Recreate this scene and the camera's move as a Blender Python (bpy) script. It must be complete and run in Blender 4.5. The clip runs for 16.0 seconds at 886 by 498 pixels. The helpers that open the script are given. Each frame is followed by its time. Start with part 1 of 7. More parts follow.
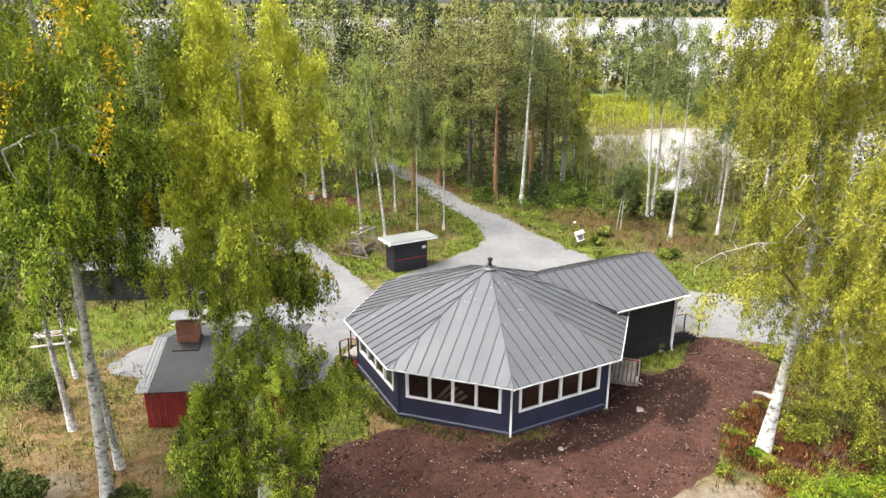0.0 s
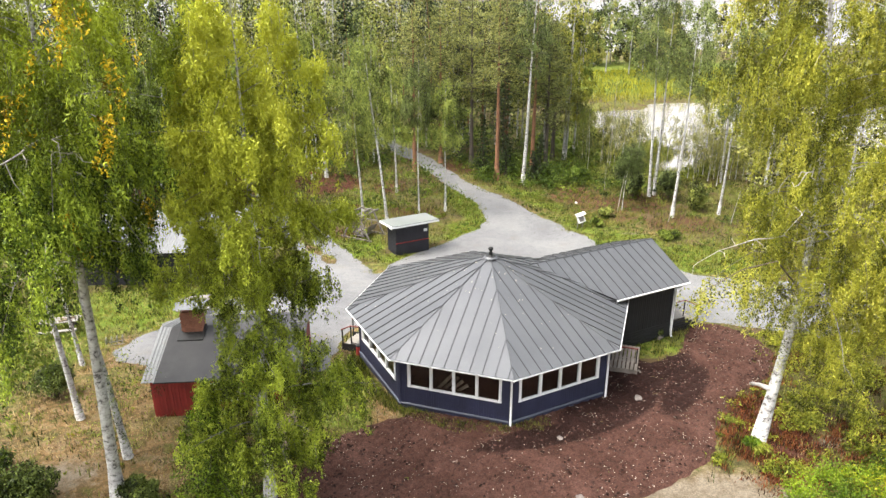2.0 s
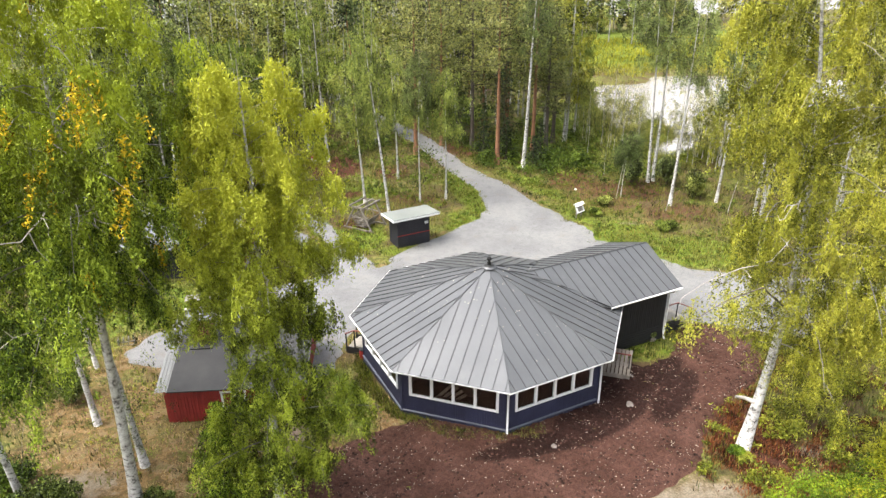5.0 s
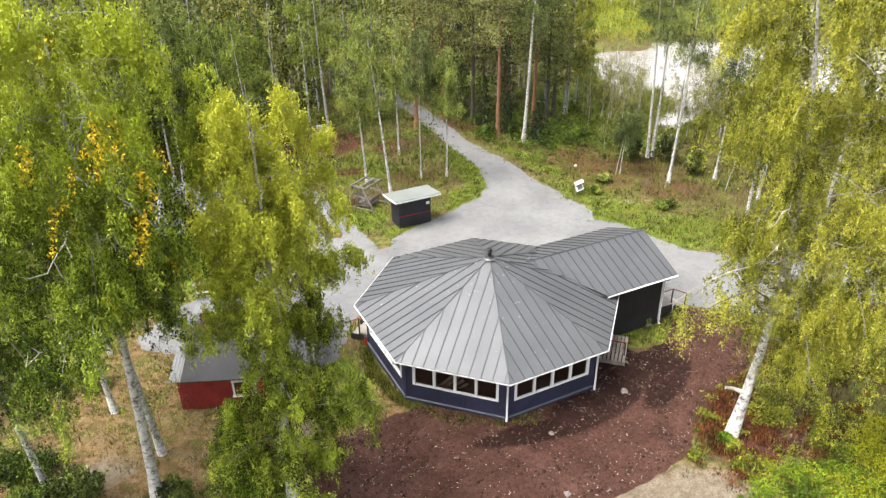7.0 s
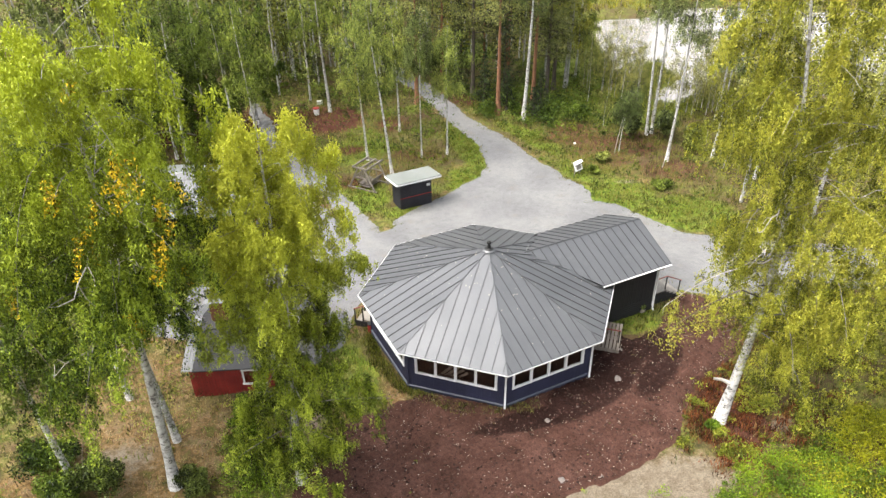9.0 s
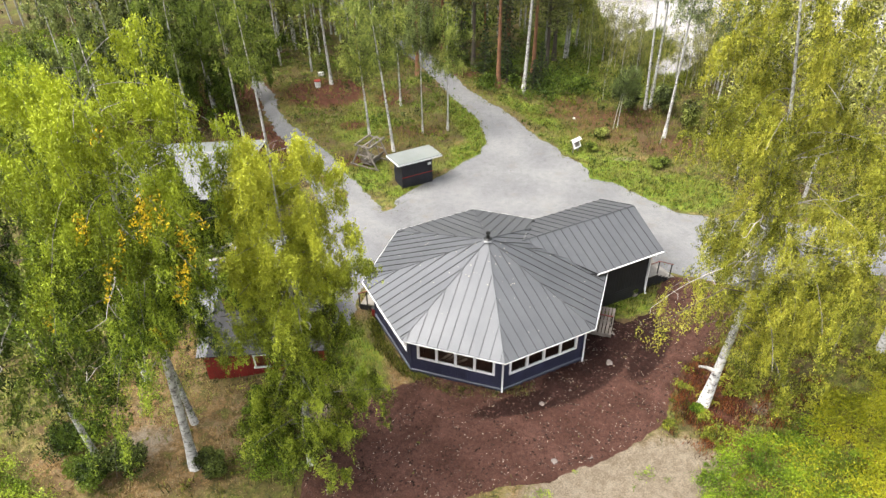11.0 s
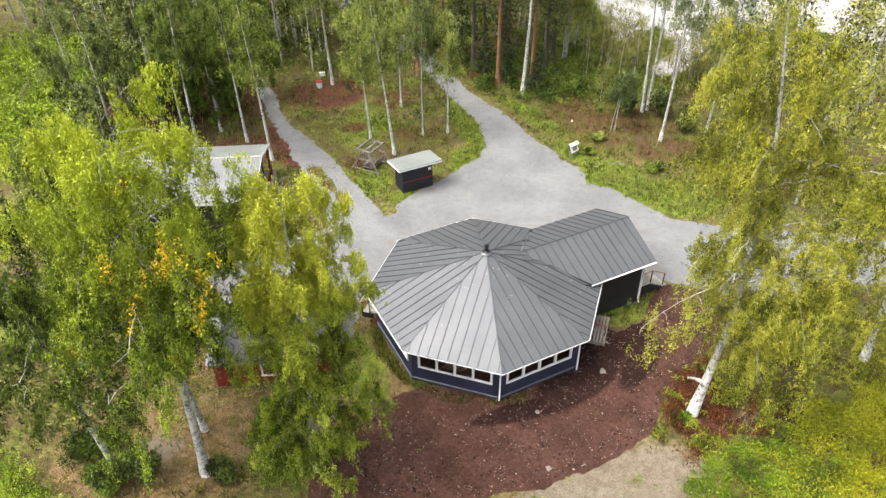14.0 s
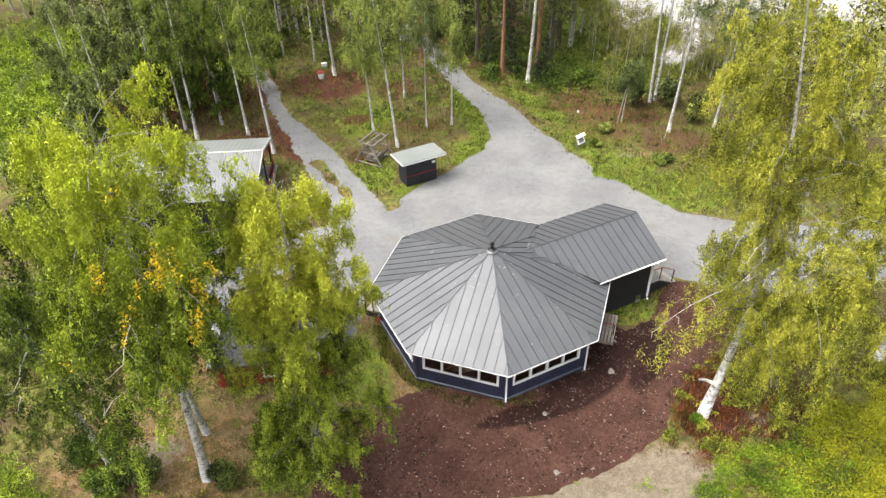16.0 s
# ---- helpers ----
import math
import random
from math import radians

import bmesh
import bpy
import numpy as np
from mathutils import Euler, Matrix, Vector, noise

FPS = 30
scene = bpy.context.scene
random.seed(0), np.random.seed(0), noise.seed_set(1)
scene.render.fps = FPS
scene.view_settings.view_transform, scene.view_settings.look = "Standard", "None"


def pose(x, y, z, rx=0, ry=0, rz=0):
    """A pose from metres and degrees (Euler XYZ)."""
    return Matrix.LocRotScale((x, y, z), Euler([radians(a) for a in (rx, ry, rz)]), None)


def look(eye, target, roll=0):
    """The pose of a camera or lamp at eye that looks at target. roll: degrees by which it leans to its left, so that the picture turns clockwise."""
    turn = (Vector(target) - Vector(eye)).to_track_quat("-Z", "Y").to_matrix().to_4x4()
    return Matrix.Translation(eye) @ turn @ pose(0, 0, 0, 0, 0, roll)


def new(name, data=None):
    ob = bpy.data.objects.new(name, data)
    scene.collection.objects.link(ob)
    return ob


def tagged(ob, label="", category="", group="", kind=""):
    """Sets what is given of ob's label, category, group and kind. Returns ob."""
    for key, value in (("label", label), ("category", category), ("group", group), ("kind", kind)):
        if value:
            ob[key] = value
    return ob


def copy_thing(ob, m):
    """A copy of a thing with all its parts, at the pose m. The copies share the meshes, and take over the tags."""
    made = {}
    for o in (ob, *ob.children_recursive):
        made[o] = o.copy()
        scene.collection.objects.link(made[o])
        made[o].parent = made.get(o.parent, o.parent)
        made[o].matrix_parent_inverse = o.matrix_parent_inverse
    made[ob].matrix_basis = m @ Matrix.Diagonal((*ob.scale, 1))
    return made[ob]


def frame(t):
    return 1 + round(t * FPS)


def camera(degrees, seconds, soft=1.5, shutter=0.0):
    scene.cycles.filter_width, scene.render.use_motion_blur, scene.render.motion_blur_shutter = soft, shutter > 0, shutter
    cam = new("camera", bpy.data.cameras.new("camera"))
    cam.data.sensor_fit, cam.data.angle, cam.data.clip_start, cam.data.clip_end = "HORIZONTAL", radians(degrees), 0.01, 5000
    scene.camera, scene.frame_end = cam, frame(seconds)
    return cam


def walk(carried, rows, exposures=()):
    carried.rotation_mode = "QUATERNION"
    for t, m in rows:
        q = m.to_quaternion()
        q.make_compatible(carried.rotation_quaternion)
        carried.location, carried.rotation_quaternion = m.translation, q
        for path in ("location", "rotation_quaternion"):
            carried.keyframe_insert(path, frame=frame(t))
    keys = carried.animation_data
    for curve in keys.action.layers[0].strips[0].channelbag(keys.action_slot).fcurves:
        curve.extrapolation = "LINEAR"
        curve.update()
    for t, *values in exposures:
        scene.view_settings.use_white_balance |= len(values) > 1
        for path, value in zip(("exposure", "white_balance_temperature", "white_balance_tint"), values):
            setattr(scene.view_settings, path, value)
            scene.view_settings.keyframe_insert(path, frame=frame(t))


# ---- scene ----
cam = camera(65.9, 16.0, soft=1.4)
PATH = [
    (0, (-4.706, -30.846, 16.798), (-4.558, -28.962, 16.144), -0.1),
    (0.5, (-4.673, -30.911, 16.94), (-4.528, -29.041, 16.246), -0.1),
    (1, (-4.631, -30.88, 17.051), (-4.49, -29.025, 16.319), -0.2),
    (1.5, (-4.687, -30.843, 17.325), (-4.546, -28.989, 16.587), -0.2),
    (2, (-4.634, -30.722, 17.699), (-4.495, -28.866, 16.966), -0.3),
    (2.5, (-4.598, -30.689, 18.127), (-4.462, -28.832, 17.398), -0.4),
    (3, (-4.592, -30.68, 18.573), (-4.455, -28.825, 17.839), -0.4),
    (3.5, (-4.572, -30.694, 19.001), (-4.437, -28.848, 18.243), -0.5),
    (4, (-4.517, -30.685, 19.37), (-4.384, -28.85, 18.587), -0.4),
    (6.5, (-4.527, -30.733, 21.962), (-4.404, -28.965, 21.036), -0.7),
    (7, (-4.566, -30.743, 22.336), (-4.443, -28.987, 21.386), -0.7),
    (7.5, (-4.59, -30.776, 22.859), (-4.468, -29.034, 21.884), -0.7),
    (8, (-4.586, -30.791, 23.386), (-4.467, -29.064, 22.384), -0.7),
    (8.5, (-4.546, -30.788, 23.88), (-4.428, -29.076, 22.853), -0.9),
    (9, (-4.584, -30.794, 24.369), (-4.467, -29.098, 23.316), -0.8),
    (11.5, (-4.583, -30.974, 27.382), (-4.477, -29.366, 26.197), -0.9),
    (12, (-4.531, -30.949, 27.789), (-4.426, -29.347, 26.597), -1.0),
    (12.5, (-4.458, -30.938, 28.223), (-4.354, -29.331, 27.038), -1.0),
    (13, (-4.52, -30.99, 28.592), (-4.413, -29.375, 27.417), -0.9),
    (13.5, (-4.608, -31.049, 28.833), (-4.498, -29.436, 27.655), -0.8),
    (14, (-4.608, -31.08, 28.959), (-4.5, -29.487, 27.754), -0.7),
    (14.5, (-4.548, -31.065, 29.008), (-4.446, -29.491, 27.779), -1.0),
    (15, (-4.568, -30.942, 28.978), (-4.47, -29.374, 27.74), -1.1),
    (15.5, (-4.567, -30.633, 28.953), (-4.473, -29.064, 27.717), -1.2),
    (16, (-4.563, -30.018, 28.92), (-4.469, -28.447, 27.686), -1.2),
]
walk(cam, [(t, look(eye, target, roll)) for t, eye, target, roll in PATH], [(0, 1.49), (6.5, 1.41), (13, 1.28), (16, 1.27)])

# ---------------------------------------------------------------- light
SUN_EL, SUN_AZ = 60.0, 258.0        # degrees; azimuth of the sun, clockwise from +y
world = bpy.data.worlds.new("overcast_sky")
scene.world = world
world.use_nodes = True
wn = world.node_tree.nodes
wl = world.node_tree.links
sky = wn.new("ShaderNodeTexSky")
sky.sky_type = 'NISHITA'
sky.sun_disc = False
sky.sun_elevation, sky.sun_rotation = radians(SUN_EL), radians(SUN_AZ)
sky.air_density, sky.dust_density, sky.ozone_density = 1.0, 4.0, 1.0
pale = wn.new("ShaderNodeHueSaturation")
pale.inputs["Saturation"].default_value = 0.22
wl.new(sky.outputs[0], pale.inputs["Color"])
# a clouded sky is about three times brighter overhead than at the horizon
way = wn.new("ShaderNodeTexCoord")
xyz = wn.new("ShaderNodeSeparateXYZ")
wl.new(way.outputs["Generated"], xyz.inputs[0])
climb = wn.new("ShaderNodeMapRange")
climb.inputs["From Min"].default_value, climb.inputs["From Max"].default_value = 0.0, 1.0
climb.inputs["To Min"].default_value, climb.inputs["To Max"].default_value = 1.0, 1.75
wl.new(xyz.outputs["Z"], climb.inputs["Value"])
cloud = wn.new("ShaderNodeMix")
cloud.data_type, cloud.blend_type = 'RGBA', 'MULTIPLY'
cloud.inputs[0].default_value = 1.0
wl.new(pale.outputs[0], cloud.inputs[6])
wl.new(climb.outputs[0], cloud.inputs[7])
wl.new(cloud.outputs[2], wn["Background"].inputs["Color"])
wn["Background"].inputs["Strength"].default_value = 0.138

sun = new("sun", bpy.data.lights.new("sun", 'SUN'))
sun.data.energy, sun.data.angle, sun.data.color = 1.95, radians(44), (1.0, 0.925, 0.80)
sun_dir = Vector((math.sin(radians(SUN_AZ)) * math.cos(radians(SUN_EL)), math.cos(radians(SUN_AZ)) * math.cos(radians(SUN_EL)), math.sin(radians(SUN_EL))))
sun.matrix_world = look(sun_dir * 80, (0, 0, 0))

# ---------------------------------------------------------------- materials


def nodes_of(m):
    m.use_nodes = True
    return m.node_tree.nodes, m.node_tree.links, m.node_tree.nodes["Principled BSDF"]


def noise_node(n, l, vec, scale, detail=4, rough=0.6):
    t = n.new("ShaderNodeTexNoise")
    t.inputs["Scale"].default_value, t.inputs["Detail"].default_value, t.inputs["Roughness"].default_value = scale, detail, rough
    l.new(vec, t.inputs["Vector"])
    return t.outputs["Fac"]


def ramp_node(n, l, fac, stops):
    r = n.new("ShaderNodeValToRGB")
    e = r.color_ramp.elements
    while len(e) < len(stops):
        e.new(0.5)
    for k, (p, c) in enumerate(stops):
        e[k].position = p
        e[k].color = (*c, 1) if len(c) == 3 else c
    l.new(fac, r.inputs[0])
    return r.outputs[0]


def mix_node(n, l, fac, a, b, mode='MIX'):
    m = n.new("ShaderNodeMix")
    m.data_type, m.blend_type = 'RGBA', mode
    for sock, v in ((m.inputs[0], fac), (m.inputs[6], a), (m.inputs[7], b)):
        if isinstance(v, bpy.types.NodeSocket):
            l.new(v, sock)
        else:
            sock.default_value = v if isinstance(v, (int, float)) else (*v, 1)
    return m.outputs[2]


def bump_node(n, l, p, height, strength, distance):
    b = n.new("ShaderNodeBump")
    b.inputs["Strength"].default_value, b.inputs["Distance"].default_value = strength, distance
    l.new(height, b.inputs["Height"])
    l.new(b.outputs[0], p.inputs["Normal"])


def surface(name, dark, light, big=0.7, fine=18, rough=0.7, metal=0.0, bump=0.25, dist=0.01, stain=None, island=0.0, spec=None, grain=(0.62, 1.25), gloss=0.12):
    """Two-scale mottled surface; island adds a shift per loose piece and per object."""
    m = bpy.data.materials.new(name)
    n, l, p = nodes_of(m)
    co = n.new("ShaderNodeTexCoord").outputs["Object"]
    f1, f2 = noise_node(n, l, co, big, 5), noise_node(n, l, co, fine, 6, 0.7)
    mid = [(a + b) / 2 for a, b in zip(dark, light)]
    c1 = ramp_node(n, l, f1, [(0.3, dark), (0.5, mid), (0.72, light)])
    c2 = ramp_node(n, l, f2, [(0.28, (grain[0],) * 3), (0.72, (grain[1],) * 3)])
    col = mix_node(n, l, 0.75, c1, c2, 'MULTIPLY')
    if stain:
        s = ramp_node(n, l, noise_node(n, l, co, big * 2.3, 8, 0.75), [(0.56, (0, 0, 0)), (0.7, (1, 1, 1))])
        col = mix_node(n, l, s, col, stain)
    if island:
        info = n.new("ShaderNodeObjectInfo").outputs["Random"]
        isl = n.new("ShaderNodeNewGeometry").outputs["Random Per Island"]
        add = n.new("ShaderNodeMath")
        add.operation = 'ADD'
        l.new(info, add.inputs[0])
        l.new(isl, add.inputs[1])
        k = ramp_node(n, l, add.outputs[0], [(0.0, (1 - island,) * 3), (1.0, (1 + island,) * 3)])
        col = mix_node(n, l, 1.0, col, k, 'MULTIPLY')
    l.new(col, p.inputs["Base Color"])
    rr = ramp_node(n, l, f2, [(0.2, (max(rough - gloss, 0.02),) * 3), (0.8, (min(rough + gloss, 1),) * 3)])
    l.new(rr, p.inputs["Roughness"])
    p.inputs["Metallic"].default_value = metal
    if spec is not None:
        p.inputs["Specular IOR Level"].default_value = spec
    bump_node(n, l, p, f2, bump, dist)
    return m


def leaf_material(name, dark, light, tip=None, passes=0.15, patch=0.5, turned=None, deep=0.2):
    m = bpy.data.materials.new(name)
    n, l, p = nodes_of(m)
    co = n.new("ShaderNodeTexCoord").outputs["Object"]
    isl = n.new("ShaderNodeNewGeometry").outputs["Random Per Island"]
    obj = n.new("ShaderNodeObjectInfo").outputs["Random"]
    f = noise_node(n, l, co, patch, 3)
    # sprays differ from one another, leaves within a spray too
    spray = n.new("ShaderNodeMath")
    spray.operation = 'MULTIPLY_ADD'
    tone = n.new("ShaderNodeAttribute")
    tone.attribute_name = "tone"
    l.new(tone.outputs["Fac"], spray.inputs[0])
    spray.inputs[1].default_value = 0.85
    l.new(f, spray.inputs[2])
    add = n.new("ShaderNodeMath")
    add.operation = 'MULTIPLY_ADD'
    l.new(isl, add.inputs[0])
    add.inputs[1].default_value = 0.34
    l.new(spray.outputs[0], add.inputs[2])
    low = [deep * c for c in dark]
    scaled = n.new("ShaderNodeMath")
    scaled.operation = 'MULTIPLY'
    l.new(add.outputs[0], scaled.inputs[0])
    scaled.inputs[1].default_value = 0.70
    bright = [1.06 * c for c in light]
    stops = [(0.56, low), (0.70, dark), (0.94, bright)] if tip is None else [(0.56, low), (0.69, dark), (0.87, bright), (1.0, tip)]
    col = ramp_node(n, l, scaled.outputs[0], stops)
    if turned:
        # leaves have turned yellower towards the top of the tree
        sep = n.new("ShaderNodeSeparateXYZ")
        l.new(co, sep.inputs[0])
        mr = n.new("ShaderNodeMapRange")
        mr.inputs["From Min"].default_value, mr.inputs["From Max"].default_value = turned[0], turned[1]
        mr.inputs["To Max"].default_value = turned[2]
        l.new(sep.outputs["Z"], mr.inputs["Value"])
        vary = n.new("ShaderNodeMath")
        vary.operation = 'MULTIPLY'
        l.new(mr.outputs[0], vary.inputs[0])
        l.new(ramp_node(n, l, f, [(0.3, (0.45, 0.45, 0.45)), (0.65, (1, 1, 1))]), vary.inputs[1])
        col = mix_node(n, l, vary.outputs[0], col, turned[3])
    per = ramp_node(n, l, obj, [(0.0, (0.8, 0.84, 0.8)), (1.0, (1.2, 1.16, 1.1))])
    col = mix_node(n, l, 1.0, col, per, 'MULTIPLY')
    l.new(col, p.inputs["Base Color"])
    p.inputs["Roughness"].default_value = 0.45
    p.inputs["Specular IOR Level"].default_value = 0.16
    tr = n.new("ShaderNodeBsdfTranslucent")
    l.new(mix_node(n, l, 1.0, col, (1.1, 1.05, 0.5), 'MULTIPLY'), tr.inputs["Color"])
    mx = n.new("ShaderNodeMixShader")
    mx.inputs[0].default_value = passes
    l.new(p.outputs[0], mx.inputs[1])
    l.new(tr.outputs[0], mx.inputs[2])
    l.new(mx.outputs[0], n["Material Output"].inputs["Surface"])
    return m


def bark_birch(name):
    """White bark with dark flecks that run round the stem, black and cracked low down."""
    m = bpy.data.materials.new(name)
    n, l, p = nodes_of(m)
    co = n.new("ShaderNodeTexCoord").outputs["Object"]
    mp = n.new("ShaderNodeMapping")
    mp.inputs["Scale"].default_value = (3.2, 3.2, 4.2)
    l.new(co, mp.inputs["Vector"])
    f = noise_node(n, l, mp.outputs[0], 1.6, 6, 0.7)
    g = noise_node(n, l, co, 1.1, 4)
    col = ramp_node(n, l, f, [(0.38, (0.05, 0.045, 0.042)), (0.44, (0.27, 0.26, 0.25)), (0.58, (0.47, 0.465, 0.455))])
    grey = ramp_node(n, l, g, [(0.33, (0.72, 0.70, 0.68)), (0.55, (1.05, 1.04, 1.02))])
    l.new(mix_node(n, l, 0.8, col, grey, 'MULTIPLY'), p.inputs["Base Color"])
    p.inputs["Roughness"].default_value = 0.75
    bump_node(n, l, p, f, 0.5, 0.02)
    return m


def glass(name):
    m = bpy.data.materials.new(name)
    n, l, p = nodes_of(m)
    p.inputs["Base Color"].default_value = (0.92, 0.95, 0.95, 1)
    p.inputs["Roughness"].default_value = 0.02
    p.inputs["Transmission Weight"].default_value = 1.0
    p.inputs["IOR"].default_value = 1.45
    return m


def water_material(name):
    m = bpy.data.materials.new(name)
    n, l, p = nodes_of(m)
    co = n.new("ShaderNodeTexCoord").outputs["Object"]
    p.inputs["Base Color"].default_value = (0.46, 0.42, 0.38, 1)
    p.inputs["Roughness"].default_value = 0.16
    p.inputs["Specular IOR Level"].default_value = 1.0
    p.inputs["Metallic"].default_value = 0.55
    bump_node(n, l, p, noise_node(n, l, co, 0.7, 5), 0.25, 0.05)
    return m


def ground_material(name):
    """Forest grass, dry straw and needle litter, lush verge, bare brown earth, weighted by the sheet's own cover masks."""
    m = bpy.data.materials.new(name)
    n, l, p = nodes_of(m)
    co = n.new("ShaderNodeTexCoord").outputs["Object"]
    at = n.new("ShaderNodeAttribute")
    at.attribute_name = "cover"
    sp = n.new("ShaderNodeSeparateColor")
    l.new(at.outputs["Color"], sp.inputs[0])
    f1, f2, f3 = noise_node(n, l, co, 0.35, 6), noise_node(n, l, co, 2.6, 6, 0.7), noise_node(n, l, co, 13, 6, 0.8)

    def edge(mask, amount=0.9):
        a = n.new("ShaderNodeMath")
        a.operation = 'MULTIPLY_ADD'
        l.new(f2, a.inputs[0])
        a.inputs[1].default_value = amount
        b = n.new("ShaderNodeMath")
        b.operation = 'ADD'
        l.new(mask, a.inputs[2])
        l.new(a.outputs[0], b.inputs[0])
        b.inputs[1].default_value = -amount * 0.5
        return ramp_node(n, l, b.outputs[0], [(0.36, (0, 0, 0)), (0.64, (1, 1, 1))])
    grass = ramp_node(n, l, f2, [(0.3, (0.0228, 0.02736, 0.00912)), (0.45, (0.076, 0.0874, 0.01824)), (0.58, (0.1368, 0.1444, 0.0304)), (0.72, (0.1824, 0.1368, 0.0646))])
    grass = mix_node(n, l, ramp_node(n, l, f1, [(0.45, (0, 0, 0)), (0.62, (1, 1, 1))]), grass, (0.076, 0.05472, 0.0266))
    litter = ramp_node(n, l, noise_node(n, l, co, 0.8, 8, 0.78), [(0.47, (0, 0, 0)), (0.6, (0.75, 0.75, 0.75))])
    grass = mix_node(n, l, litter, grass, (0.0874, 0.0532, 0.02888))
    dry = ramp_node(n, l, f2, [(0.28, (0.085, 0.052, 0.026)), (0.48, (0.20, 0.135, 0.066)), (0.7, (0.28, 0.205, 0.12))])
    dry = mix_node(n, l, mix_node(n, l, 0.7, (0, 0, 0), litter), dry, (0.076, 0.05016, 0.02736))
    f4 = noise_node(n, l, co, 1.3, 8, 0.72)
    bare = ramp_node(n, l, f4, [(0.34, (0.0646, 0.076, 0.01368)), (0.41, (0.114, 0.1064, 0.0228)), (0.46, (0.0912, 0.05472, 0.02584)), (0.51, (0.175, 0.108, 0.036)), (0.57, (0.19, 0.13, 0.078)), (0.63, (0.114, 0.1064, 0.02432)), (0.69, (0.0684, 0.038, 0.01976))])
    dry = mix_node(n, l, 0.8, dry, bare)
    lush = ramp_node(n, l, f2, [(0.3, (0.038, 0.0646, 0.0076)), (0.5, (0.095, 0.1368, 0.0152)), (0.62, (0.152, 0.1748, 0.0228)), (0.75, (0.1824, 0.152, 0.0532))])
    lush = mix_node(n, l, mix_node(n, l, 0.55, (0, 0, 0), litter), lush, (0.114, 0.0798, 0.038))
    earth = ramp_node(n, l, f2, [(0.3, (0.030, 0.0115, 0.0075)), (0.7, (0.112, 0.044, 0.027))])
    col = mix_node(n, l, edge(sp.outputs[0]), grass, dry)
    col = mix_node(n, l, edge(sp.outputs[1]), col, lush)
    col = mix_node(n, l, edge(sp.outputs[2]), col, earth)
    sand = ramp_node(n, l, f2, [(0.3, (0.108, 0.086, 0.058)), (0.5, (0.165, 0.134, 0.096)), (0.7, (0.208, 0.173, 0.13))])
    col = mix_node(n, l, edge(at.outputs["Alpha"]), col, sand)
    fine = ramp_node(n, l, f3, [(0.3, (0.35, 0.35, 0.35)), (0.7, (1.55, 1.55, 1.55))])
    l.new(mix_node(n, l, 0.85, col, fine, 'MULTIPLY'), p.inputs["Base Color"])
    p.inputs["Roughness"].default_value = 0.95
    p.inputs["Specular IOR Level"].default_value = 0.15
    bump_node(n, l, p, f3, 0.8, 0.06)
    return m


def soil_material(name):
    """Crumbled red-brown topsoil, with the shade along the pavilion painted into its colour."""
    m = bpy.data.materials.new(name)
    n, l, p = nodes_of(m)
    co = n.new("ShaderNodeTexCoord").outputs["Object"]
    large, mid, fine = noise_node(n, l, co, 0.4, 5, 0.65), noise_node(n, l, co, 4.5, 8, 0.8), noise_node(n, l, co, 19, 5, 0.8)
    col = ramp_node(n, l, large, [(0.32, (0.047, 0.022, 0.0155)), (0.5, (0.073, 0.035, 0.0255)), (0.7, (0.100, 0.051, 0.0385))])
    col = mix_node(n, l, 0.85, col, ramp_node(n, l, mid, [(0.3, (0.35, 0.34, 0.35)), (0.5, (0.95, 0.95, 0.95)), (0.7, (1.4, 1.4, 1.4))]), 'MULTIPLY')
    col = mix_node(n, l, 0.85, col, ramp_node(n, l, fine, [(0.34, (0.25, 0.25, 0.25)), (0.5, (1.0, 1.0, 1.0)), (0.7, (1.6, 1.6, 1.6))]), 'MULTIPLY')
    # mask of the painted shade, its edge broken up by noise
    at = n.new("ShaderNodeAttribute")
    at.attribute_name = "wall_shade"
    shade_edge = n.new("ShaderNodeMath")
    shade_edge.operation = 'MULTIPLY_ADD'
    l.new(mid, shade_edge.inputs[0])
    shade_edge.inputs[1].default_value = 1.2
    l.new(at.outputs["Fac"], shade_edge.inputs[2])
    wall_shade = ramp_node(n, l, shade_edge.outputs[0], [(0.8, (0, 0, 0)), (1.2, (1, 1, 1))])
    col = mix_node(n, l, wall_shade, col, mix_node(n, l, 1.0, col, (0.30, 0.27, 0.29), 'MULTIPLY'))
    l.new(col, p.inputs["Base Color"])
    p.inputs["Roughness"].default_value = 0.95
    p.inputs["Specular IOR Level"].default_value = 0.12
    bump_node(n, l, p, mid, 1.0, 0.1)
    return m


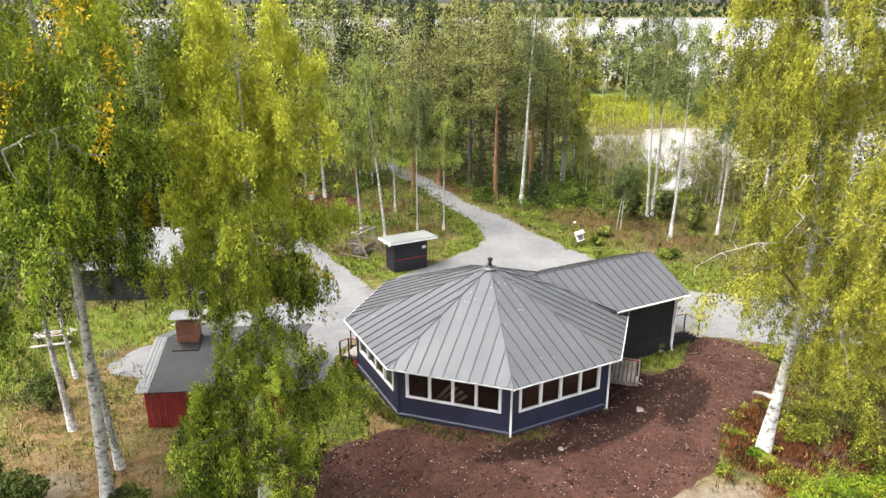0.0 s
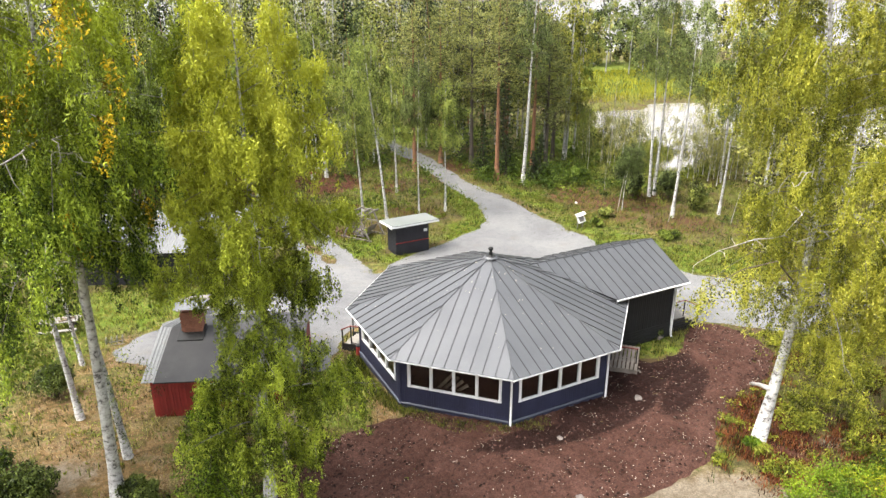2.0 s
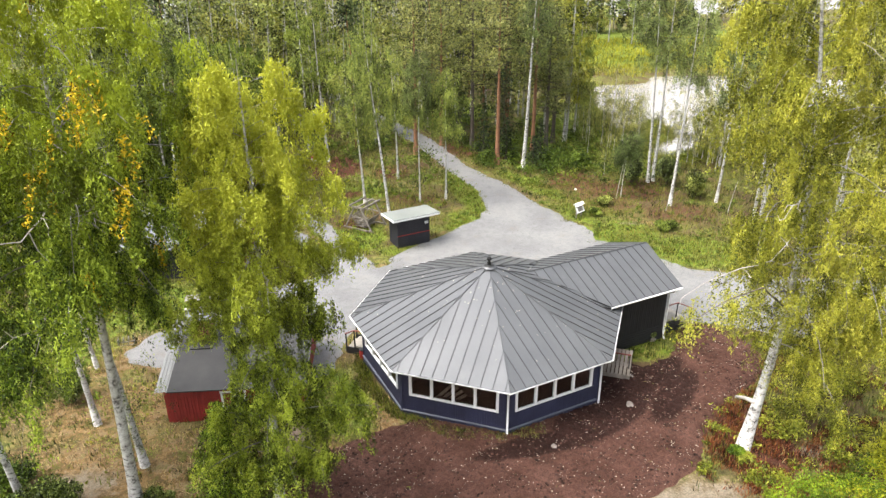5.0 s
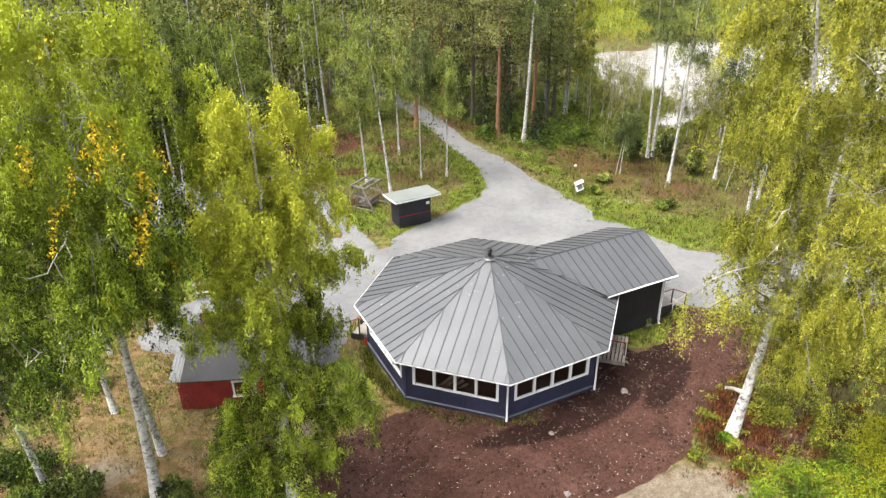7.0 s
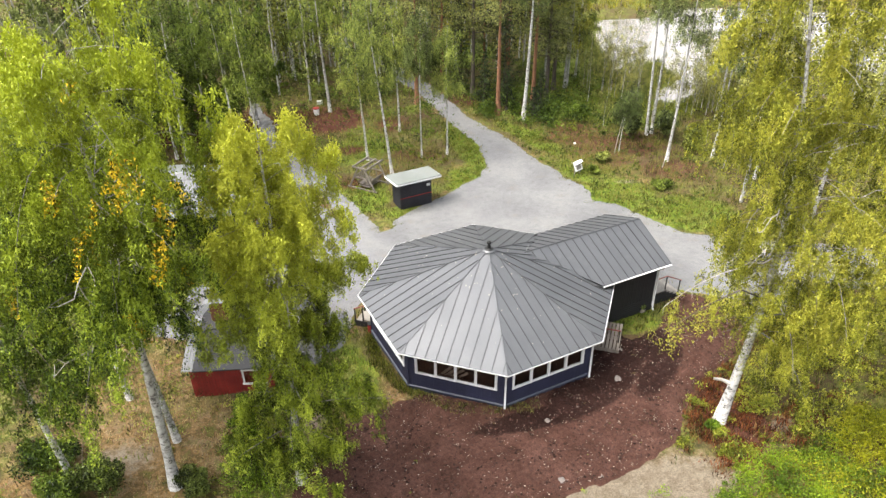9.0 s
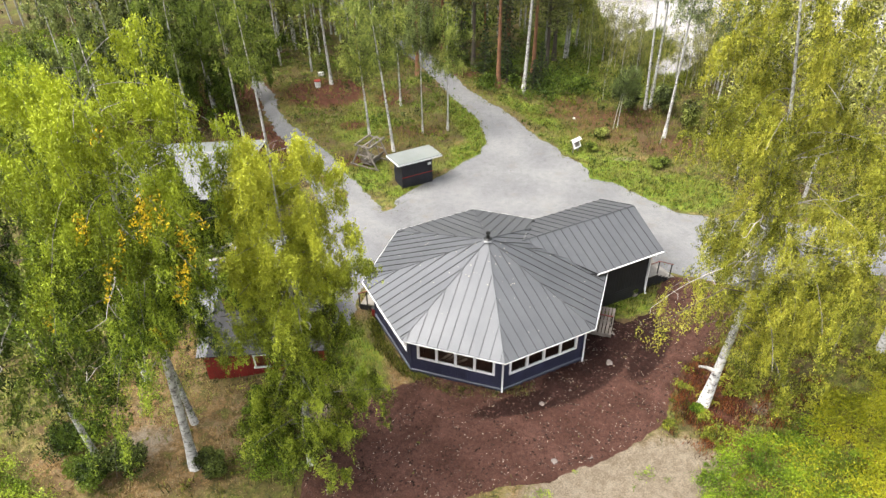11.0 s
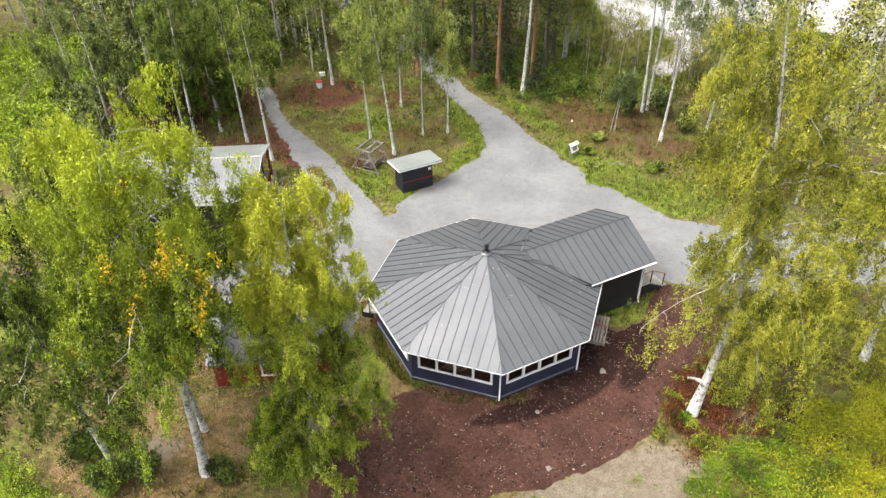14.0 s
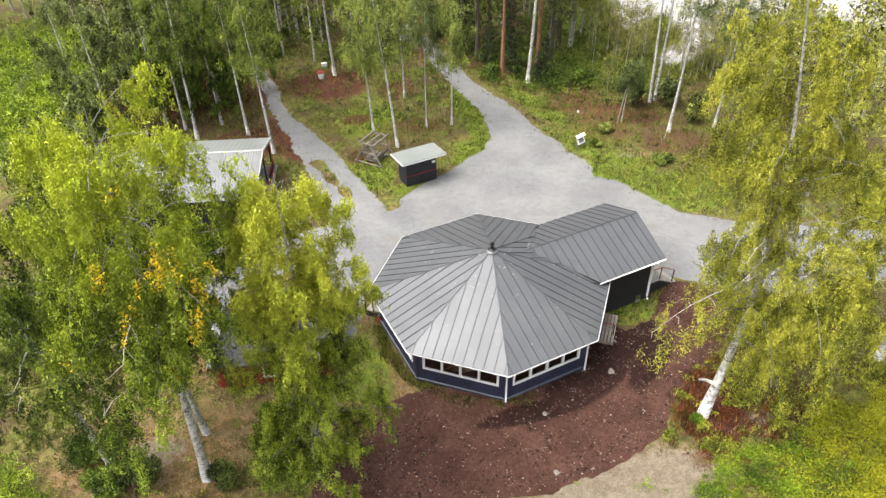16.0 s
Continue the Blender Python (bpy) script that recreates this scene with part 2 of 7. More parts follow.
def gravel_material(name):
    """Pale crushed stone with washed-out patches, wheel streaks and brownish fines."""
    m = bpy.data.materials.new(name)
    n, l, p = nodes_of(m)
    co = n.new("ShaderNodeTexCoord").outputs["Object"]
    large, mid, fine = noise_node(n, l, co, 0.22, 5, 0.6), noise_node(n, l, co, 2.2, 8, 0.78), noise_node(n, l, co, 26, 5, 0.8)
    col = ramp_node(n, l, large, [(0.34, (0.128, 0.128, 0.131)), (0.5, (0.153, 0.1525, 0.154)), (0.66, (0.178, 0.177, 0.175))])
    col = mix_node(n, l, 0.8, col, ramp_node(n, l, mid, [(0.3, (0.74, 0.735, 0.73)), (0.5, (1.0, 1.0, 1.0)), (0.7, (1.16, 1.16, 1.16))]), 'MULTIPLY')
    col = mix_node(n, l, 0.85, col, ramp_node(n, l, fine, [(0.3, (0.55, 0.55, 0.55)), (0.7, (1.4, 1.4, 1.4))]), 'MULTIPLY')
    soiled = ramp_node(n, l, noise_node(n, l, co, 0.55, 9, 0.72), [(0.56, (0, 0, 0)), (0.72, (0.6, 0.6, 0.6))])
    col = mix_node(n, l, soiled, col, (0.1254, 0.1064, 0.08208))
    l.new(col, p.inputs["Base Color"])
    p.inputs["Roughness"].default_value = 0.93
    p.inputs["Specular IOR Level"].default_value = 0.2
    bump_node(n, l, p, fine, 0.7, 0.02)
    return m


M_GROUND = ground_material("ground_cover")
M_GRAVEL = gravel_material("gravel")
M_SOIL = soil_material("soil")
M_CLOD = surface("clod", (0.013, 0.0072, 0.006), (0.066, 0.036, 0.028), 3, 20, 0.97, 0, 0.6, 0.02, island=0.75, spec=0.1)
M_PEBBLE = surface("pebble", (0.33, 0.285, 0.225), (0.58, 0.53, 0.45), 3, 30, 0.8, 0, 0.3, 0.005, island=0.3)
M_STONE = surface("stone", (0.105, 0.086, 0.078), (0.25, 0.222, 0.20), 2.5, 16, 0.85, 0, 0.6, 0.02)
M_ROOF = surface("roof_sheet", (0.089, 0.0925, 0.099), (0.1145, 0.1175, 0.1245), 0.35, 12, 0.48, 0.55, 0.02, 0.001, stain=(0.117, 0.1195, 0.124), island=0.09, grain=(0.92, 1.06), gloss=0.025)
M_SEAM = surface("roof_seam", (0.038, 0.03876, 0.0418), (0.057, 0.05776, 0.0608), 0.5, 30, 0.5, 0.3, 0.05, 0.002)
M_WHITE = surface("white_paint", (0.684, 0.684, 0.684), (0.756, 0.756, 0.747), 1.2, 25, 0.5, 0, 0.1, 0.002, grain=(0.9, 1.06))
M_BLUE = surface("blue_black_boards", (0.01292, 0.01444, 0.03268), (0.02432, 0.0266, 0.05928), 0.9, 30, 0.62, 0, 0.2, 0.004, island=0.12)
M_CHAR = surface("charcoal_boards", (0.01064, 0.01064, 0.0152), (0.02128, 0.02128, 0.02888), 0.9, 30, 0.65, 0, 0.2, 0.004, island=0.12)
M_BRICK = surface("old_brick", (0.1216, 0.0456, 0.0266), (0.2432, 0.1064, 0.0646), 2.0, 20, 0.9, 0, 0.4, 0.006, island=0.3)
M_LEDGE = surface("grey_blue_ledge", (0.0418, 0.04788, 0.0684), (0.0722, 0.0798, 0.1064), 1.2, 30, 0.6, 0, 0.1, 0.003)
M_BLACK = surface("black_boards", (0.00912, 0.00912, 0.01064), (0.01824, 0.01824, 0.02052), 0.9, 30, 0.65, 0, 0.2, 0.004, island=0.15)
M_IRON = surface("black_iron", (0.00912, 0.00912, 0.00912), (0.0228, 0.0228, 0.0228), 3, 40, 0.45, 0.4, 0.1, 0.002)
M_PINE_WOOD = surface("varnished_pine", (0.0456, 0.02128, 0.00988), (0.1064, 0.0532, 0.02432), 1.5, 28, 0.5, 0, 0.15, 0.003, island=0.2)
M_GREY_WOOD = surface("weathered_wood", (0.1292, 0.1178, 0.1026), (0.2584, 0.2394, 0.2128), 1.8, 24, 0.85, 0, 0.35, 0.006, island=0.18)
M_DECK = surface("worn_deck_boards", (0.1292, 0.1102, 0.0912), (0.2584, 0.2204, 0.1862), 1.8, 24, 0.85, 0, 0.35, 0.006, island=0.2)
M_OLDWOOD = surface("grey_brown_old_wood", (0.075, 0.066, 0.056), (0.175, 0.152, 0.13), 1.8, 24, 0.85, 0, 0.35, 0.006, island=0.3)
M_TAN_WOOD = surface("worn_tan_wood", (0.1672, 0.1216, 0.0836), (0.2888, 0.2204, 0.1596), 1.8, 24, 0.85, 0, 0.35, 0.006, island=0.18)
M_RED = surface("red_paint", (0.155, 0.0115, 0.0095), (0.26, 0.0235, 0.0175), 1.1, 24, 0.7, 0, 0.2, 0.004, island=0.1)
M_REDRAIL = surface("dull_red_rail", (0.152, 0.038, 0.0304), (0.2432, 0.0684, 0.0532), 1.5, 24, 0.6, 0, 0.2, 0.003)
M_GREYROOF = surface("pale_sheet", (0.1748, 0.1786, 0.1786), (0.2356, 0.2394, 0.2356), 0.5, 20, 0.45, 0.3, 0.08, 0.003, stain=(0.1976, 0.19, 0.1748))
M_GREENROOF = surface("grey_green_sheet", (0.1672, 0.1824, 0.171), (0.2204, 0.2356, 0.2242), 0.5, 20, 0.5, 0.2, 0.08, 0.003)
M_FELT = surface("dark_felt", (0.0266, 0.0266, 0.02812), (0.057, 0.05548, 0.05472), 0.6, 22, 0.85, 0, 0.4, 0.006)
M_PLASTIC = surface("white_plastic", (0.558, 0.558, 0.54), (0.702, 0.702, 0.684), 2, 30, 0.4, 0, 0.05, 0.002)
M_GLASS = glass("window_glass")
M_WATER = water_material("open_water")
M_BIRCH = bark_birch("birch_bark")
M_TWIG = surface("dark_twigs", (0.0456, 0.0342, 0.0266), (0.1216, 0.0912, 0.0684), 2, 20, 0.85, 0, 0.3, 0.006)
M_DEADWOOD = surface("bleached_branch", (0.2432, 0.2204, 0.1976), (0.4408, 0.4104, 0.38), 3, 24, 0.85, 0, 0.3, 0.006)
M_LIMB = surface("pale_grey_limbs", (0.08, 0.072, 0.064), (0.24, 0.222, 0.205), 2, 20, 0.85, 0, 0.3, 0.006)
M_PINEBARK = surface("pine_bark", (0.1292, 0.057, 0.02888), (0.2736, 0.133, 0.0684), 1.6, 9, 0.9, 0, 0.9, 0.04, stain=(0.0912, 0.057, 0.0418), grain=(0.35, 1.4))
M_DARKBARK = surface("dark_bark", (0.038, 0.0304, 0.02432), (0.0912, 0.0722, 0.057), 1.0, 12, 0.9, 0, 0.7, 0.03)
M_LEAF = leaf_material("birch_leaves", (0.074, 0.1073, 0.01554), (0.222, 0.2701, 0.05032))
M_LEAF_T = leaf_material("birch_leaves_yellow_above", (0.052, 0.09, 0.010), (0.25, 0.322, 0.036), turned=(13.0, 20.0, 0.8, (0.36, 0.415, 0.032)))
M_LEAF_M = leaf_material("birch_leaves_yellow_top", (0.125, 0.165, 0.017), (0.40, 0.46, 0.055), turned=(8.5, 15.0, 0.95, (0.52, 0.52, 0.055)))
M_LEAF_Y = leaf_material("yellowing_birch_leaves", (0.132, 0.148, 0.016), (0.262, 0.275, 0.036), (0.31, 0.305, 0.042), deep=0.35)
M_LEAF_DEEP = leaf_material("deep_birch_leaves", (0.037, 0.06512, 0.00888), (0.1258, 0.1739, 0.02368))
M_LEAF_Y2 = leaf_material("pale_yellowing_leaves", (0.1406, 0.1554, 0.01924), (0.3182, 0.333, 0.0518), (0.3848, 0.3552, 0.0518))
M_LEAF_GOLD = leaf_material("golden_leaves", (0.333, 0.2442, 0.0111), (0.555, 0.4144, 0.0222))
M_LEAF_D = leaf_material("deep_green_leaves", (0.0925, 0.1147, 0.02664), (0.2516, 0.2849, 0.074))
M_LEAF_G = leaf_material("grey_green_leaves", (0.070, 0.094, 0.028), (0.20, 0.24, 0.082))
# needle colour lightened to carry the haze over the pines behind the yard
M_NEEDLE = leaf_material("pine_needles", (0.111, 0.1258, 0.04292), (0.2738, 0.2886, 0.0999), passes=0.22)
M_SPRUCE = leaf_material("spruce_needles", (0.0222, 0.037, 0.0148), (0.0703, 0.0962, 0.0333), passes=0.1)
M_JUNIPER = leaf_material("juniper_needles", (0.0481, 0.06808, 0.0148), (0.1628, 0.1961, 0.0481), passes=0.2)
M_BRACKEN = leaf_material("bracken_fronds", (0.175, 0.188, 0.009), (0.295, 0.30, 0.016), (0.355, 0.332, 0.018), patch=0.5, deep=0.65)
M_HERB = leaf_material("green_herbs", (0.0592, 0.1036, 0.00888), (0.1776, 0.2516, 0.01628), patch=0.6, deep=0.5)
M_SCRUB = leaf_material("bright_scrub_leaves", (0.10, 0.155, 0.014), (0.26, 0.34, 0.03), patch=0.6, deep=0.5)
M_LEAF_YARD = leaf_material("light_birch_leaves", (0.1036, 0.1369, 0.0296), (0.2812, 0.3256, 0.0777))
# distance haze put into the leaf colour; the pond saplings share it
M_LEAF_FAR = leaf_material("haze_pale_birch_leaves", (0.1443, 0.1517, 0.04292), (0.333, 0.3293, 0.0962))
M_HEATH = leaf_material("red_brown_heath", (0.074, 0.02368, 0.01036), (0.222, 0.0629, 0.0259), (0.2516, 0.1036, 0.037))
M_GRASSBLADE = leaf_material("grass_blades", (0.052, 0.072, 0.0095), (0.158, 0.178, 0.024), (0.225, 0.19, 0.066), patch=0.3)
M_STRAW = leaf_material("dry_straw", (0.15, 0.108, 0.045), (0.33, 0.255, 0.135), patch=0.3)
M_REED = leaf_material("meadow_reed", (0.148, 0.148, 0.00888), (0.3848, 0.3552, 0.0222), patch=0.05)
M_MARSH = leaf_material("marsh_grass", (0.0962, 0.1221, 0.01332), (0.2516, 0.2812, 0.0407), patch=0.2)

# ---------------------------------------------------------------- mesh helpers


class Geo:
    """Collects vertices and faces of one mesh."""

    def __init__(self):
        self.v, self.f, self.n = [], [], 0
        self.t = []

    def add(self, verts, faces):
        verts = np.asarray(verts, dtype=np.float32).reshape(-1, 3)
        self.v.append(verts)
        self.f.append(np.asarray(faces, dtype=np.int32) + self.n)
        self.n += len(verts)

    def box(self, c, s, m=None):
        """A box of size s about c, turned by the matrix m."""
        q = np.array([[x, y, z] for x in (-.5, .5) for y in (-.5, .5) for z in (-.5, .5)]) * np.array(s) + np.array(c)
        if m is not None:
            q = [m @ Vector(p) for p in q]
        f = np.array([(0, 1, 3, 2), (4, 6, 7, 5), (0, 4, 5, 1), (2, 3, 7, 6), (0, 2, 6, 4), (1, 5, 7, 3)])
        if m is not None and m.determinant() < 0:
            f = f[:, ::-1]
        self.add([tuple(p) for p in q], f)

    def prism(self, outline, up, m=None):
        """An outline of points carried along the vector up: one solid."""
        a = [Vector(p) for p in outline]
        q = a + [p + Vector(up) for p in a]
        if m is not None:
            q = [m @ p for p in q]
        k = len(a)
        base = self.n
        self.v.append(np.array([tuple(p) for p in q], dtype=np.float32))
        self.n += 2 * k
        rings = [list(range(k))[::-1], [k + i for i in range(k)]] + [[i, (i + 1) % k, k + (i + 1) % k, k + i] for i in range(k)]
        bulk = sum(q[r[0]].dot(q[r[i]].cross(q[r[i + 1]])) for r in rings for i in range(1, len(r) - 1))
        for r in rings:
            self.f.append([base + i for i in (r if bulk > 0 else r[::-1])])

    def tube(self, path, radii, sides=8, cap=True):
        path = np.asarray(path, dtype=np.float64)
        n = len(path)
        radii = np.broadcast_to(np.asarray(radii, dtype=np.float64), (n,))
        tan = np.gradient(path, axis=0)
        tan /= np.linalg.norm(tan, axis=1)[:, None] + 1e-9
        ref = np.array([0.0, 0, 1]) if abs(tan[0][2]) < 0.9 else np.array([1.0, 0, 0])
        a = np.cross(tan, ref)
        a /= np.linalg.norm(a, axis=1)[:, None] + 1e-9
        b = np.cross(tan, a)
        th = np.linspace(0, 2 * np.pi, sides, endpoint=False)
        ring = path[:, None, :] + radii[:, None, None] * (np.cos(th)[None, :, None] * a[:, None, :] + np.sin(th)[None, :, None] * b[:, None, :])
        i = np.arange(n - 1)[:, None] * sides
        k = np.arange(sides)[None, :]
        k2 = (k + 1) % sides
        quads = np.stack([i + k, i + k2, i + sides + k2, i + sides + k], -1).reshape(-1, 4)
        base = self.n
        self.add(ring.reshape(-1, 3), quads)
        if cap:
            self.f.append([base + j for j in range(sides)])
            self.f.append([base + (n - 1) * sides + j for j in range(sides)][::-1])

    def mesh(self, name, material, smooth=False):
        me = bpy.data.meshes.new(name)
        v = np.concatenate(self.v)
        loops, starts, at = [], [], 0
        for f in self.f:
            if isinstance(f, np.ndarray):
                k = f.shape[1]
                loops.append(f.reshape(-1))
                starts.append(at + np.arange(len(f)) * k)
                at += f.size
            else:
                loops.append(np.array(f))
                starts.append(np.array([at]))
                at += len(f)
        loops, starts = np.concatenate(loops).astype(np.int32), np.concatenate(starts).astype(np.int32)
        me.vertices.add(len(v))
        me.vertices.foreach_set("co", v.reshape(-1))
        me.loops.add(len(loops))
        me.loops.foreach_set("vertex_index", loops)
        me.polygons.add(len(starts))
        me.polygons.foreach_set("loop_start", starts)
        me.update(calc_edges=True)
        me.polygons.foreach_set("use_smooth", np.full(len(starts), smooth, dtype=bool))
        me.materials.append(material)
        if self.t:
            me.attributes.new("tone", 'FLOAT', 'POINT').data.foreach_set("value", np.concatenate(self.t).astype(np.float32))
        return me


def part(name, shape, material, parent=None, label="", smooth=False, m=None):
    """Links one mesh object under a thing or under a part."""
    ob = new(name, shape.mesh(name, material, smooth) if isinstance(shape, Geo) else shape)
    ob.parent = parent
    if m is not None:
        ob.matrix_basis = m
    return tagged(ob, label)


def thing(name, label, category, group="", m=None):
    ob = new(name)
    ob.empty_display_size = 0.2
    if m is not None:
        ob.matrix_basis = m
    return tagged(ob, label, category, group)


def rounded(shape, name, material, width=0.01):
    """The mesh of a shape with its edges bevelled."""
    me = shape.mesh(name, material)
    bm = bmesh.new()
    bm.from_mesh(me)
    bmesh.ops.recalc_face_normals(bm, faces=bm.faces)
    bmesh.ops.bevel(bm, geom=bm.edges[:], offset=width, segments=2, affect='EDGES', clamp_overlap=True)
    bm.to_mesh(me)
    bm.free()
    return me

# ---------------------------------------------------------------- ground


def ease(a, b, x):
    u = np.clip((x - a) / (b - a), 0, 1)
    return u * u * (3 - 2 * u)


def wave(x, y, s, k=0.0):
    """Smooth uneven field between about -1 and 1."""
    return (np.sin(x * s + 1.7 * np.sin(y * s * 0.73 + k) + k) + np.sin(y * s * 1.13 + 1.9 * np.sin(x * s * 0.61 - k) + 2.1 * k)
            + 0.6 * np.sin((x + y) * s * 2.1 + k * 3) + 0.5 * np.sin((x - 1.3 * y) * s * 2.9 - k)) / 3.1


def pond_depth(x, y):
    d = np.minimum.reduce([capsule(x, y, 26.0, 42.2, 3.0, 30.5, 46.5, 4.0), capsule(x, y, 30.5, 46.5, 3.0, 46, 72, 15), capsule(x, y, 46, 72, 15, 66, 62, 20), capsule(x, y, 24.6, 52.5, 3.2, 35, 74, 9)]) / 18 + 0.07 * wave(x, y, 0.16, 2) + 0.02 * wave(x, y, 0.7, 1)
    return d


def height(x, y):
    z = -0.15 - 1.75 * ease(-4, 17, y)
    z = z - 0.55 * ease(-10, -15, x) * ease(-8, -3, y) * ease(12, 4, y)
    z = z + 0.05 * wave(x, y, 0.7) + 0.10 * wave(x, y, 0.23, 1.3) * ease(14, 26, np.hypot(x, y))
    z = z - 0.7 * ease(0.12, -0.1, pond_depth(x, y))
    z = z - 0.8 * ease(150, 175, y - 0.15 * x) + 2.5 * ease(2450, 2580, y) + 60 * ease(2600, 3500, y)
    return z


def blob(x, y, cx, cy, rx, ry, turn=0.0):
    c, s = math.cos(radians(turn)), math.sin(radians(turn))
    u, v = (x - cx) * c + (y - cy) * s, -(x - cx) * s + (y - cy) * c
    return np.clip(1.5 - np.hypot(u / rx, v / ry), 0, 1)


def cover(x, y):
    dry = np.maximum.reduce([0.66 * blob(x, y, -17, -8, 7, 5), 0.62 * blob(x, y, -19, -2.5, 5, 4), blob(x, y, 4.6, -13.4, 8, 2.8, 14), blob(x, y, -5.8, -4.7, 1.2, 1.6),
                             0.8 * blob(x, y, -22, 3, 5, 3), 0.7 * blob(x, y, -11, 37, 3, 2), 0.7 * blob(x, y, 1.2, 25, 1.6, 1.0), 0.75 * blob(x, y, 13.2, -8.8, 1.3, 0.9), 0.9 * blob(x, y, -22, -9.3, 1.0, 0.8), 0.9 * blob(x, y, -17.5, -11.6, 1.2, 0.7), 0.7 * blob(x, y, 15, 21, 2.5, 1.2), 0.75 * blob(x, y, -8, -8, 2, 3), 0.6 * blob(x, y, -8.6, -1.8, 0.7, 1.8), 0.72 * blob(x, y, -8.2, -4.4, 0.9, 2.2, 10)])
    lush = np.maximum.reduce([blob(x, y, -7.9, -3.4, 1.6, 3.2, 25), blob(x, y, 13.5, 19, 3.2, 3.0), blob(x, y, 12, 24, 2.5, 3), blob(x, y, 8.9, 0, 2.0, 1.1, 22), blob(x, y, 18, 15, 4, 3),
                              blob(x, y, 1.5, 22.5, 2.0, 3), blob(x, y, -4, 17.5, 2.2, 1.0), blob(x, y, -8, 20.5, 2.6, 3), blob(x, y, -21, 9.5, 8, 3.2), blob(x, y, -26, 4.5, 5, 5), 0.8 * blob(x, y, -11.5, 23.5, 1.2, 5, 26), 0.7 * blob(x, y, -8, 30, 4, 4),
                              blob(x, y, 2, 30, 1.4, 6, 10), blob(x, y, 9, 31, 1.2, 6, 28), blob(x, y, -46, 41, 14, 17), blob(x, y, 20, 46, 9, 12),
                              blob(x, y, 42, 118, 70, 26), blob(x, y, 0, 62, 10, 6)])
    edge_of_road = gravel_field(x, y)
    dry = np.maximum(dry, 0.62 * np.clip(1 - abs(edge_of_road - 0.25) / 0.45, 0, 1))
    earth = np.maximum.reduce([blob(x, y, -12.3, 38.6, 4.4, 4.0), 0.8 * blob(x, y, -15.2, 27, 2.2, 6, 25), 0.56 * blob(x, y, 17, 29, 6, 4), 0.56 * blob(x, y, 13, 32, 4, 4), 0.52 * blob(x, y, 20, 23, 5, 3), 0.85 * blob(x, y, -18, 27, 5, 3),
                               0.52 * blob(x, y, -3, 28.5, 4, 2.2), 0.42 * blob(x, y, -4.5, 26.5, 5, 5), 0.5 * blob(x, y, 14, 27, 5, 6), 0.6 * blob(x, y, -5.2, 36.5, 2.5, 3), 0.75 * blob(x, y, -9, 30.3, 1.6, 1.2), 0.8 * blob(x, y, -8.2, 23, 1.8, 1.3), 0.55 * blob(x, y, 11, 31, 3, 1.6), 0.8 * blob(x, y, 11, -7.5, 2.2, 2.6), 0.6 * blob(x, y, 10.8, -8.8, 1.6, 2.0), 0.7 * blob(x, y, -28, 38, 14, 8), 0.6 * blob(x, y, 6, 44, 8, 5)])
    sand = np.maximum.reduce([0.95 * blob(x, y, 4.8, -12.7, 5.5, 2.4, 14), 0.62 * blob(x, y, 13.2, -8.8, 1.1, 0.7), 0.6 * blob(x, y, -18, -8.2, 2.2, 1.2), 0.55 * blob(x, y, 15, 21, 1.6, 0.5)])
    return np.stack([dry, lush, earth, sand], -1)


def capsule(x, y, x0, y0, r0, x1, y1, r1):
    dx, dy = x1 - x0, y1 - y0
    t = np.clip(((x - x0) * dx + (y - y0) * dy) / (dx * dx + dy * dy), 0, 1)
    return np.hypot(x - x0 - t * dx, y - y0 - t * dy) - (r0 + t * (r1 - r0))


ROAD = [(-14, 75, 1.4, -6, 58, 1.4),
       (-6, 58, 1.4, -1, 47, 1.2),
       (-1, 47, 1.2, 2, 37.2, 1.2),
       (2, 37.2, 1.2, 4.9, 30.4, 1.8),
       (4.9, 30.4, 1.8, 5.8, 25, 2.5),
       (5.8, 25, 2.5, 6.0, 22.5, 3.6),
       (6.0, 22.5, 3.6, 5.6, 18.5, 5.6),
       (5.6, 18.5, 5.6, 5, 11, 6.6),
       (10.2, 14, 4.0, 13, 10, 3.8),
       (-1.85, 14.8, 3.4, 2.75, 18.9, 3.4)]
YARD = [(4, 11, 5.5, -7, 10, 4.2),
       (9, 11, 4.6, 16.5, 7.2, 4.0),
       (16.5, 7.2, 3.6, 34, 3, 3.0),
       (13.8, 5.6, 2.7, 19, 2.6, 2.6),
       (-8.5, 9, 3.2, -9.6, 3, 2.0),
       (-9.6, 3, 2.0, -9.0, -0.6, 0.8),
       (-9, 11, 2.5, -14, 9, 2.0),
       (-14, 9, 2.0, -17.8, 5.0, 2.0),
       (-17.8, 5.0, 2.0, -18.6, 3.4, 1.5),
       (-18.2, 3.0, 1.3, -17.6, 2.2, 0.7),
       (-8.4, 14.3, 2.2, -11.5, 21.7, 1.6),
       (-11.5, 21.7, 1.6, -12.9, 25.0, 1.5),
       (-12.9, 25.0, 1.5, -16.3, 31.8, 0.8),
       (-16.3, 31.8, 0.8, -20.5, 44, 0.6)]


def gravel_field(x, y):
    d = np.minimum.reduce([capsule(x, y, *c) for c in ROAD + YARD])
    hole = np.minimum(capsule(x, y, -9.3, 16.8, 0.3, -12.2, 22.3, 0.55), capsule(x, y, -13.4, 6.4, 0.5, -16.5, 6.5, 0.3))
    return np.maximum(d + 0.17 * wave(x, y, 1.3, 4) + 0.18 * wave(x, y, 4.1, 1) + 0.5 * wave(x, y, 1.1, 6) * (x < -14), -hole - 0.3 * wave(x, y, 1.9, 3))


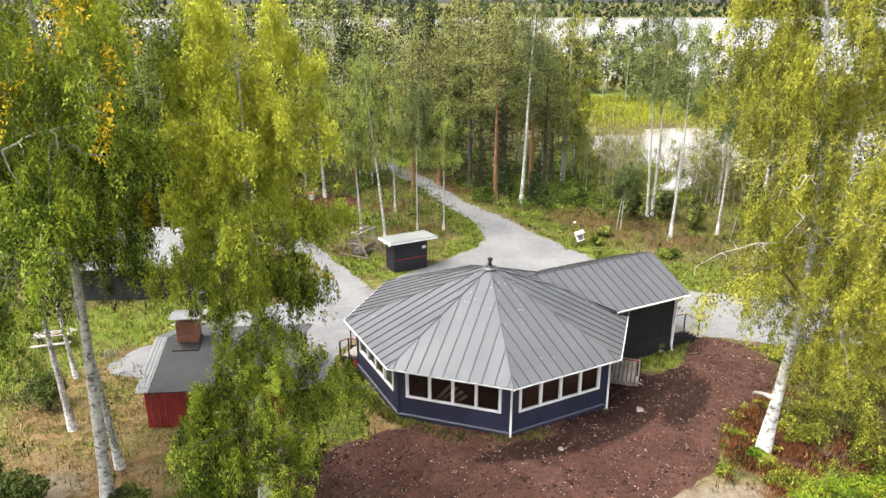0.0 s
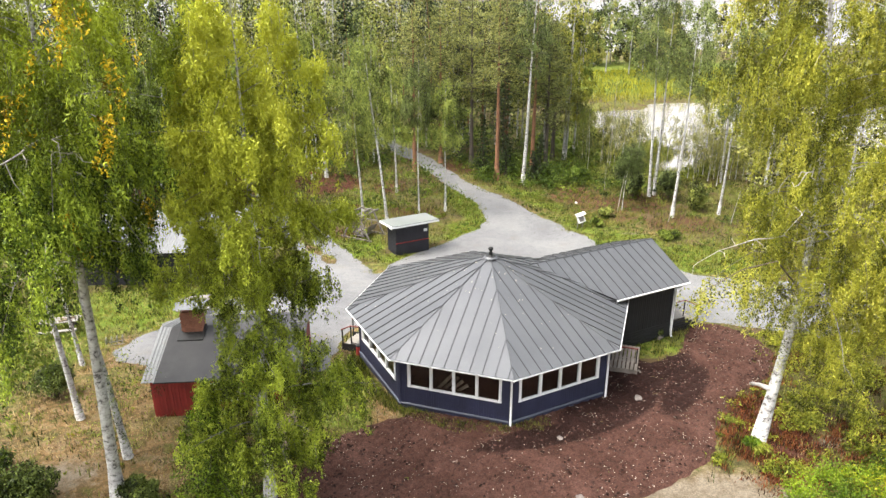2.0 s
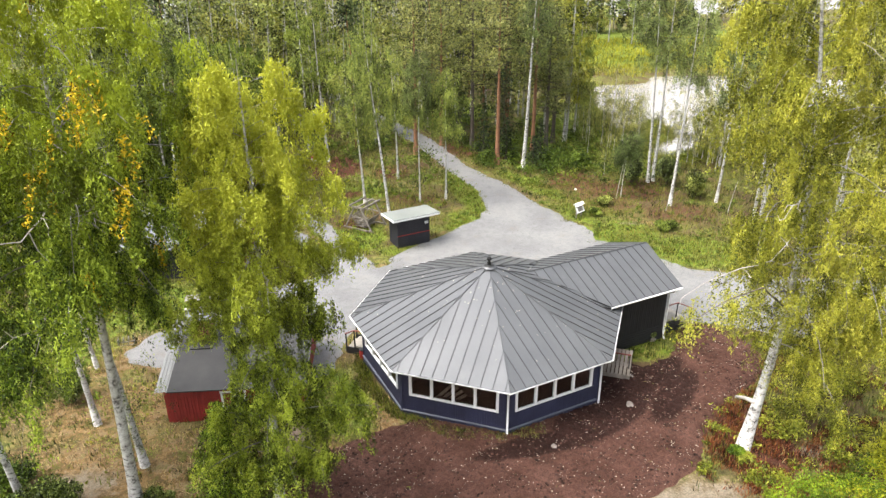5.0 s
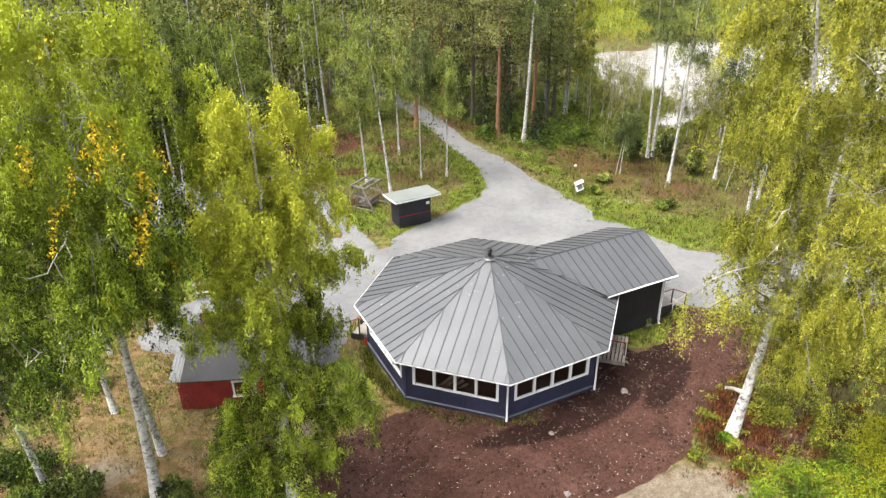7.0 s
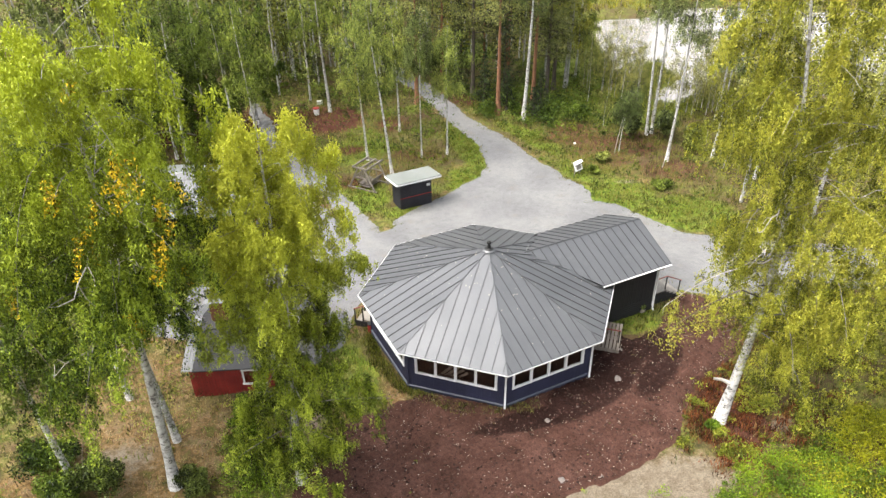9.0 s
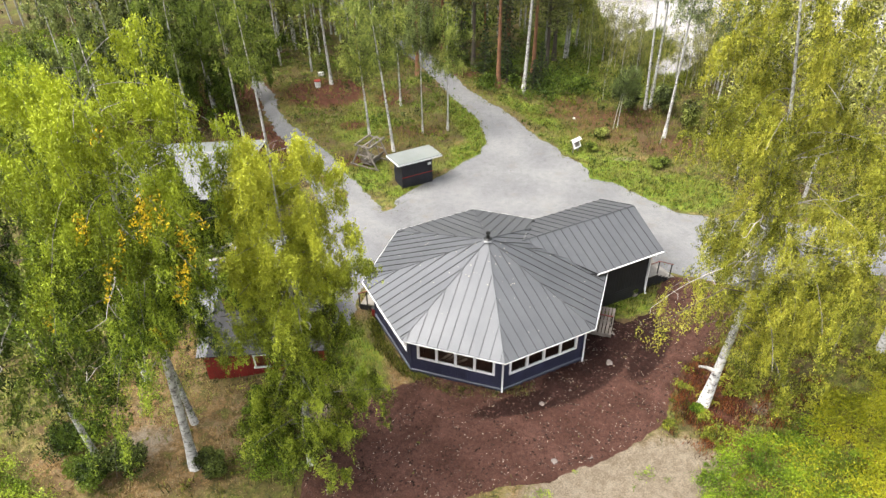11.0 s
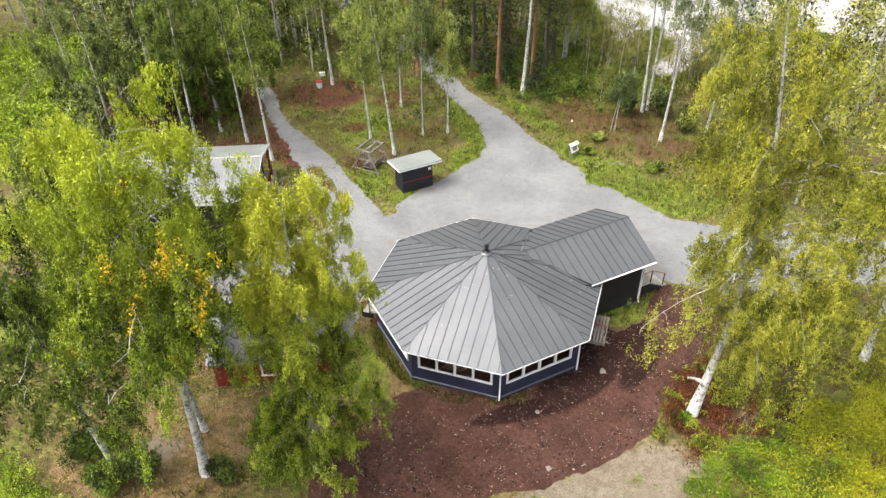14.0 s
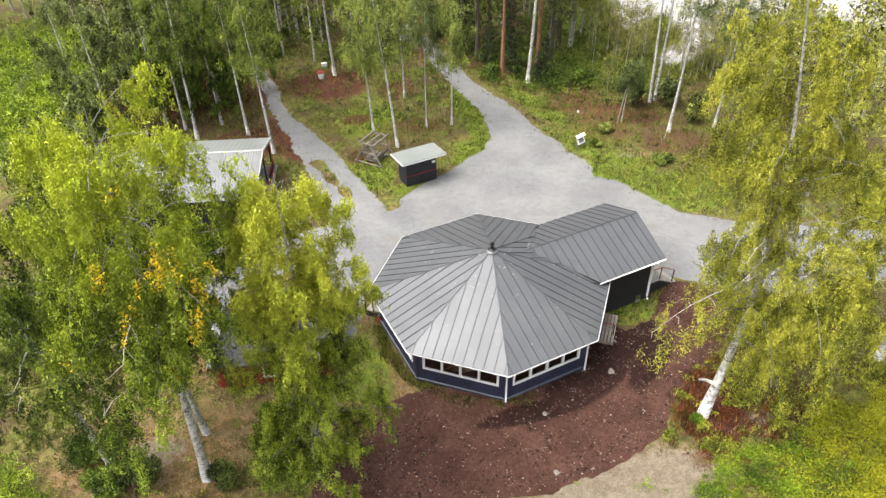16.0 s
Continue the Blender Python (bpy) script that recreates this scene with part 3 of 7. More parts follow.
BED = [(-6.2, -6.2), (-7.6, -6.9), (-9.3, -8.6), (-10.2, -12.8), (-5, -13.4), (-1.7, -12.4), (1.4, -12.1), (5.3, -10.7), (7.5, -9.4), (10.2, -5.6), (13.0, -3.7), (14.5, -1.6), (14.6, 0.3), (14.0, 1.8), (13.2, 2.7),
       (12.2, 2.9), (11.3, 1.6), (9.8, -0.9), (7.9, -1.9), (6.9, -0.8), (5, -2), (3, -4), (0, -5.5), (-4, -5)]


def bed_field(x, y):
    d = np.full_like(x, 1e9)
    inside = np.zeros(x.shape, dtype=bool)
    for (x0, y0), (x1, y1) in zip(BED, BED[1:] + BED[:1]):
        d = np.minimum(d, capsule(x, y, x0, y0, 0, x1, y1, 0))
        cross = ((y0 > y) != (y1 > y)) & (x < (x1 - x0) * (y - y0) / (y1 - y0 + 1e-12) + x0)
        inside ^= cross
    return np.where(inside, -d, d) + 0.16 * wave(x, y, 2.1, 0.6) + 0.08 * wave(x, y, 5.3, 2)


def axis(stops):
    """Coordinates along one axis: (start, end, step) runs."""
    out = []
    for a, b, s in stops:
        out.append(np.arange(a, b - 1e-6, s))
    return np.concatenate(out + [np.array([stops[-1][1]])])


GX = axis([(-3000, -600, 400), (-600, -120, 40), (-120, -48, 6), (-48, -30, 1.2), (-30, 30, 0.4), (30, 48, 1.2), (48, 120, 6), (120, 600, 40), (600, 3000, 400)])
GY = axis([(-600, -120, 60), (-120, -30, 10), (-30, -20, 1.0), (-20, 48, 0.4), (48, 78, 1.2), (78, 252, 6), (252, 1000, 50), (1000, 2400, 200), (2400, 2700, 50), (2700, 4200, 300)])
gx, gy = np.meshgrid(GX, GY)
gh = height(gx, gy)


def sheet(name, x, y, z, keep, material):
    ny, nx = x.shape
    idx = np.arange(nx * ny).reshape(ny, nx)
    q = np.stack([idx[:-1, :-1], idx[:-1, 1:], idx[1:, 1:], idx[1:, :-1]], -1).reshape(-1, 4)
    k = keep.reshape(-1)[q].any(1)
    q = q[k]
    used = np.unique(q)
    remap = np.full(nx * ny, -1)
    remap[used] = np.arange(len(used))
    g = Geo()
    g.add(np.stack([x, y, z], -1).reshape(-1, 3)[used], remap[q])
    return new(name, g.mesh(name, material, True)), used


ground, used = sheet("ground", gx, gy, gh, np.ones_like(gx, dtype=bool), M_GROUND)
tagged(ground, "uneven forest ground of grass, dry straw and bare brown patches", "ground", kind="structure")
attr = ground.data.attributes.new("cover", 'FLOAT_COLOR', 'POINT')
attr.data.foreach_set("color", cover(gx, gy).reshape(-1, 4)[used].astype(np.float32).reshape(-1))

sel = (GX >= -48) & (GX <= 48)
sely = (GY >= -30) & (GY <= 80)
rx, ry = gx[np.ix_(sely, sel)], gy[np.ix_(sely, sel)]
d = gravel_field(rx, ry)
road, _ = sheet("road", rx, ry, gh[np.ix_(sely, sel)] + np.clip(-0.12 * d, -0.2, 0.035), d < 0.8, M_GRAVEL)
tagged(road, "pale grey gravel road and yard with ragged grassy edges", "road", kind="structure")

bx, by = np.meshgrid(np.arange(-12, 16, 0.12), np.arange(-15, 4, 0.12))
d = bed_field(bx, by)
rough_soil = 1.9 * (0.035 * wave(bx, by, 3.1, 0.3) + 0.03 * wave(bx, by, 8.3, 1.9) + np.random.RandomState(3).normal(0, 0.012, bx.shape))
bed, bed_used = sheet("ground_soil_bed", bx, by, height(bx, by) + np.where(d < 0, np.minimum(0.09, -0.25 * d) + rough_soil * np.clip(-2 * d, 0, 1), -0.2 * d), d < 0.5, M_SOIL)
tagged(bed, "freshly dug dark red-brown soil bed, shade along the pavilion painted in", "soil bed", kind="structure")
# shade along the pavilion's walls, painted into the soil as darker patches
wall_shade = np.maximum.reduce([blob(bx, by, 5.0, -5.2, 3.4, 1.3, 38), blob(bx, by, 7.6, -2.6, 2.6, 1.1, 30), 0.9 * blob(bx, by, 1.5, -7.4, 3.0, 0.6, 12), 0.8 * blob(bx, by, 8.6, -4.4, 2.6, 0.8, 50)])
bed.data.attributes.new("wall_shade", 'FLOAT', 'POINT').data.foreach_set("value", np.clip(1.2 * (wall_shade - 0.15), 0, 1).reshape(-1)[bed_used].astype(np.float32))

g = Geo()
g.add([(-2800, 20, -2.45), (2900, 20, -2.45), (2900, 2600, -2.45), (-2800, 2600, -2.45)], [(0, 1, 2, 3)])
water = part("water", g, M_WATER)
tagged(water, "calm pale water mirroring the white sky", "water", kind="structure")


def at_ground(x, y):
    return float(height(np.array(float(x)), np.array(float(y))))

# ---------------------------------------------------------------- pavilion
R_WALL, R_EAVE, Z_EAVE, Z_APEX = 6.53, 7.1, 2.57, 5.08
A_WALL, A_EAVE = R_WALL * math.cos(radians(22.5)), R_EAVE * math.cos(radians(22.5))
SIDE_W, SIDE_E = 2 * R_WALL * math.sin(radians(22.5)), 2 * R_EAVE * math.sin(radians(22.5))
Z_LEDGE, Z_SILL, Z_HEAD = 0.12, 1.04, 2.2

pavilion = thing("pavilion", "eight-sided dark blue timber pavilion with grey seamed metal roof", "pavilion")


def face_frame(deg, a):
    """x along the wall (to the right seen from outside), y outwards, z up; the origin on the wall's middle."""
    c, s = math.cos(radians(deg)), math.sin(radians(deg))
    return Matrix(((-s, c, 0, a * c), (c, s, 0, a * s), (0, 0, 1, 0), (0, 0, 0, 1)))


def window(parent, m, u, z0, z1, w):
    """White timber frame with one pane, set in a wall."""
    g = Geo()
    b = 0.035
    for c, s in (((u, 0.02, z0 + b / 2), (w, 0.10, b)), ((u, 0.02, z1 - b / 2), (w, 0.10, b)),
                 ((u - w / 2 + b / 2, 0.021, (z0 + z1) / 2), (b, 0.098, z1 - z0 - 2 * b)), ((u + w / 2 - b / 2, 0.021, (z0 + z1) / 2), (b, 0.098, z1 - z0 - 2 * b))):
        g.box(c, s, m)
    fr = part("window", g, M_WHITE, parent, "white painted window frame")
    g = Geo()
    g.box((u, 0.0, (z0 + z1) / 2), (w - 2 * b + 0.01, 0.006, z1 - z0 - 2 * b + 0.01), m)
    part("pane", g, M_GLASS, fr, "dark reflecting glass")


WINDOWS_AT = (-1.545, -0.515, 0.515, 1.545)
for k in range(8):
    deg = 22.5 + 45 * k
    m = face_frame(deg, A_WALL)
    glazed = k in (2, 3, 4, 5, 6)
    g = Geo()
    # base skirt of lapped horizontal boards, sloping ledge above
    for i in range(4):
        g.box((0, 0.055 + 0.004 * (i % 2), 0.02 - 0.14 * i), (SIDE_W + 0.05, 0.03, 0.132), m)
    g.box((0, 0.0, -0.2), (SIDE_W, 0.08, 0.55), m)
    part("skirt", g, M_BLUE, pavilion, "lapped base boards")
    g = Geo()
    h = SIDE_W / 2 + 0.045
    g.prism([(-h, 0.03, Z_LEDGE + 0.035), (-h, 0.105, Z_LEDGE), (-h, 0.105, Z_LEDGE - 0.035), (-h, 0.03, Z_LEDGE - 0.035)], (2 * h, 0, 0), m)
    part("ledge", g, M_LEDGE, pavilion, "grey-blue sloping ledge")
    g = Geo()
    top = Z_SILL if glazed else 2.42
    g.box((0, -0.02, (Z_LEDGE + top) / 2), (SIDE_W - 0.02, 0.08, top - Z_LEDGE), m)
    wall_g, boards = g, []
    nb = 44
    for i in range(nb):
        g = Geo()
        boards.append(g)
        g.box((-SIDE_W / 2 + (i + 0.5) * SIDE_W / nb, 0.026, (Z_LEDGE + 0.03 + top) / 2), (SIDE_W / nb * (0.62 if i % 2 else 0.9), 0.02 if i % 2 else 0.012, top - Z_LEDGE - 0.03), m)
    g = wall_g
    if glazed:
        g.box((0, -0.02, (Z_HEAD + 2.42) / 2), (SIDE_W - 0.02, 0.08, 2.42 - Z_HEAD), m)
        for sgn in (-1, 1):
            w = SIDE_W / 2 - 2.06
            g.box((sgn * (SIDE_W / 2 - w / 2), -0.02, (Z_SILL + Z_HEAD) / 2), (w, 0.08, Z_HEAD - Z_SILL), m)
            for i in range(3):
                boards.append(Geo())
                boards[-1].box((sgn * (SIDE_W / 2 - w * (i + 0.5) / 3), 0.026, (Z_SILL + Z_HEAD) / 2), (w / 3 * 0.8, 0.014, Z_HEAD - Z_SILL), m)
    wall = part("wall", g, M_BLUE, pavilion, "blue-black vertical boards")
    for bg in boards:
        part("board", bg, M_BLUE, wall)
    g = Geo()
    for z0, z1 in ([(0.1, Z_SILL), (Z_HEAD, 2.42)] if glazed else [(0.1, 2.42)]):
        for i in range(max(1, int((z1 - z0) / 0.15))):
            n = max(1, int((z1 - z0) / 0.15))
            g.box((0, -0.075, z0 + (i + 0.5) * (z1 - z0) / n), (SIDE_W - 0.12, 0.02, (z1 - z0) / n - 0.006), m)
    part("lining", g, M_PINE_WOOD, pavilion, "varnished pine inside lining")
    if glazed:
        for u in WINDOWS_AT:
            window(pavilion, m, u, Z_SILL, Z_HEAD, 0.97)
        for u in (-1.03, 0, 1.03, -2.075, 2.075):
            g = Geo()
            g.box((u, 0.035, (Z_SILL + Z_HEAD) / 2), (0.125 if abs(u) < 2 else 0.09, 0.09, Z_HEAD - Z_SILL + 0.04), m)
            part("mullion", g, M_WHITE, pavilion)
        g = Geo()
        g.box((0, 0.04, Z_SILL - 0.02), (4.25, 0.09, 0.035), m)
        part("window_sill", g, M_WHITE, pavilion)
    g = Geo()
    me = face_frame(deg, A_EAVE)
    g.box((0, -0.02, Z_EAVE - 0.058), (SIDE_E - 0.02, 0.03, 0.115), me)
    part("fascia", g, M_WHITE, pavilion)
    g = Geo()
    pts = [(0.05 * math.cos(a), 0.05 * math.sin(a)) for a in np.linspace(math.pi, 2 * math.pi, 9)]
    pts += [(0.042 * math.cos(a), 0.042 * math.sin(a)) for a in np.linspace(2 * math.pi, math.pi, 9)]
    g.prism([(-SIDE_E / 2 - 0.02, 0.05 + p, Z_EAVE - 0.035 + q) for p, q in pts], (SIDE_E + 0.04, 0, 0), me)
    part("gutter", g, M_WHITE, pavilion, "white half-round gutter")
    g = Geo()
    ci = SIDE_W / 2 - 0.02
    g.prism([(-ci, -0.55, 2.43), (ci, -0.55, 2.43), (SIDE_E / 2 - 0.03, -0.035, 2.43), (-SIDE_E / 2 + 0.03, -0.035, 2.43)], (0, 0, 0.02), me)
    part("soffit", g, M_WHITE, pavilion)

# floor and ceiling of the hall
g = Geo()
for i in range(60):
    y0 = -6.3 + i * 0.21
    half = min(6.3, max(0.3, math.sqrt(max(0.1, 5.85 ** 2 - (y0 + 0.1) ** 2))))
    g.box((0, y0 + 0.1, 0.06), (2 * half, 0.2, 0.04))
part("floor_boards", g, M_PINE_WOOD, pavilion, "pine floor boards")

slope_len = math.hypot(A_EAVE, Z_APEX - Z_EAVE)
pitch = math.atan2(Z_APEX - Z_EAVE, A_EAVE)


def roof_frame(deg):
    """x along the eave, y up the slope, z out of the roof; the origin at the eave's middle."""
    f = face_frame(deg, A_EAVE)
    return f @ Matrix.Translation((0, 0, Z_EAVE)) @ Matrix(((-1, 0, 0, 0), (0, -math.cos(pitch), math.sin(pitch), 0), (0, math.sin(pitch), math.cos(pitch), 0), (0, 0, 0, 1)))


SHEET = 0.55
for k in range(8):
    m = roof_frame(22.5 + 45 * k)
    h = SIDE_E / 2
    g = Geo()
    g.prism([(-h, 0, -0.08), (h, 0, -0.08), (0, slope_len, -0.08)], (0, 0, 0.06), m)
    section = part("roof_section", g, M_PINE_WOOD, pavilion, "timber roof deck under grey metal sheets")
    cuts = [-h] + [(j + 0.5) * SHEET for j in range(-5, 5)] + [h]
    for i, (u0, u1) in enumerate(zip(cuts, cuts[1:])):
        t0, t1 = slope_len * (1 - abs(u0) / h), slope_len * (1 - abs(u1) / h)
        ring = [(u0, -0.05, 0), (u1, -0.05, 0), (u1, max(t1, 0), 0)]
        if u0 < 0 < u1:
            ring.append((0, slope_len, 0))
        ring.append((u0, max(t0, 0), 0))
        ring = [p for j, p in enumerate(ring) if (Vector(p) - Vector(ring[j - 1])).length > 1e-4]
        g = Geo()
        g.prism(ring, (0, 0, 0.006 + 0.002 * (i % 2)), m)
        part("panel", g, M_ROOF, section)
        if i:
            g = Geo()
            g.box((u0, t0 / 2 - 0.03, 0.02), (0.022, max(t0, 0.1), 0.042), m)
            part("seam", g, M_SEAM, section)
    # folded cap along the hip
    c, s = math.cos(radians(45 * k)), math.sin(radians(45 * k))
    g = Geo()
    a, b = Vector((R_EAVE * c, R_EAVE * s, Z_EAVE + 0.012)), Vector((0.12 * c, 0.12 * s, Z_APEX + 0.0))
    g.tube([tuple(a), tuple(a.lerp(b, 0.5)), tuple(b)], 0.024, 6)
    part("hip_cap", g, M_ROOF, pavilion)
rs = np.random.RandomState(11)

g = Geo()
for k in range(170):
    m = roof_frame(22.5 + 45 * rs.randint(0, 8))
    v = rs.uniform(0.1, 0.9)
    u = rs.uniform(-0.95, 0.95) * (1 - v) * SIDE_E / 2
    s = rs.uniform(0.015, 0.04)
    g.box((u, v * slope_len, 0.014), (s, s * rs.uniform(0.6, 1.6), 0.008), m)
specks = part("fallen_bits", g, M_PEBBLE)
tagged(specks, "pale fallen leaves and catkins on the metal roof", "fallen leaves", kind="stuff")

# finial on the apex
g = Geo()
prof = [(0.30, -0.06), (0.30, 0.02), (0.22, 0.06), (0.10, 0.07), (0.09, 0.20), (0.12, 0.22), (0.07, 0.26), (0.06, 0.32), (0.12, 0.38), (0.13, 0.44), (0.09, 0.51), (0.02, 0.53)]
g.tube([(0, 0, Z_APEX + z) for r, z in prof], [r for r, z in prof], 16)
part("finial", g, M_IRON, pavilion, "black turned finial", True)
g = Geo()
g.tube([(0, 0, Z_APEX - 0.02), (0, 0, Z_APEX + 0.035), (0, 0, Z_APEX + 0.05)], [0.36, 0.33, 0.2], 20)
part("apex_collar", g, M_ROOF, pavilion, "grey metal collar", True)


def downpipe(parent, top, elbow, bottom):
    g = Geo()
    t, e, b = Vector(top), Vector(elbow), Vector(bottom)
    out = (t - e)
    out.z = 0
    kick = b + out.normalized() * 0.12 + Vector((0, 0, -0.08))
    g.tube([tuple(t), tuple(t + Vector((0, 0, -0.08))), tuple(e), tuple(e.lerp(b, 0.5)), tuple(b), tuple(kick)], 0.05, 10)
    part("downpipe", g, M_WHITE, parent, "white downpipe", True)


for deg in (-90, -45, 135):
    c, s = math.cos(radians(deg)), math.sin(radians(deg))
    downpipe(pavilion, (7.05 * c, 7.05 * s, 2.5), (6.68 * c, 6.68 * s, 2.2), (6.68 * c, 6.68 * s, -0.15))
for k in range(8):
    c, s = math.cos(radians(45 * k)), math.sin(radians(45 * k))
    g = Geo()
    g.box((0, 0, 1.27), (0.13, 0.13, 2.3), Matrix.Translation((R_WALL * c, R_WALL * s, 0)) @ pose(0, 0, 0, 0, 0, 45 * k))
    part("corner_post", g, M_BLUE, pavilion)

# inside: a ring of plain posts, tables and benches of pine
for k in range(8):
    c, s = math.cos(radians(45 * k)), math.sin(radians(45 * k))
    g = Geo()
    g.tube([(3.2 * c, 3.2 * s, 0.08), (3.2 * c, 3.2 * s, 2.2), (3.2 * c, 3.2 * s, 3.8)], 0.1, 10)
    part("post", g, M_PINE_WOOD, pavilion, "round pine post", True)


def trestle_table(m):
    t = thing("dining_table", "long varnished pine table inside the pavilion", "table", "tables in the pavilion", m)
    g = Geo()
    for i in range(5):
        g.box((0, -0.3 + 0.15 * i, 0.73), (1.8, 0.145, 0.035))
    part("tabletop", g, M_PINE_WOOD, t)
    for x in (-0.7, 0.7):
        g = Geo()
        g.box((x, 0, 0.36), (0.08, 0.5, 0.7))
        part("leg", g, M_PINE_WOOD, t)
    return t


def bench(m):
    b = thing("bench", "plain pine bench with a sloping backrest inside the pavilion", "bench", "benches in the pavilion", m)
    g = Geo()
    g.box((0, 0, 0.44), (1.8, 0.35, 0.04))
    part("seat", g, M_PINE_WOOD, b)
    g = Geo()
    for i in range(3):
        g.box((0, 0.2 + 0.04 * i, 0.6 + 0.14 * i), (1.8, 0.025, 0.11))
    part("backrest", g, M_PINE_WOOD, b)
    for x in (-0.75, 0.75):
        g = Geo()
        g.box((x, 0.03, 0.21), (0.06, 0.3, 0.42))
        part("leg", g, M_PINE_WOOD, b)
    return b


t0, b0 = None, None
for deg in (-112.5, -67.5, -157.5):
    base = face_frame(deg, 4.7) @ Matrix.Translation((0, 0, 0.08))
    t0 = copy_thing(t0, base) if t0 else trestle_table(base)
    base = face_frame(deg, 5.5) @ Matrix.Translation((0, 0, 0.08))
    b0 = copy_thing(b0, base) if b0 else bench(base)

stack_of_planks = thing("leaning_planks", "pale wooden planks leaning behind the hall's window", "planks", m=face_frame(-112.5, A_WALL) @ Matrix.Translation((-1.35, -0.5, 0.08)))
for i in range(4):
    g = Geo()
    g.box((-0.1 + 0.16 * i, -0.05 * i, 1.02), (0.14, 0.035, 2.3), pose(0, 0, 0, -6, 38 + 3 * i, 0))
    part("plank", g, M_TAN_WOOD, stack_of_planks)

# ---------------------------------------------------------------- annex
annex = thing("annex", "black boarded gabled annex with grey seamed roof", "building")
MA = pose(0, 0, 0, 0, 0, 22.5)
RZ, EZ, HB = 4.2, 2.9, 3.22


def verge(b):
    """Where the roof ends, out along the ridge."""
    return 10.43 + 0.06 * b


def octa_cut(b, z):
    """How far in along the ridge the annex roof meets the hall's roof."""
    a = A_EAVE * (Z_APEX - z) / (Z_APEX - Z_EAVE)
    return a


for sgn in (-1, 1):
    g = Geo()
    za = RZ - 0.08
    slope = (RZ - EZ) / HB
    g.prism([(octa_cut(0, za) - 0.1, 0, za), (verge(0) - 0.02, 0, za), (verge(sgn * HB) - 0.02, sgn * HB, EZ - 0.08), (5.45, sgn * HB, EZ - 0.08)], (0, 0, 0.06), MA)
    sec = part("roof_section", g, M_BLACK, annex, "dark roof deck under grey metal sheets")
    w = 0.55
    i = 0
    a_left = 2.2
    while a_left < 10.6:
        a0, a1 = a_left, a_left + w
        a_left = a1
        # the valley runs from the ridge foot to the eave at a = 5.45
        va = octa_cut(0, RZ)

        def bmax(a):
            return 0.0 if a < va else min(HB, (a - va) / (5.45 - va) * HB) if a < 5.45 else HB

        if bmax(a1) <= 0.02:
            continue
        a0c, a1c = max(a0, va), a1
        pts = [(a0c, 0), (a1c, 0), (a1c, bmax(a1c)), (a0c, bmax(a0c))]
        if a0c < 5.45 < a1c:
            pts.insert(3, (5.45, HB))
        # clip to the verge
        clipped = []
        for (p, q), (p2, q2) in zip(pts, pts[1:] + pts[:1]):
            f, f2 = p - verge(sgn * q), p2 - verge(sgn * q2)
            if f <= 0:
                clipped.append((p, q))
            if f * f2 < 0:
                r = f / (f - f2)
                clipped.append((p + r * (p2 - p), q + r * (q2 - q)))
        if len(clipped) < 3:
            continue
        ring = [(p, sgn * q, RZ - slope * q) for p, q in clipped]
        ring = [p for j, p in enumerate(ring) if (Vector(p) - Vector(ring[j - 1])).length > 1e-3]
        if len(ring) < 3:
            continue
        g = Geo()
        g.prism(ring, (0, 0, 0.006 + 0.002 * (i % 2)), MA)
        part("panel", g, M_ROOF, sec)
        i += 1
        b = bmax(a0c)
        if b > 0.2 and a0c < verge(sgn * b):
            g = Geo()
            top, bot = Vector((a0c, 0, RZ + 0.01)), Vector((a0c, sgn * b, RZ - slope * b + 0.01))
            g.prism([top + Vector((-0.011, 0, 0)), top + Vector((0.011, 0, 0)), bot + Vector((0.011, 0, 0)), bot + Vector((-0.011, 0, 0))], (0, 0, 0.035), MA)
            part("seam", g, M_SEAM, sec)
    g = Geo()
    p, q = Vector((5.4, sgn * (HB + 0.012), EZ - 0.06)), Vector((verge(sgn * HB), sgn * (HB + 0.012), EZ - 0.06))
    g.prism([p + Vector((0, -0.015, -0.06)), p + Vector((0, 0.015, -0.06)), p + Vector((0, 0.015, 0.04)), p + Vector((0, -0.015, 0.04))], q - p, MA)
    part("fascia", g, M_WHITE if sgn < 0 else M_ROOF, annex)
    g = Geo()
    g.tube([tuple(MA @ (p + Vector((0, sgn * 0.05, 0.02)))), tuple(MA @ (q + Vector((0, sgn * 0.05, 0.02))))], 0.032, 8)
    if sgn < 0:
        part("gutter", g, M_WHITE, annex, "white gutter", True)
    # black strip added to draw the shaded gap under the annex eave
    g = Geo()
    w0, w1 = Vector((3.6, sgn * 2.35, EZ + 0.28)), Vector((5.42, sgn * (HB + 0.02), EZ - 0.03))
    g.prism([w0 + Vector((0, 0, -0.03)), w1 + Vector((0, 0, -0.34)), w1 + Vector((0.25, 0, -0.34)), w1 + Vector((0.25, 0, 0.0)), w1, w0], (0.03, -sgn * 0.03, 0), MA)
    part("valley_board", g, M_BLACK, annex, "black strip for the shaded gap over the valley")
    g = Geo()
    p, q = Vector((verge(0) + 0.012, 0, RZ - 0.05)), Vector((verge(sgn * HB) + 0.012, sgn * HB, EZ - 0.05))
    g.prism([p + Vector((0, 0, -0.1)), p + Vector((0, 0, 0.06)), q + Vector((0, 0, 0.06)), q + Vector((0, 0, -0.1))], (0.03, 0, 0), MA)
    part("bargeboard", g, M_ROOF, annex)
g = Geo()
g.tube([tuple(MA @ Vector((octa_cut(0, RZ), 0, RZ + 0.02))), tuple(MA @ Vector((verge(0), 0, RZ + 0.02)))], 0.035, 6)
part("ridge_cap", g, M_ROOF, annex)
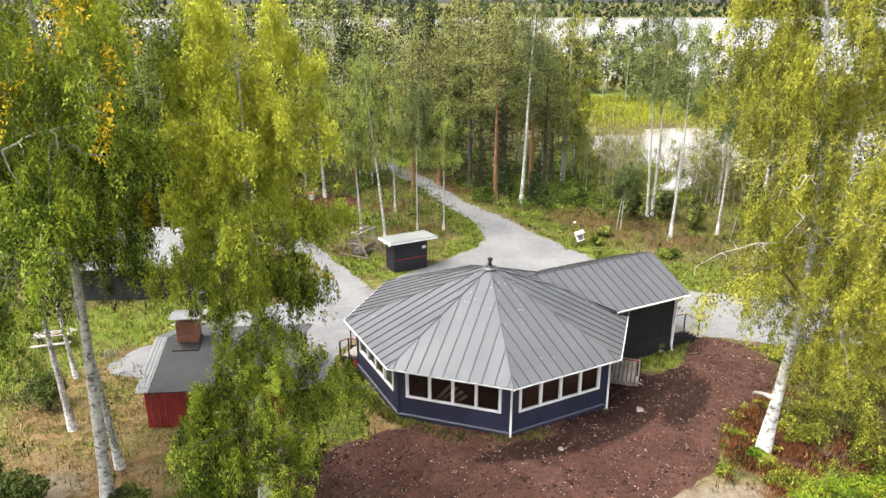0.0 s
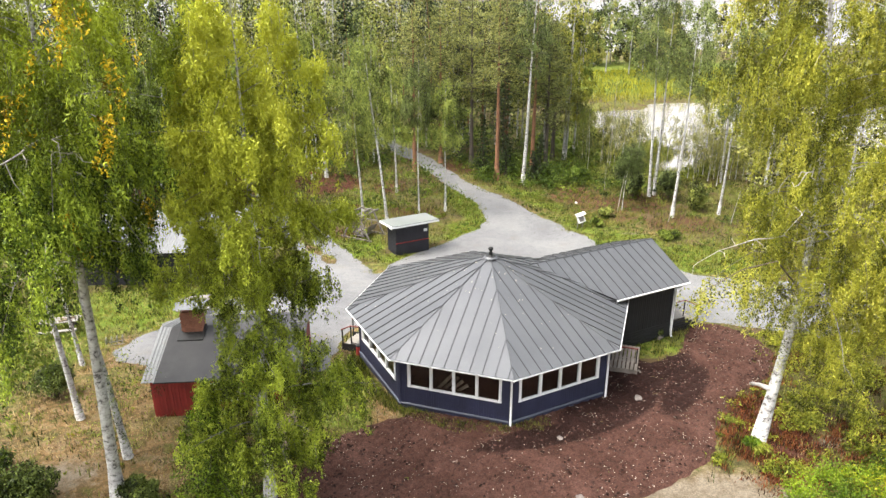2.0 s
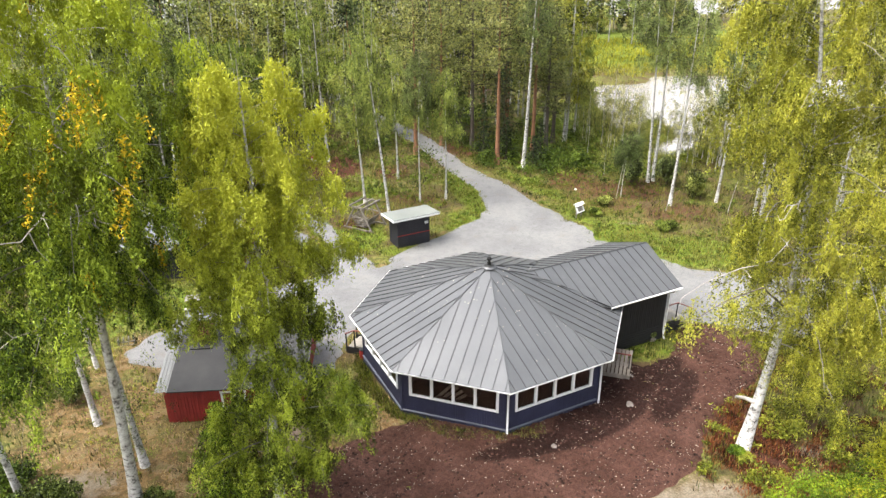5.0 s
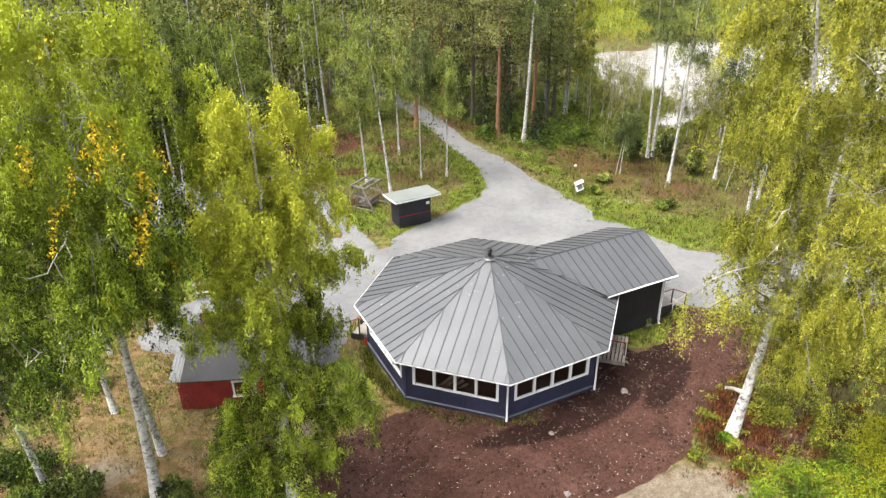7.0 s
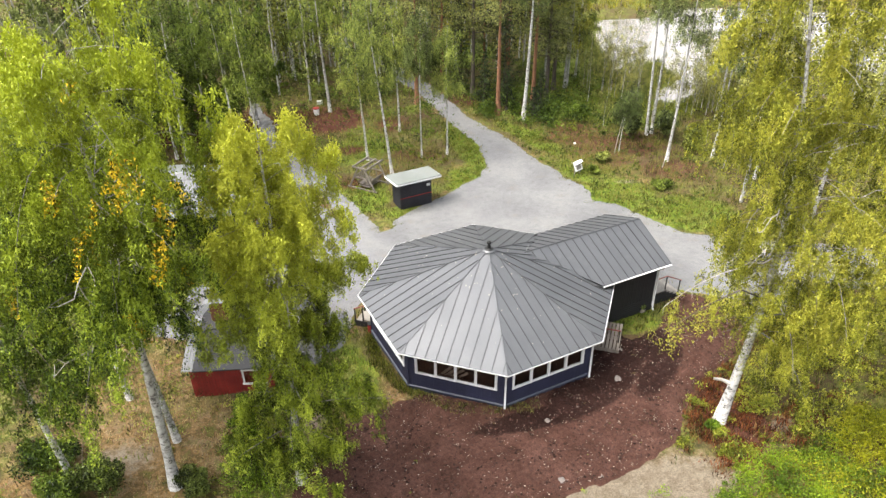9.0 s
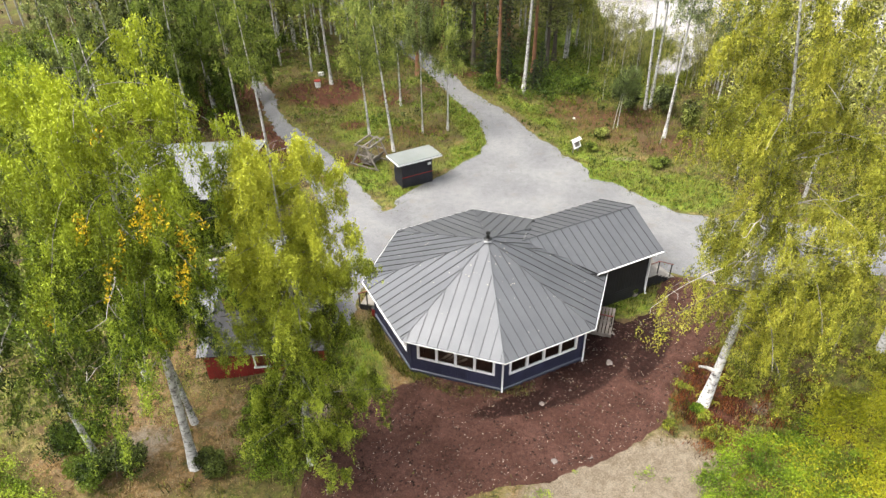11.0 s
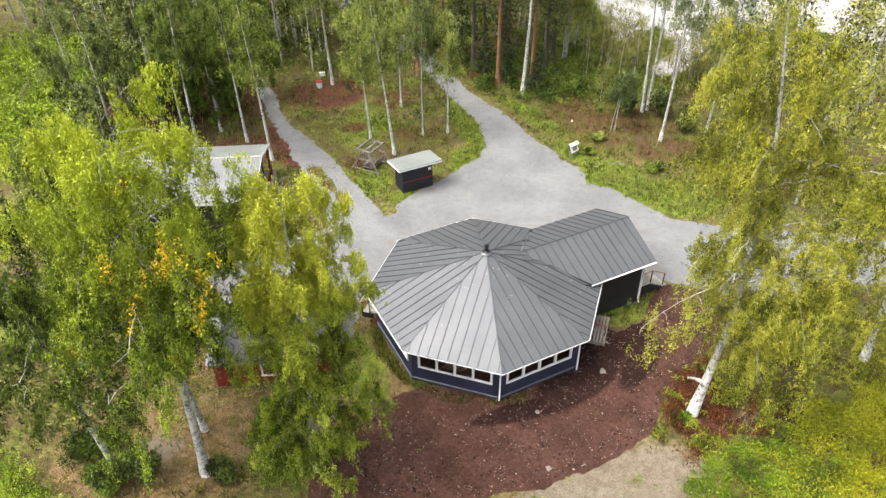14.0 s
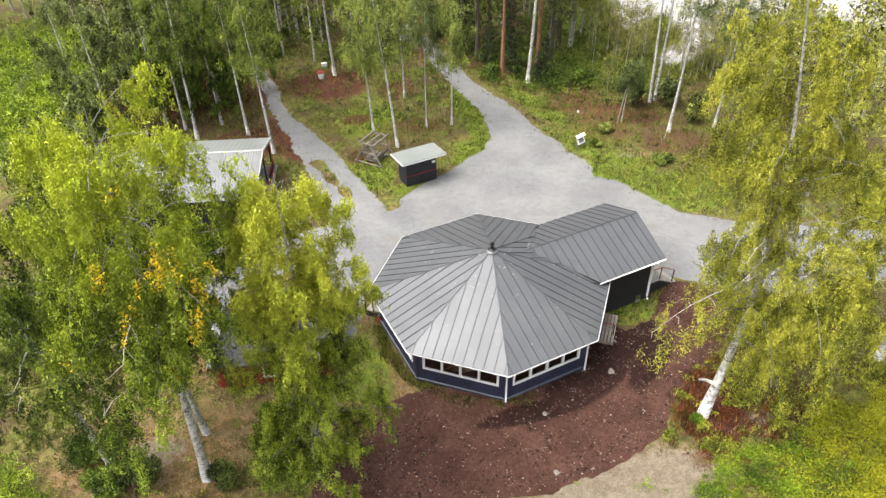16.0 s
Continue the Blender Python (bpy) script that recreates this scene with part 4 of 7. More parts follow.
g = Geo()
g.prism([(octa_cut(0, RZ) - 0.28, -0.05, RZ + 0.02), (octa_cut(0, RZ) + 0.06, -0.05, RZ - 0.01), (octa_cut(0, RZ) + 1.0, 1.0, RZ - 0.36), (octa_cut(0, RZ) + 0.72, 1.0, RZ - 0.32)], (0, 0, 0.02), MA)
part("valley_flashing", g, M_GREYROOF, annex, "pale metal flashing")

WB, WA0, WA1 = 2.8, 5.7, 9.72
for sgn in (-1, 1):
    g = Geo()
    g.box(((WA0 + WA1) / 2, sgn * (WB - 0.05), 1.45), (WA1 - WA0, 0.08, 2.7), MA)
    side = part("wall", g, M_BLACK, annex, "black vertical boards over slatted base")
    nb = int((WA1 - WA0) / 0.13)
    for i in range(nb):
        g = Geo()
        g.box((WA0 + (i + 0.5) * (WA1 - WA0) / nb, sgn * (WB + 0.0), 1.62), (0.105 if i % 2 else 0.06, 0.026 if i % 2 else 0.016, 2.3), MA)
        part("board", g, M_BLACK, side)
    for i in range(9):
        g = Geo()
        g.box(((WA0 + WA1) / 2, sgn * (WB + 0.02), 0.42 - 0.15 * i), (WA1 - WA0 + 0.05, 0.03, 0.118), MA)
        part("slat", g, M_BLACK, side)
    g = Geo()
    g.box(((WA0 + WA1) / 2, sgn * (WB - 0.04), -0.45), (WA1 - WA0, 0.06, 0.9), MA)
    part("plinth", g, M_BLACK, annex)
g = Geo()
g.prism([(WA1, -WB, -0.9), (WA1, WB, -0.9), (WA1, WB, 3.0), (WA1, 0, 4.05), (WA1, -WB, 3.0)], (-0.08, 0, 0), MA)
end = part("wall", g, M_BLACK, annex, "black boarded gable wall")
nb = 42
for i in range(nb):
    g = Geo()
    b = -WB + (i + 0.5) * 2 * WB / nb
    zt = 4.0 - abs(b) * (1.05 / WB)
    g.box((WA1 + 0.012, b, (0.4 + zt) / 2), (0.024 if i % 2 else 0.014, 0.11 if i % 2 else 0.07, zt - 0.4), MA)
    part("board", g, M_BLACK, end)
g = Geo()
g.box((WA1 + 0.03, -1.2, 1.45), (0.05, 0.95, 2.1), MA)
door = part("door", g, M_BLACK, annex, "dark entrance door")
g = Geo()
for c, s in (((WA1 + 0.05, -1.72, 1.45), (0.06, 0.09, 2.2)), ((WA1 + 0.05, -0.68, 1.45), (0.06, 0.09, 2.2)), ((WA1 + 0.05, -1.2, 2.59), (0.06, 1.14, 0.09))):
    g.box(c, s, MA)
part("door_frame", g, M_WHITE, door)
g = Geo()
g.box((WA1 + 0.01, -WB - 0.02, 1.35), (0.12, 0.12, 2.9), MA)
part("corner_board", g, M_WHITE, annex, "white corner board")
p = MA @ Vector((WA1 - 0.02, -HB - 0.02, 2.8))
e = MA @ Vector((WA1 - 0.02, -WB - 0.12, 2.5))
b = MA @ Vector((WA1 - 0.02, -WB - 0.12, at_ground(10.2, 1.0) + 0.15))
downpipe(annex, p, e, b)

# entrance steps of the annex
steps = thing("entrance_steps", "black wooden entrance steps with white treads and railing", "steps")
GS = at_ground(11.5, 3.2)
top_z = 0.36
n_steps = 6
rise = (top_z - GS) / n_steps
g = Geo()
g.box((WA1 + 0.72, -1.3, top_z - 0.03), (1.35, 2.4, 0.06), MA)
part("landing", g, M_GREY_WOOD, steps, "pale weathered landing boards")
for i in range(n_steps - 1):
    z = top_z - rise * (i + 1)
    g = Geo()
    g.box((WA1 + 1.53 + 0.29 * i, -1.3, z - 0.02), (0.31, 2.4, 0.04), MA)
    part("tread", g, M_GREY_WOOD, steps, "pale tread")
    g = Geo()
    g.box((WA1 + 1.39 + 0.29 * i, -1.3, z + rise / 2 - 0.03), (0.02, 2.3, rise - 0.03), MA)
    part("riser", g, M_BLACK, steps)
for sb in (-2.45, -0.15):
    g = Geo()
    for i in range(5):
        z0 = top_z - 0.1 - 0.17 * i
        if z0 < GS:
            break
        g.box((WA1 + 0.7 + 0.14 * i + 0.0, sb, z0 - 0.02), (1.4 + 0.3 * i, 0.03, 0.13), MA)
    part("side_boards", g, M_BLACK, steps)
for sb in (-2.42,):
    for a, z in ((0.15, top_z), (1.3, top_z), (2.45, top_z - 4 * rise)):
        g = Geo()
        g.box((WA1 + a, sb, z + 0.47), (0.05, 0.05, 0.95), MA)
        part("rail_post", g, M_IRON, steps)
    for p, q in (((0.1, top_z + 0.95), (1.3, top_z + 0.95)), ((1.3, top_z + 0.95), (2.55, top_z + 0.95 - 4.2 * rise))):
        g = Geo()
        g.tube([tuple(MA @ Vector((WA1 + p[0], sb, p[1]))), tuple(MA @ Vector((WA1 + q[0], sb, q[1])))], 0.03, 8)
        part("handrail", g, M_REDRAIL, steps)

# small slatted deck beside the hall's side door
deck = thing("side_deck", "grey slatted wooden side deck with red handrail", "deck")
MD = face_frame(-22.5, A_WALL)
for i in range(7):
    g = Geo()
    g.box((0.9, 0.15 + 0.195 * i, 0.17), (2.4, 0.145, 0.04), MD)
    part("slat", g, M_DECK, deck)
g = Geo()
for x in (-0.25, 0.9, 2.05):
    g = Geo()
    g.box((x, 0.73, 0.04), (0.06, 1.35, 0.2), MD)
    part("beam", g, M_DECK, deck)
for x in (0.35,):
    for y in (0.1, 1.3):
        g = Geo()
        g.box((x, y, 0.5), (0.06, 0.06, 1.0), MD)
        part("rail_post", g, M_IRON, deck)
    g = Geo()
    g.box((x, 0.7, 1.0), (0.06, 1.3, 0.05), MD)
    part("handrail", g, M_REDRAIL, deck)
g = Geo()
g.box((1.3, 0.05, 1.1), (0.9, 0.05, 2.0), MD)
part("door", g, M_BLACK, pavilion, "dark side door")

# entrance on the yard side
porch = thing("porch_steps", "wooden porch steps with black posts and red handrail", "steps")
MP = face_frame(157.5, A_WALL)
g = Geo()
g.box((1.2, 0.5, 0.1), (1.3, 0.85, 0.06), MP)
part("landing", g, M_GREY_WOOD, porch)
for i in range(2):
    g = Geo()
    g.box((1.2, 1.05 + 0.28 * i, -0.08 - 0.2 * i), (1.3, 0.28, 0.05), MP)
    part("tread", g, M_GREY_WOOD, porch)
for x in (0.55, 1.85):
    g = Geo()
    g.box((x, 0.75, -0.28), (0.05, 1.3, 0.6), MP)
    part("stringer", g, M_BLACK, porch)
    for y, z in ((0.85, 0.55), (1.35, 0.25)):
        g = Geo()
        g.box((x, y, z), (0.06, 0.06, 1.1), MP)
        part("rail_post", g, M_IRON, porch)
    g = Geo()
    g.tube([tuple(MP @ Vector((x, 0.1, 1.1))), tuple(MP @ Vector((x, 0.85, 1.1))), tuple(MP @ Vector((x, 1.4, 0.8)))], 0.035, 8)
    part("handrail", g, M_REDRAIL, porch)
barrel = thing("red_bin", "small red metal bin beside the porch", "bin", m=Matrix.Translation((-6.65, 0.35, at_ground(-6.65, 0.35))))
g = Geo()
g.tube([(0, 0, 0), (0, 0, 0.05), (0, 0, 0.55), (0, 0, 0.6)], [0.15, 0.17, 0.17, 0.15], 14)
part("body", g, M_RED, barrel, smooth=True)
g = Geo()
g.tube([(0, 0, 0.6), (0, 0, 0.64), (0, 0, 0.66)], [0.175, 0.175, 0.05], 14)
part("lid", g, M_IRON, barrel)

# ---------------------------------------------------------------- kiosk
kiosk = thing("kiosk", "small black hut with pale overhanging mono-pitch roof", "hut")
MK = pose(-3.6, 19.05, -1.93, 0, 0, 23)
KW, KD, KH = 2.75, 1.55, 2.35
g = Geo()
g.box((0, 0, KH / 2), (KW, KD, KH), MK)
kiosk_wall = part("wall", g, M_CHAR, kiosk, "black vertical boards")
for side in (-1, 1):
    for i in range(22):
        g = Geo()
        g.box((-KW / 2 + (i + 0.5) * KW / 22, side * (KD / 2 + 0.008), KH / 2), (0.1 if i % 2 else 0.07, 0.022 if i % 2 else 0.014, KH - 0.02), MK)
        part("board", g, M_CHAR, kiosk_wall)
    for i in range(12):
        g = Geo()
        g.box((side * (KW / 2 + 0.008), -KD / 2 + (i + 0.5) * KD / 12, KH / 2), (0.022 if i % 2 else 0.014, 0.1 if i % 2 else 0.07, KH - 0.02), MK)
        part("board", g, M_CHAR, kiosk_wall)
g = Geo()
o = [(-1.95, -1.45, 2.62), (1.95, -1.45, 2.62), (1.95, 0.95, 2.42), (-1.95, 0.95, 2.42)]
g.prism(o, (0, 0, 0.05), MK)
roof = part("roof", g, M_GREENROOF, kiosk, "pale grey-green roof sheet")
for c, s in (((0, -1.44, 2.555), (3.92, 0.03, 0.15)), ((0, 0.94, 2.355), (3.92, 0.03, 0.15))):
    g = Geo()
    g.box(c, s, MK)
    part("fascia", g, M_WHITE, roof)
for x in (-1.955, 1.955):
    g = Geo()
    g.prism([(x - 0.015, -1.45, 2.50), (x - 0.015, 0.95, 2.30), (x - 0.015, 0.95, 2.455), (x - 0.015, -1.45, 2.655)], (0.03, 0, 0), MK)
    part("fascia", g, M_WHITE, roof)
g = Geo()
g.box((0, -KD / 2 - 0.035, 1.0), (KW + 0.06, 0.03, 0.06), MK)
part("rail_strip", g, M_RED, kiosk, "thin red strip")
g = Geo()
g.box((1.1, -KD / 2 - 0.03, 1.75), (0.3, 0.02, 0.22), MK)
part("notice", g, M_WHITE, kiosk, "white paper notice")
g = Geo()
g.box((-KW / 2 - 0.03, 0.15, 2.05), (0.04, 0.5, 0.35), MK)
part("vent_window", g, M_WHITE, kiosk, "small white vent window")

# ---------------------------------------------------------------- grey-roofed shed
shed = thing("log_shed", "long dark shed with pale corrugated roof and red porch rail", "shed")
SX0, SX1, SYN, SYR, SYF, SZ = -26.4, -15.95, 13.2, 18.95, 22.55, -1.9
SR, SE = 1.6, 0.7


def corrugated(x0, x1, p, q, pitch_m=0.2, rise_m=0.028):
    """A ribbed sheet between two level lines p=(y,z) and q=(y,z), ribs down the slope."""
    g = Geo()
    xs, zs = [], []
    x = x0
    while x < x1 - 0.01:
        for f, h in ((0.0, 0), (0.55, 0), (0.65, 1), (0.9, 1)):
            if x + f * pitch_m <= x1:
                xs.append(x + f * pitch_m)
                zs.append(h * rise_m)
        x += pitch_m
    xs.append(x1)
    zs.append(0.0)
    n = len(xs)
    v = [(a, p[0], p[1] + h) for a, h in zip(xs, zs)] + [(a, q[0], q[1] + h) for a, h in zip(xs, zs)]
    v += [(a, b, c - 0.02) for a, b, c in v]
    f = [(i, i + 1, n + i + 1, n + i) for i in range(n - 1)] + [(2 * n + i + 1, 2 * n + i, 3 * n + i, 3 * n + i + 1) for i in range(n - 1)]
    f += [(i + 1, i, 2 * n + i, 2 * n + i + 1) for i in range(n - 1)] + [(n + i, n + i + 1, 3 * n + i + 1, 3 * n + i) for i in range(n - 1)]
    g.add(v, f)
    return g


part("roof_sheet", corrugated(SX0, SX1, (SYN, SE), (SYR, SR)), M_GREYROOF, shed, "pale grey corrugated sheets")
part("roof_sheet", corrugated(SX0, SX1, (SYF, SE + 0.05), (SYR, SR), 0.4, 0.015), M_GREENROOF, shed, "grey-green far slope")
g = Geo()
g.prism([(SX0, SYR - 0.16, SR + 0.0), (SX0, SYR, SR + 0.07), (SX0, SYR + 0.16, SR + 0.0), (SX0, SYR, SR + 0.03)], (SX1 - SX0 + 0.02, 0, 0))
part("ridge_cap", g, M_GREYROOF, shed)
for p, q in (((SYN, SE), (SYR, SR)), ((SYF, SE + 0.05), (SYR, SR))):
    g = Geo()
    g.prism([(SX1 + 0.0, p[0], p[1] - 0.14), (SX1, p[0], p[1] + 0.03), (SX1, q[0], q[1] + 0.03), (SX1, q[0], q[1] - 0.14)], (0.03, 0, 0))
    part("bargeboard", g, M_WHITE, shed, "white verge board")
g = Geo()
g.box(((SX0 + SX1) / 2 - 0.2, SYN + 0.65, (SZ + SE) / 2), (SX1 - SX0 - 1.2, 0.16, SE - SZ + 0.1))
lw = part("wall", g, M_BLACK, shed, "dark log wall")
for i in range(13):
    g = Geo()
    g.box(((SX0 + SX1) / 2 - 0.2, SYN + 0.56, SZ + 0.1 + 0.2 * i), (SX1 - SX0 - 1.1, 0.05, 0.185))
    part("log", g, M_BLACK, lw)
g = Geo()
g.box(((SX0 + SX1) / 2 - 1.4, SYF - 0.6, (SZ + SE) / 2), (SX1 - SX0 - 3.4, 0.16, SE - SZ))
part("wall", g, M_BLACK, shed)
for x in (SX0 + 0.6, SX1 - 2.6):
    g = Geo()
    g.prism([(x, SYN + 0.6, SZ), (x, SYF - 0.6, SZ), (x, SYF - 0.6, SE), (x, SYR, SR - 0.1), (x, SYN + 0.6, SE + 0.02)], (0.14, 0, 0))
    part("wall", g, M_BLACK, shed)
g = Geo()
g.box((SX1 - 1.1, (SYN + SYF) / 2, SZ + 0.28), (2.9, SYF - SYN - 1.2, 0.08))
part("porch_floor", g, M_GREY_WOOD, shed)
for y in (SYN + 0.7, SYR, SYF - 0.7):
    g = Geo()
    g.box((SX1 - 0.12, y, (SZ + SE) / 2 + 0.15), (0.12, 0.12, SE - SZ + (0.5 if y == SYR else -0.1)))
    part("post", g, M_BLACK, shed)
for y0, y1 in ((SYN + 0.75, SYR - 1.2), (SYR - 0.2, SYF - 0.75)):
    for z in (1.2, 0.45):
        g = Geo()
        g.box((SX1 + 0.12, (y0 + y1) / 2, SZ + z), (0.06, y1 - y0, 0.13))
        part("rail", g, M_RED, shed, "red painted rail")
    for i in range(int((y1 - y0) / 0.22)):
        g = Geo()
        g.box((SX1 + 0.09, y0 + 0.15 + 0.22 * i, SZ + 0.8), (0.025, 0.1, 0.75))
        part("baluster", g, M_BLACK, shed)

# ---------------------------------------------------------------- red shed
red = thing("red_shed", "low red painted shed with dark felt roof and white window", "shed")
RX0, RX1, RYF, RYR, RYB = -15.7, -9.3, -3.75, -0.75, 2.0
GZR = -0.72
g = Geo()
g.box(((RX0 + RX1) / 2, (RYF + RYB) / 2, (GZR + 1.35) / 2), (RX1 - RX0, RYB - RYF, 1.35 - GZR))
g.prism([(RX0, RYF, 1.35), (RX0, RYB, 1.35), (RX0, RYR, 2.15)], (RX1 - RX0, 0, 0))
red_wall = part("wall", g, M_RED, red, "red vertical boards")
for i in range(42):
    g = Geo()
    g.box((RX0 + (i + 0.5) * (RX1 - RX0) / 42, RYF - 0.012, (GZR + 1.35) / 2), (0.12 if i % 2 else 0.08, 0.03 if i % 2 else 0.016, 1.33 - GZR))
    part("board", g, M_RED, red_wall)
for i in range(36):
    g = Geo()
    g.box((RX0 - 0.012, RYF + (i + 0.5) * (RYB - RYF) / 36, (GZR + 1.35) / 2), (0.03 if i % 2 else 0.016, 0.12 if i % 2 else 0.08, 1.33 - GZR))
    part("board", g, M_RED, red_wall)
for y0, z0 in ((RYF - 0.35, 1.26), (RYB + 0.35, 1.26)):
    g = Geo()
    g.prism([(RX0 + 0.28, y0, z0), (RX0 + 0.28, RYR, 2.25), (RX0 + 0.28, RYR, 2.31), (RX0 + 0.28, y0, z0 + 0.06)], (RX1 - RX0 + 0.02, 0, 0))
    part("roof", g, M_FELT, red, "dark felt roof slope")
    part("roof_strip", corrugated(RX0 - 0.25, RX0 + 0.3, (y0, z0 + 0.07), (RYR, 2.32), 0.16, 0.025), M_GREYROOF, red, "pale corrugated strip along the verge")
g = Geo()
for c, s in (((-13.05, RYF - 0.04, 0.5), (0.09, 0.06, 0.85)), ((-12.0, RYF - 0.04, 0.5), (0.09, 0.06, 0.85)), ((-12.52, RYF - 0.04, 0.95), (1.2, 0.06, 0.09)), ((-12.52, RYF - 0.05, 0.06), (1.25, 0.1, 0.09))):
    g.box(c, s)
wf = part("window", g, M_WHITE, red, "white window frame")
g = Geo()
g.box((-12.52, RYF - 0.036, 0.5), (1.0, 0.01, 0.82))
part("pane", g, M_GLASS, wf)

stack = Geo()
rs = np.random.RandomState(5)
CX, CY, CW, CD = -14.35, -0.85, 0.95, 0.72
stack.box((CX, CY, 2.5), (CW - 0.05, CD - 0.05, 1.5))
for k in range(15):
    z = 1.82 + 0.093 * k
    for sx, n in ((1, 4), (0, 3)):
        for i in range(n):
            u = (i + 0.5 + (0.25 if k % 2 else -0.25) * 0.8) / n - 0.5
            for sgn in (-1, 1):
                j = rs.uniform(-0.006, 0.006)
                if sx:
                    stack.box((CX + u * CW * 0.93, CY + sgn * (CD / 2 - 0.03) + j, z), (CW / n - 0.03, 0.08, 0.075))
                else:
                    stack.box((CX + sgn * (CW / 2 - 0.03) + j, CY + u * CD * 0.93, z), (0.08, CD / n - 0.03, 0.075))
chimney = part("chimney", stack, M_BRICK, red, "worn red-brown brick chimney")
tagged(chimney, "worn red-brown brick chimney", kind="stuff")
g = Geo()
for sx in (-1, 1):
    for sy in (-1, 1):
        g.box((CX + sx * (CW / 2 - 0.08), CY + sy * (CD / 2 - 0.08), 3.36), (0.04, 0.04, 0.3))
g.prism([(CX - CW / 2 - 0.22, CY - CD / 2 - 0.2, 3.5), (CX - CW / 2 - 0.22, CY, 3.62), (CX - CW / 2 - 0.22, CY + CD / 2 + 0.2, 3.5), (CX - CW / 2 - 0.22, CY, 3.58)], (CW + 0.44, 0, 0))
part("hood", g, M_GREYROOF, chimney, "pale sheet rain hood")
g = Geo()
g.prism([(CX - 0.6, RYF + 2.05, 1.96), (CX - 0.6, RYR, 2.335), (CX - 0.6, RYR, 2.42), (CX - 0.6, RYF + 2.05, 2.08)], (1.2, 0, 0))
part("flashing", g, M_IRON, chimney, "black flashing")


def slat_table(name, label, cx, cy, turn, length, width, hgt, mat, n, group=""):
    t = thing(name, label, "table", group, pose(cx, cy, at_ground(cx, cy), 0, 0, turn))
    for i in range(n):
        g = Geo()
        g.box((0, -width / 2 + (i + 0.5) * width / n, hgt), (length, width / n - 0.02, 0.045))
        part("slat", g, mat, t)
    for x in (-length * 0.36, length * 0.36):
        for sgn in (-1, 1):
            g = Geo()
            g.prism([(x - 0.04, sgn * width * 0.15, hgt - 0.02), (x + 0.04, sgn * width * 0.15, hgt - 0.02), (x + 0.04, sgn * width * 0.55, -0.03), (x - 0.04, sgn * width * 0.55, -0.03)], (0, 0.06, 0))
            part("leg", g, M_DARKBARK, t)
    for sgn in (-1, 1):
        g = Geo()
        g.box((0, sgn * (width / 2 + 0.42), hgt * 0.6), (length, 0.25, 0.045))
        part("seat", g, mat, t)
        for x in (-length * 0.36, length * 0.36):
            g = Geo()
            g.box((x, sgn * (width / 4 + 0.25), hgt * 0.6 - 0.06), (0.06, width / 2 + 0.5, 0.08))
            part("crossbar", g, M_DARKBARK, t)
    return t


slat_table("picnic_table", "grey weathered picnic table standing in the grass", -24.3, 6.4, 12, 2.05, 0.85, 0.76, M_GREY_WOOD, 5)
slat_table("picnic_table", "pale slatted picnic table on the gravel", -17.3, 9.0, 8, 2.0, 0.85, 0.76, M_GREY_WOOD, 4)
bowl = thing("plank_stack", "short brown wooden pieces lying on the picnic table", "wood", m=pose(-23.9, 6.45, at_ground(-24.3, 6.4) + 0.785, 0, 0, 20))
rs = np.random.RandomState(5)
for i in range(6):
    g = Geo()
    g.box((rs.uniform(-0.4, 0.4), rs.uniform(-0.2, 0.2), 0.04), (rs.uniform(0.15, 0.3), 0.09, 0.08))
    part("block", g, M_TAN_WOOD, bowl)

# ---------------------------------------------------------------- garden swing
swing = thing("garden_swing", "weathered wooden garden swing with open roof frame", "swing", m=pose(-7.2, 22.6, -1.92, 0, 0, 56))


def beam(parent, p, q, w, name, mat=M_OLDWOOD, label=""):
    g = Geo()
    a, b = Vector(p), Vector(q)
    z = (b - a).normalized()
    x = z.cross(Vector((0, 0, 1)) if abs(z.z) < 0.95 else Vector((1, 0, 0))).normalized()
    y = z.cross(x)
    m = Matrix((x, y, z)).transposed().to_4x4()
    m.translation = (a + b) / 2
    g.box((0, 0, 0), (w, w, (b - a).length), m)
    return part(name, g, mat, parent, label)


for x in (-1.0, 1.0):
    for sgn in (-1, 1):
        beam(swing, (x, sgn * 1.3, 0.05), (x, sgn * 0.3, 2.0), 0.11, "leg")
    beam(swing, (x, -0.85, 1.1), (x, 0.85, 1.1), 0.09, "crossbar")
    beam(swing, (x, -0.75, 1.98), (x, 0.75, 1.98), 0.1, "crossbar")
    beam(swing, (x, -1.5, 0.05), (x, 1.5, 0.05), 0.12, "foot")
beam(swing, (-1.2, 0, 2.0), (1.2, 0, 2.0), 0.11, "top_beam")
for sgn in (-1, 1):
    beam(swing, (-1.2, sgn * 0.72, 2.06), (1.2, sgn * 0.72, 2.06), 0.12, "roof_rail")
    for i in range(5):
        g = Geo()
        g.box((0, sgn * (0.55 + 0.09 * i), 0.45 + 0.13 * i), (1.5, 0.025, 0.11))
        part("back_slat", g, M_OLDWOOD, swing)
    for i in range(3):
        g = Geo()
        g.box((0, sgn * (0.2 + 0.13 * i), 0.42), (1.5, 0.11, 0.03))
        part("seat_slat", g, M_OLDWOOD, swing)
    for x in (-0.72, 0.72):
        beam(swing, (x, sgn * 0.45, 0.4), (x, sgn * 0.1, 1.96), 0.05, "hanger")
for i in range(6):
    g = Geo()
    g.box((-0.65 + 0.26 * i, 0, 0.2), (0.2, 1.1, 0.03))
    part("foot_board", g, M_OLDWOOD, swing)

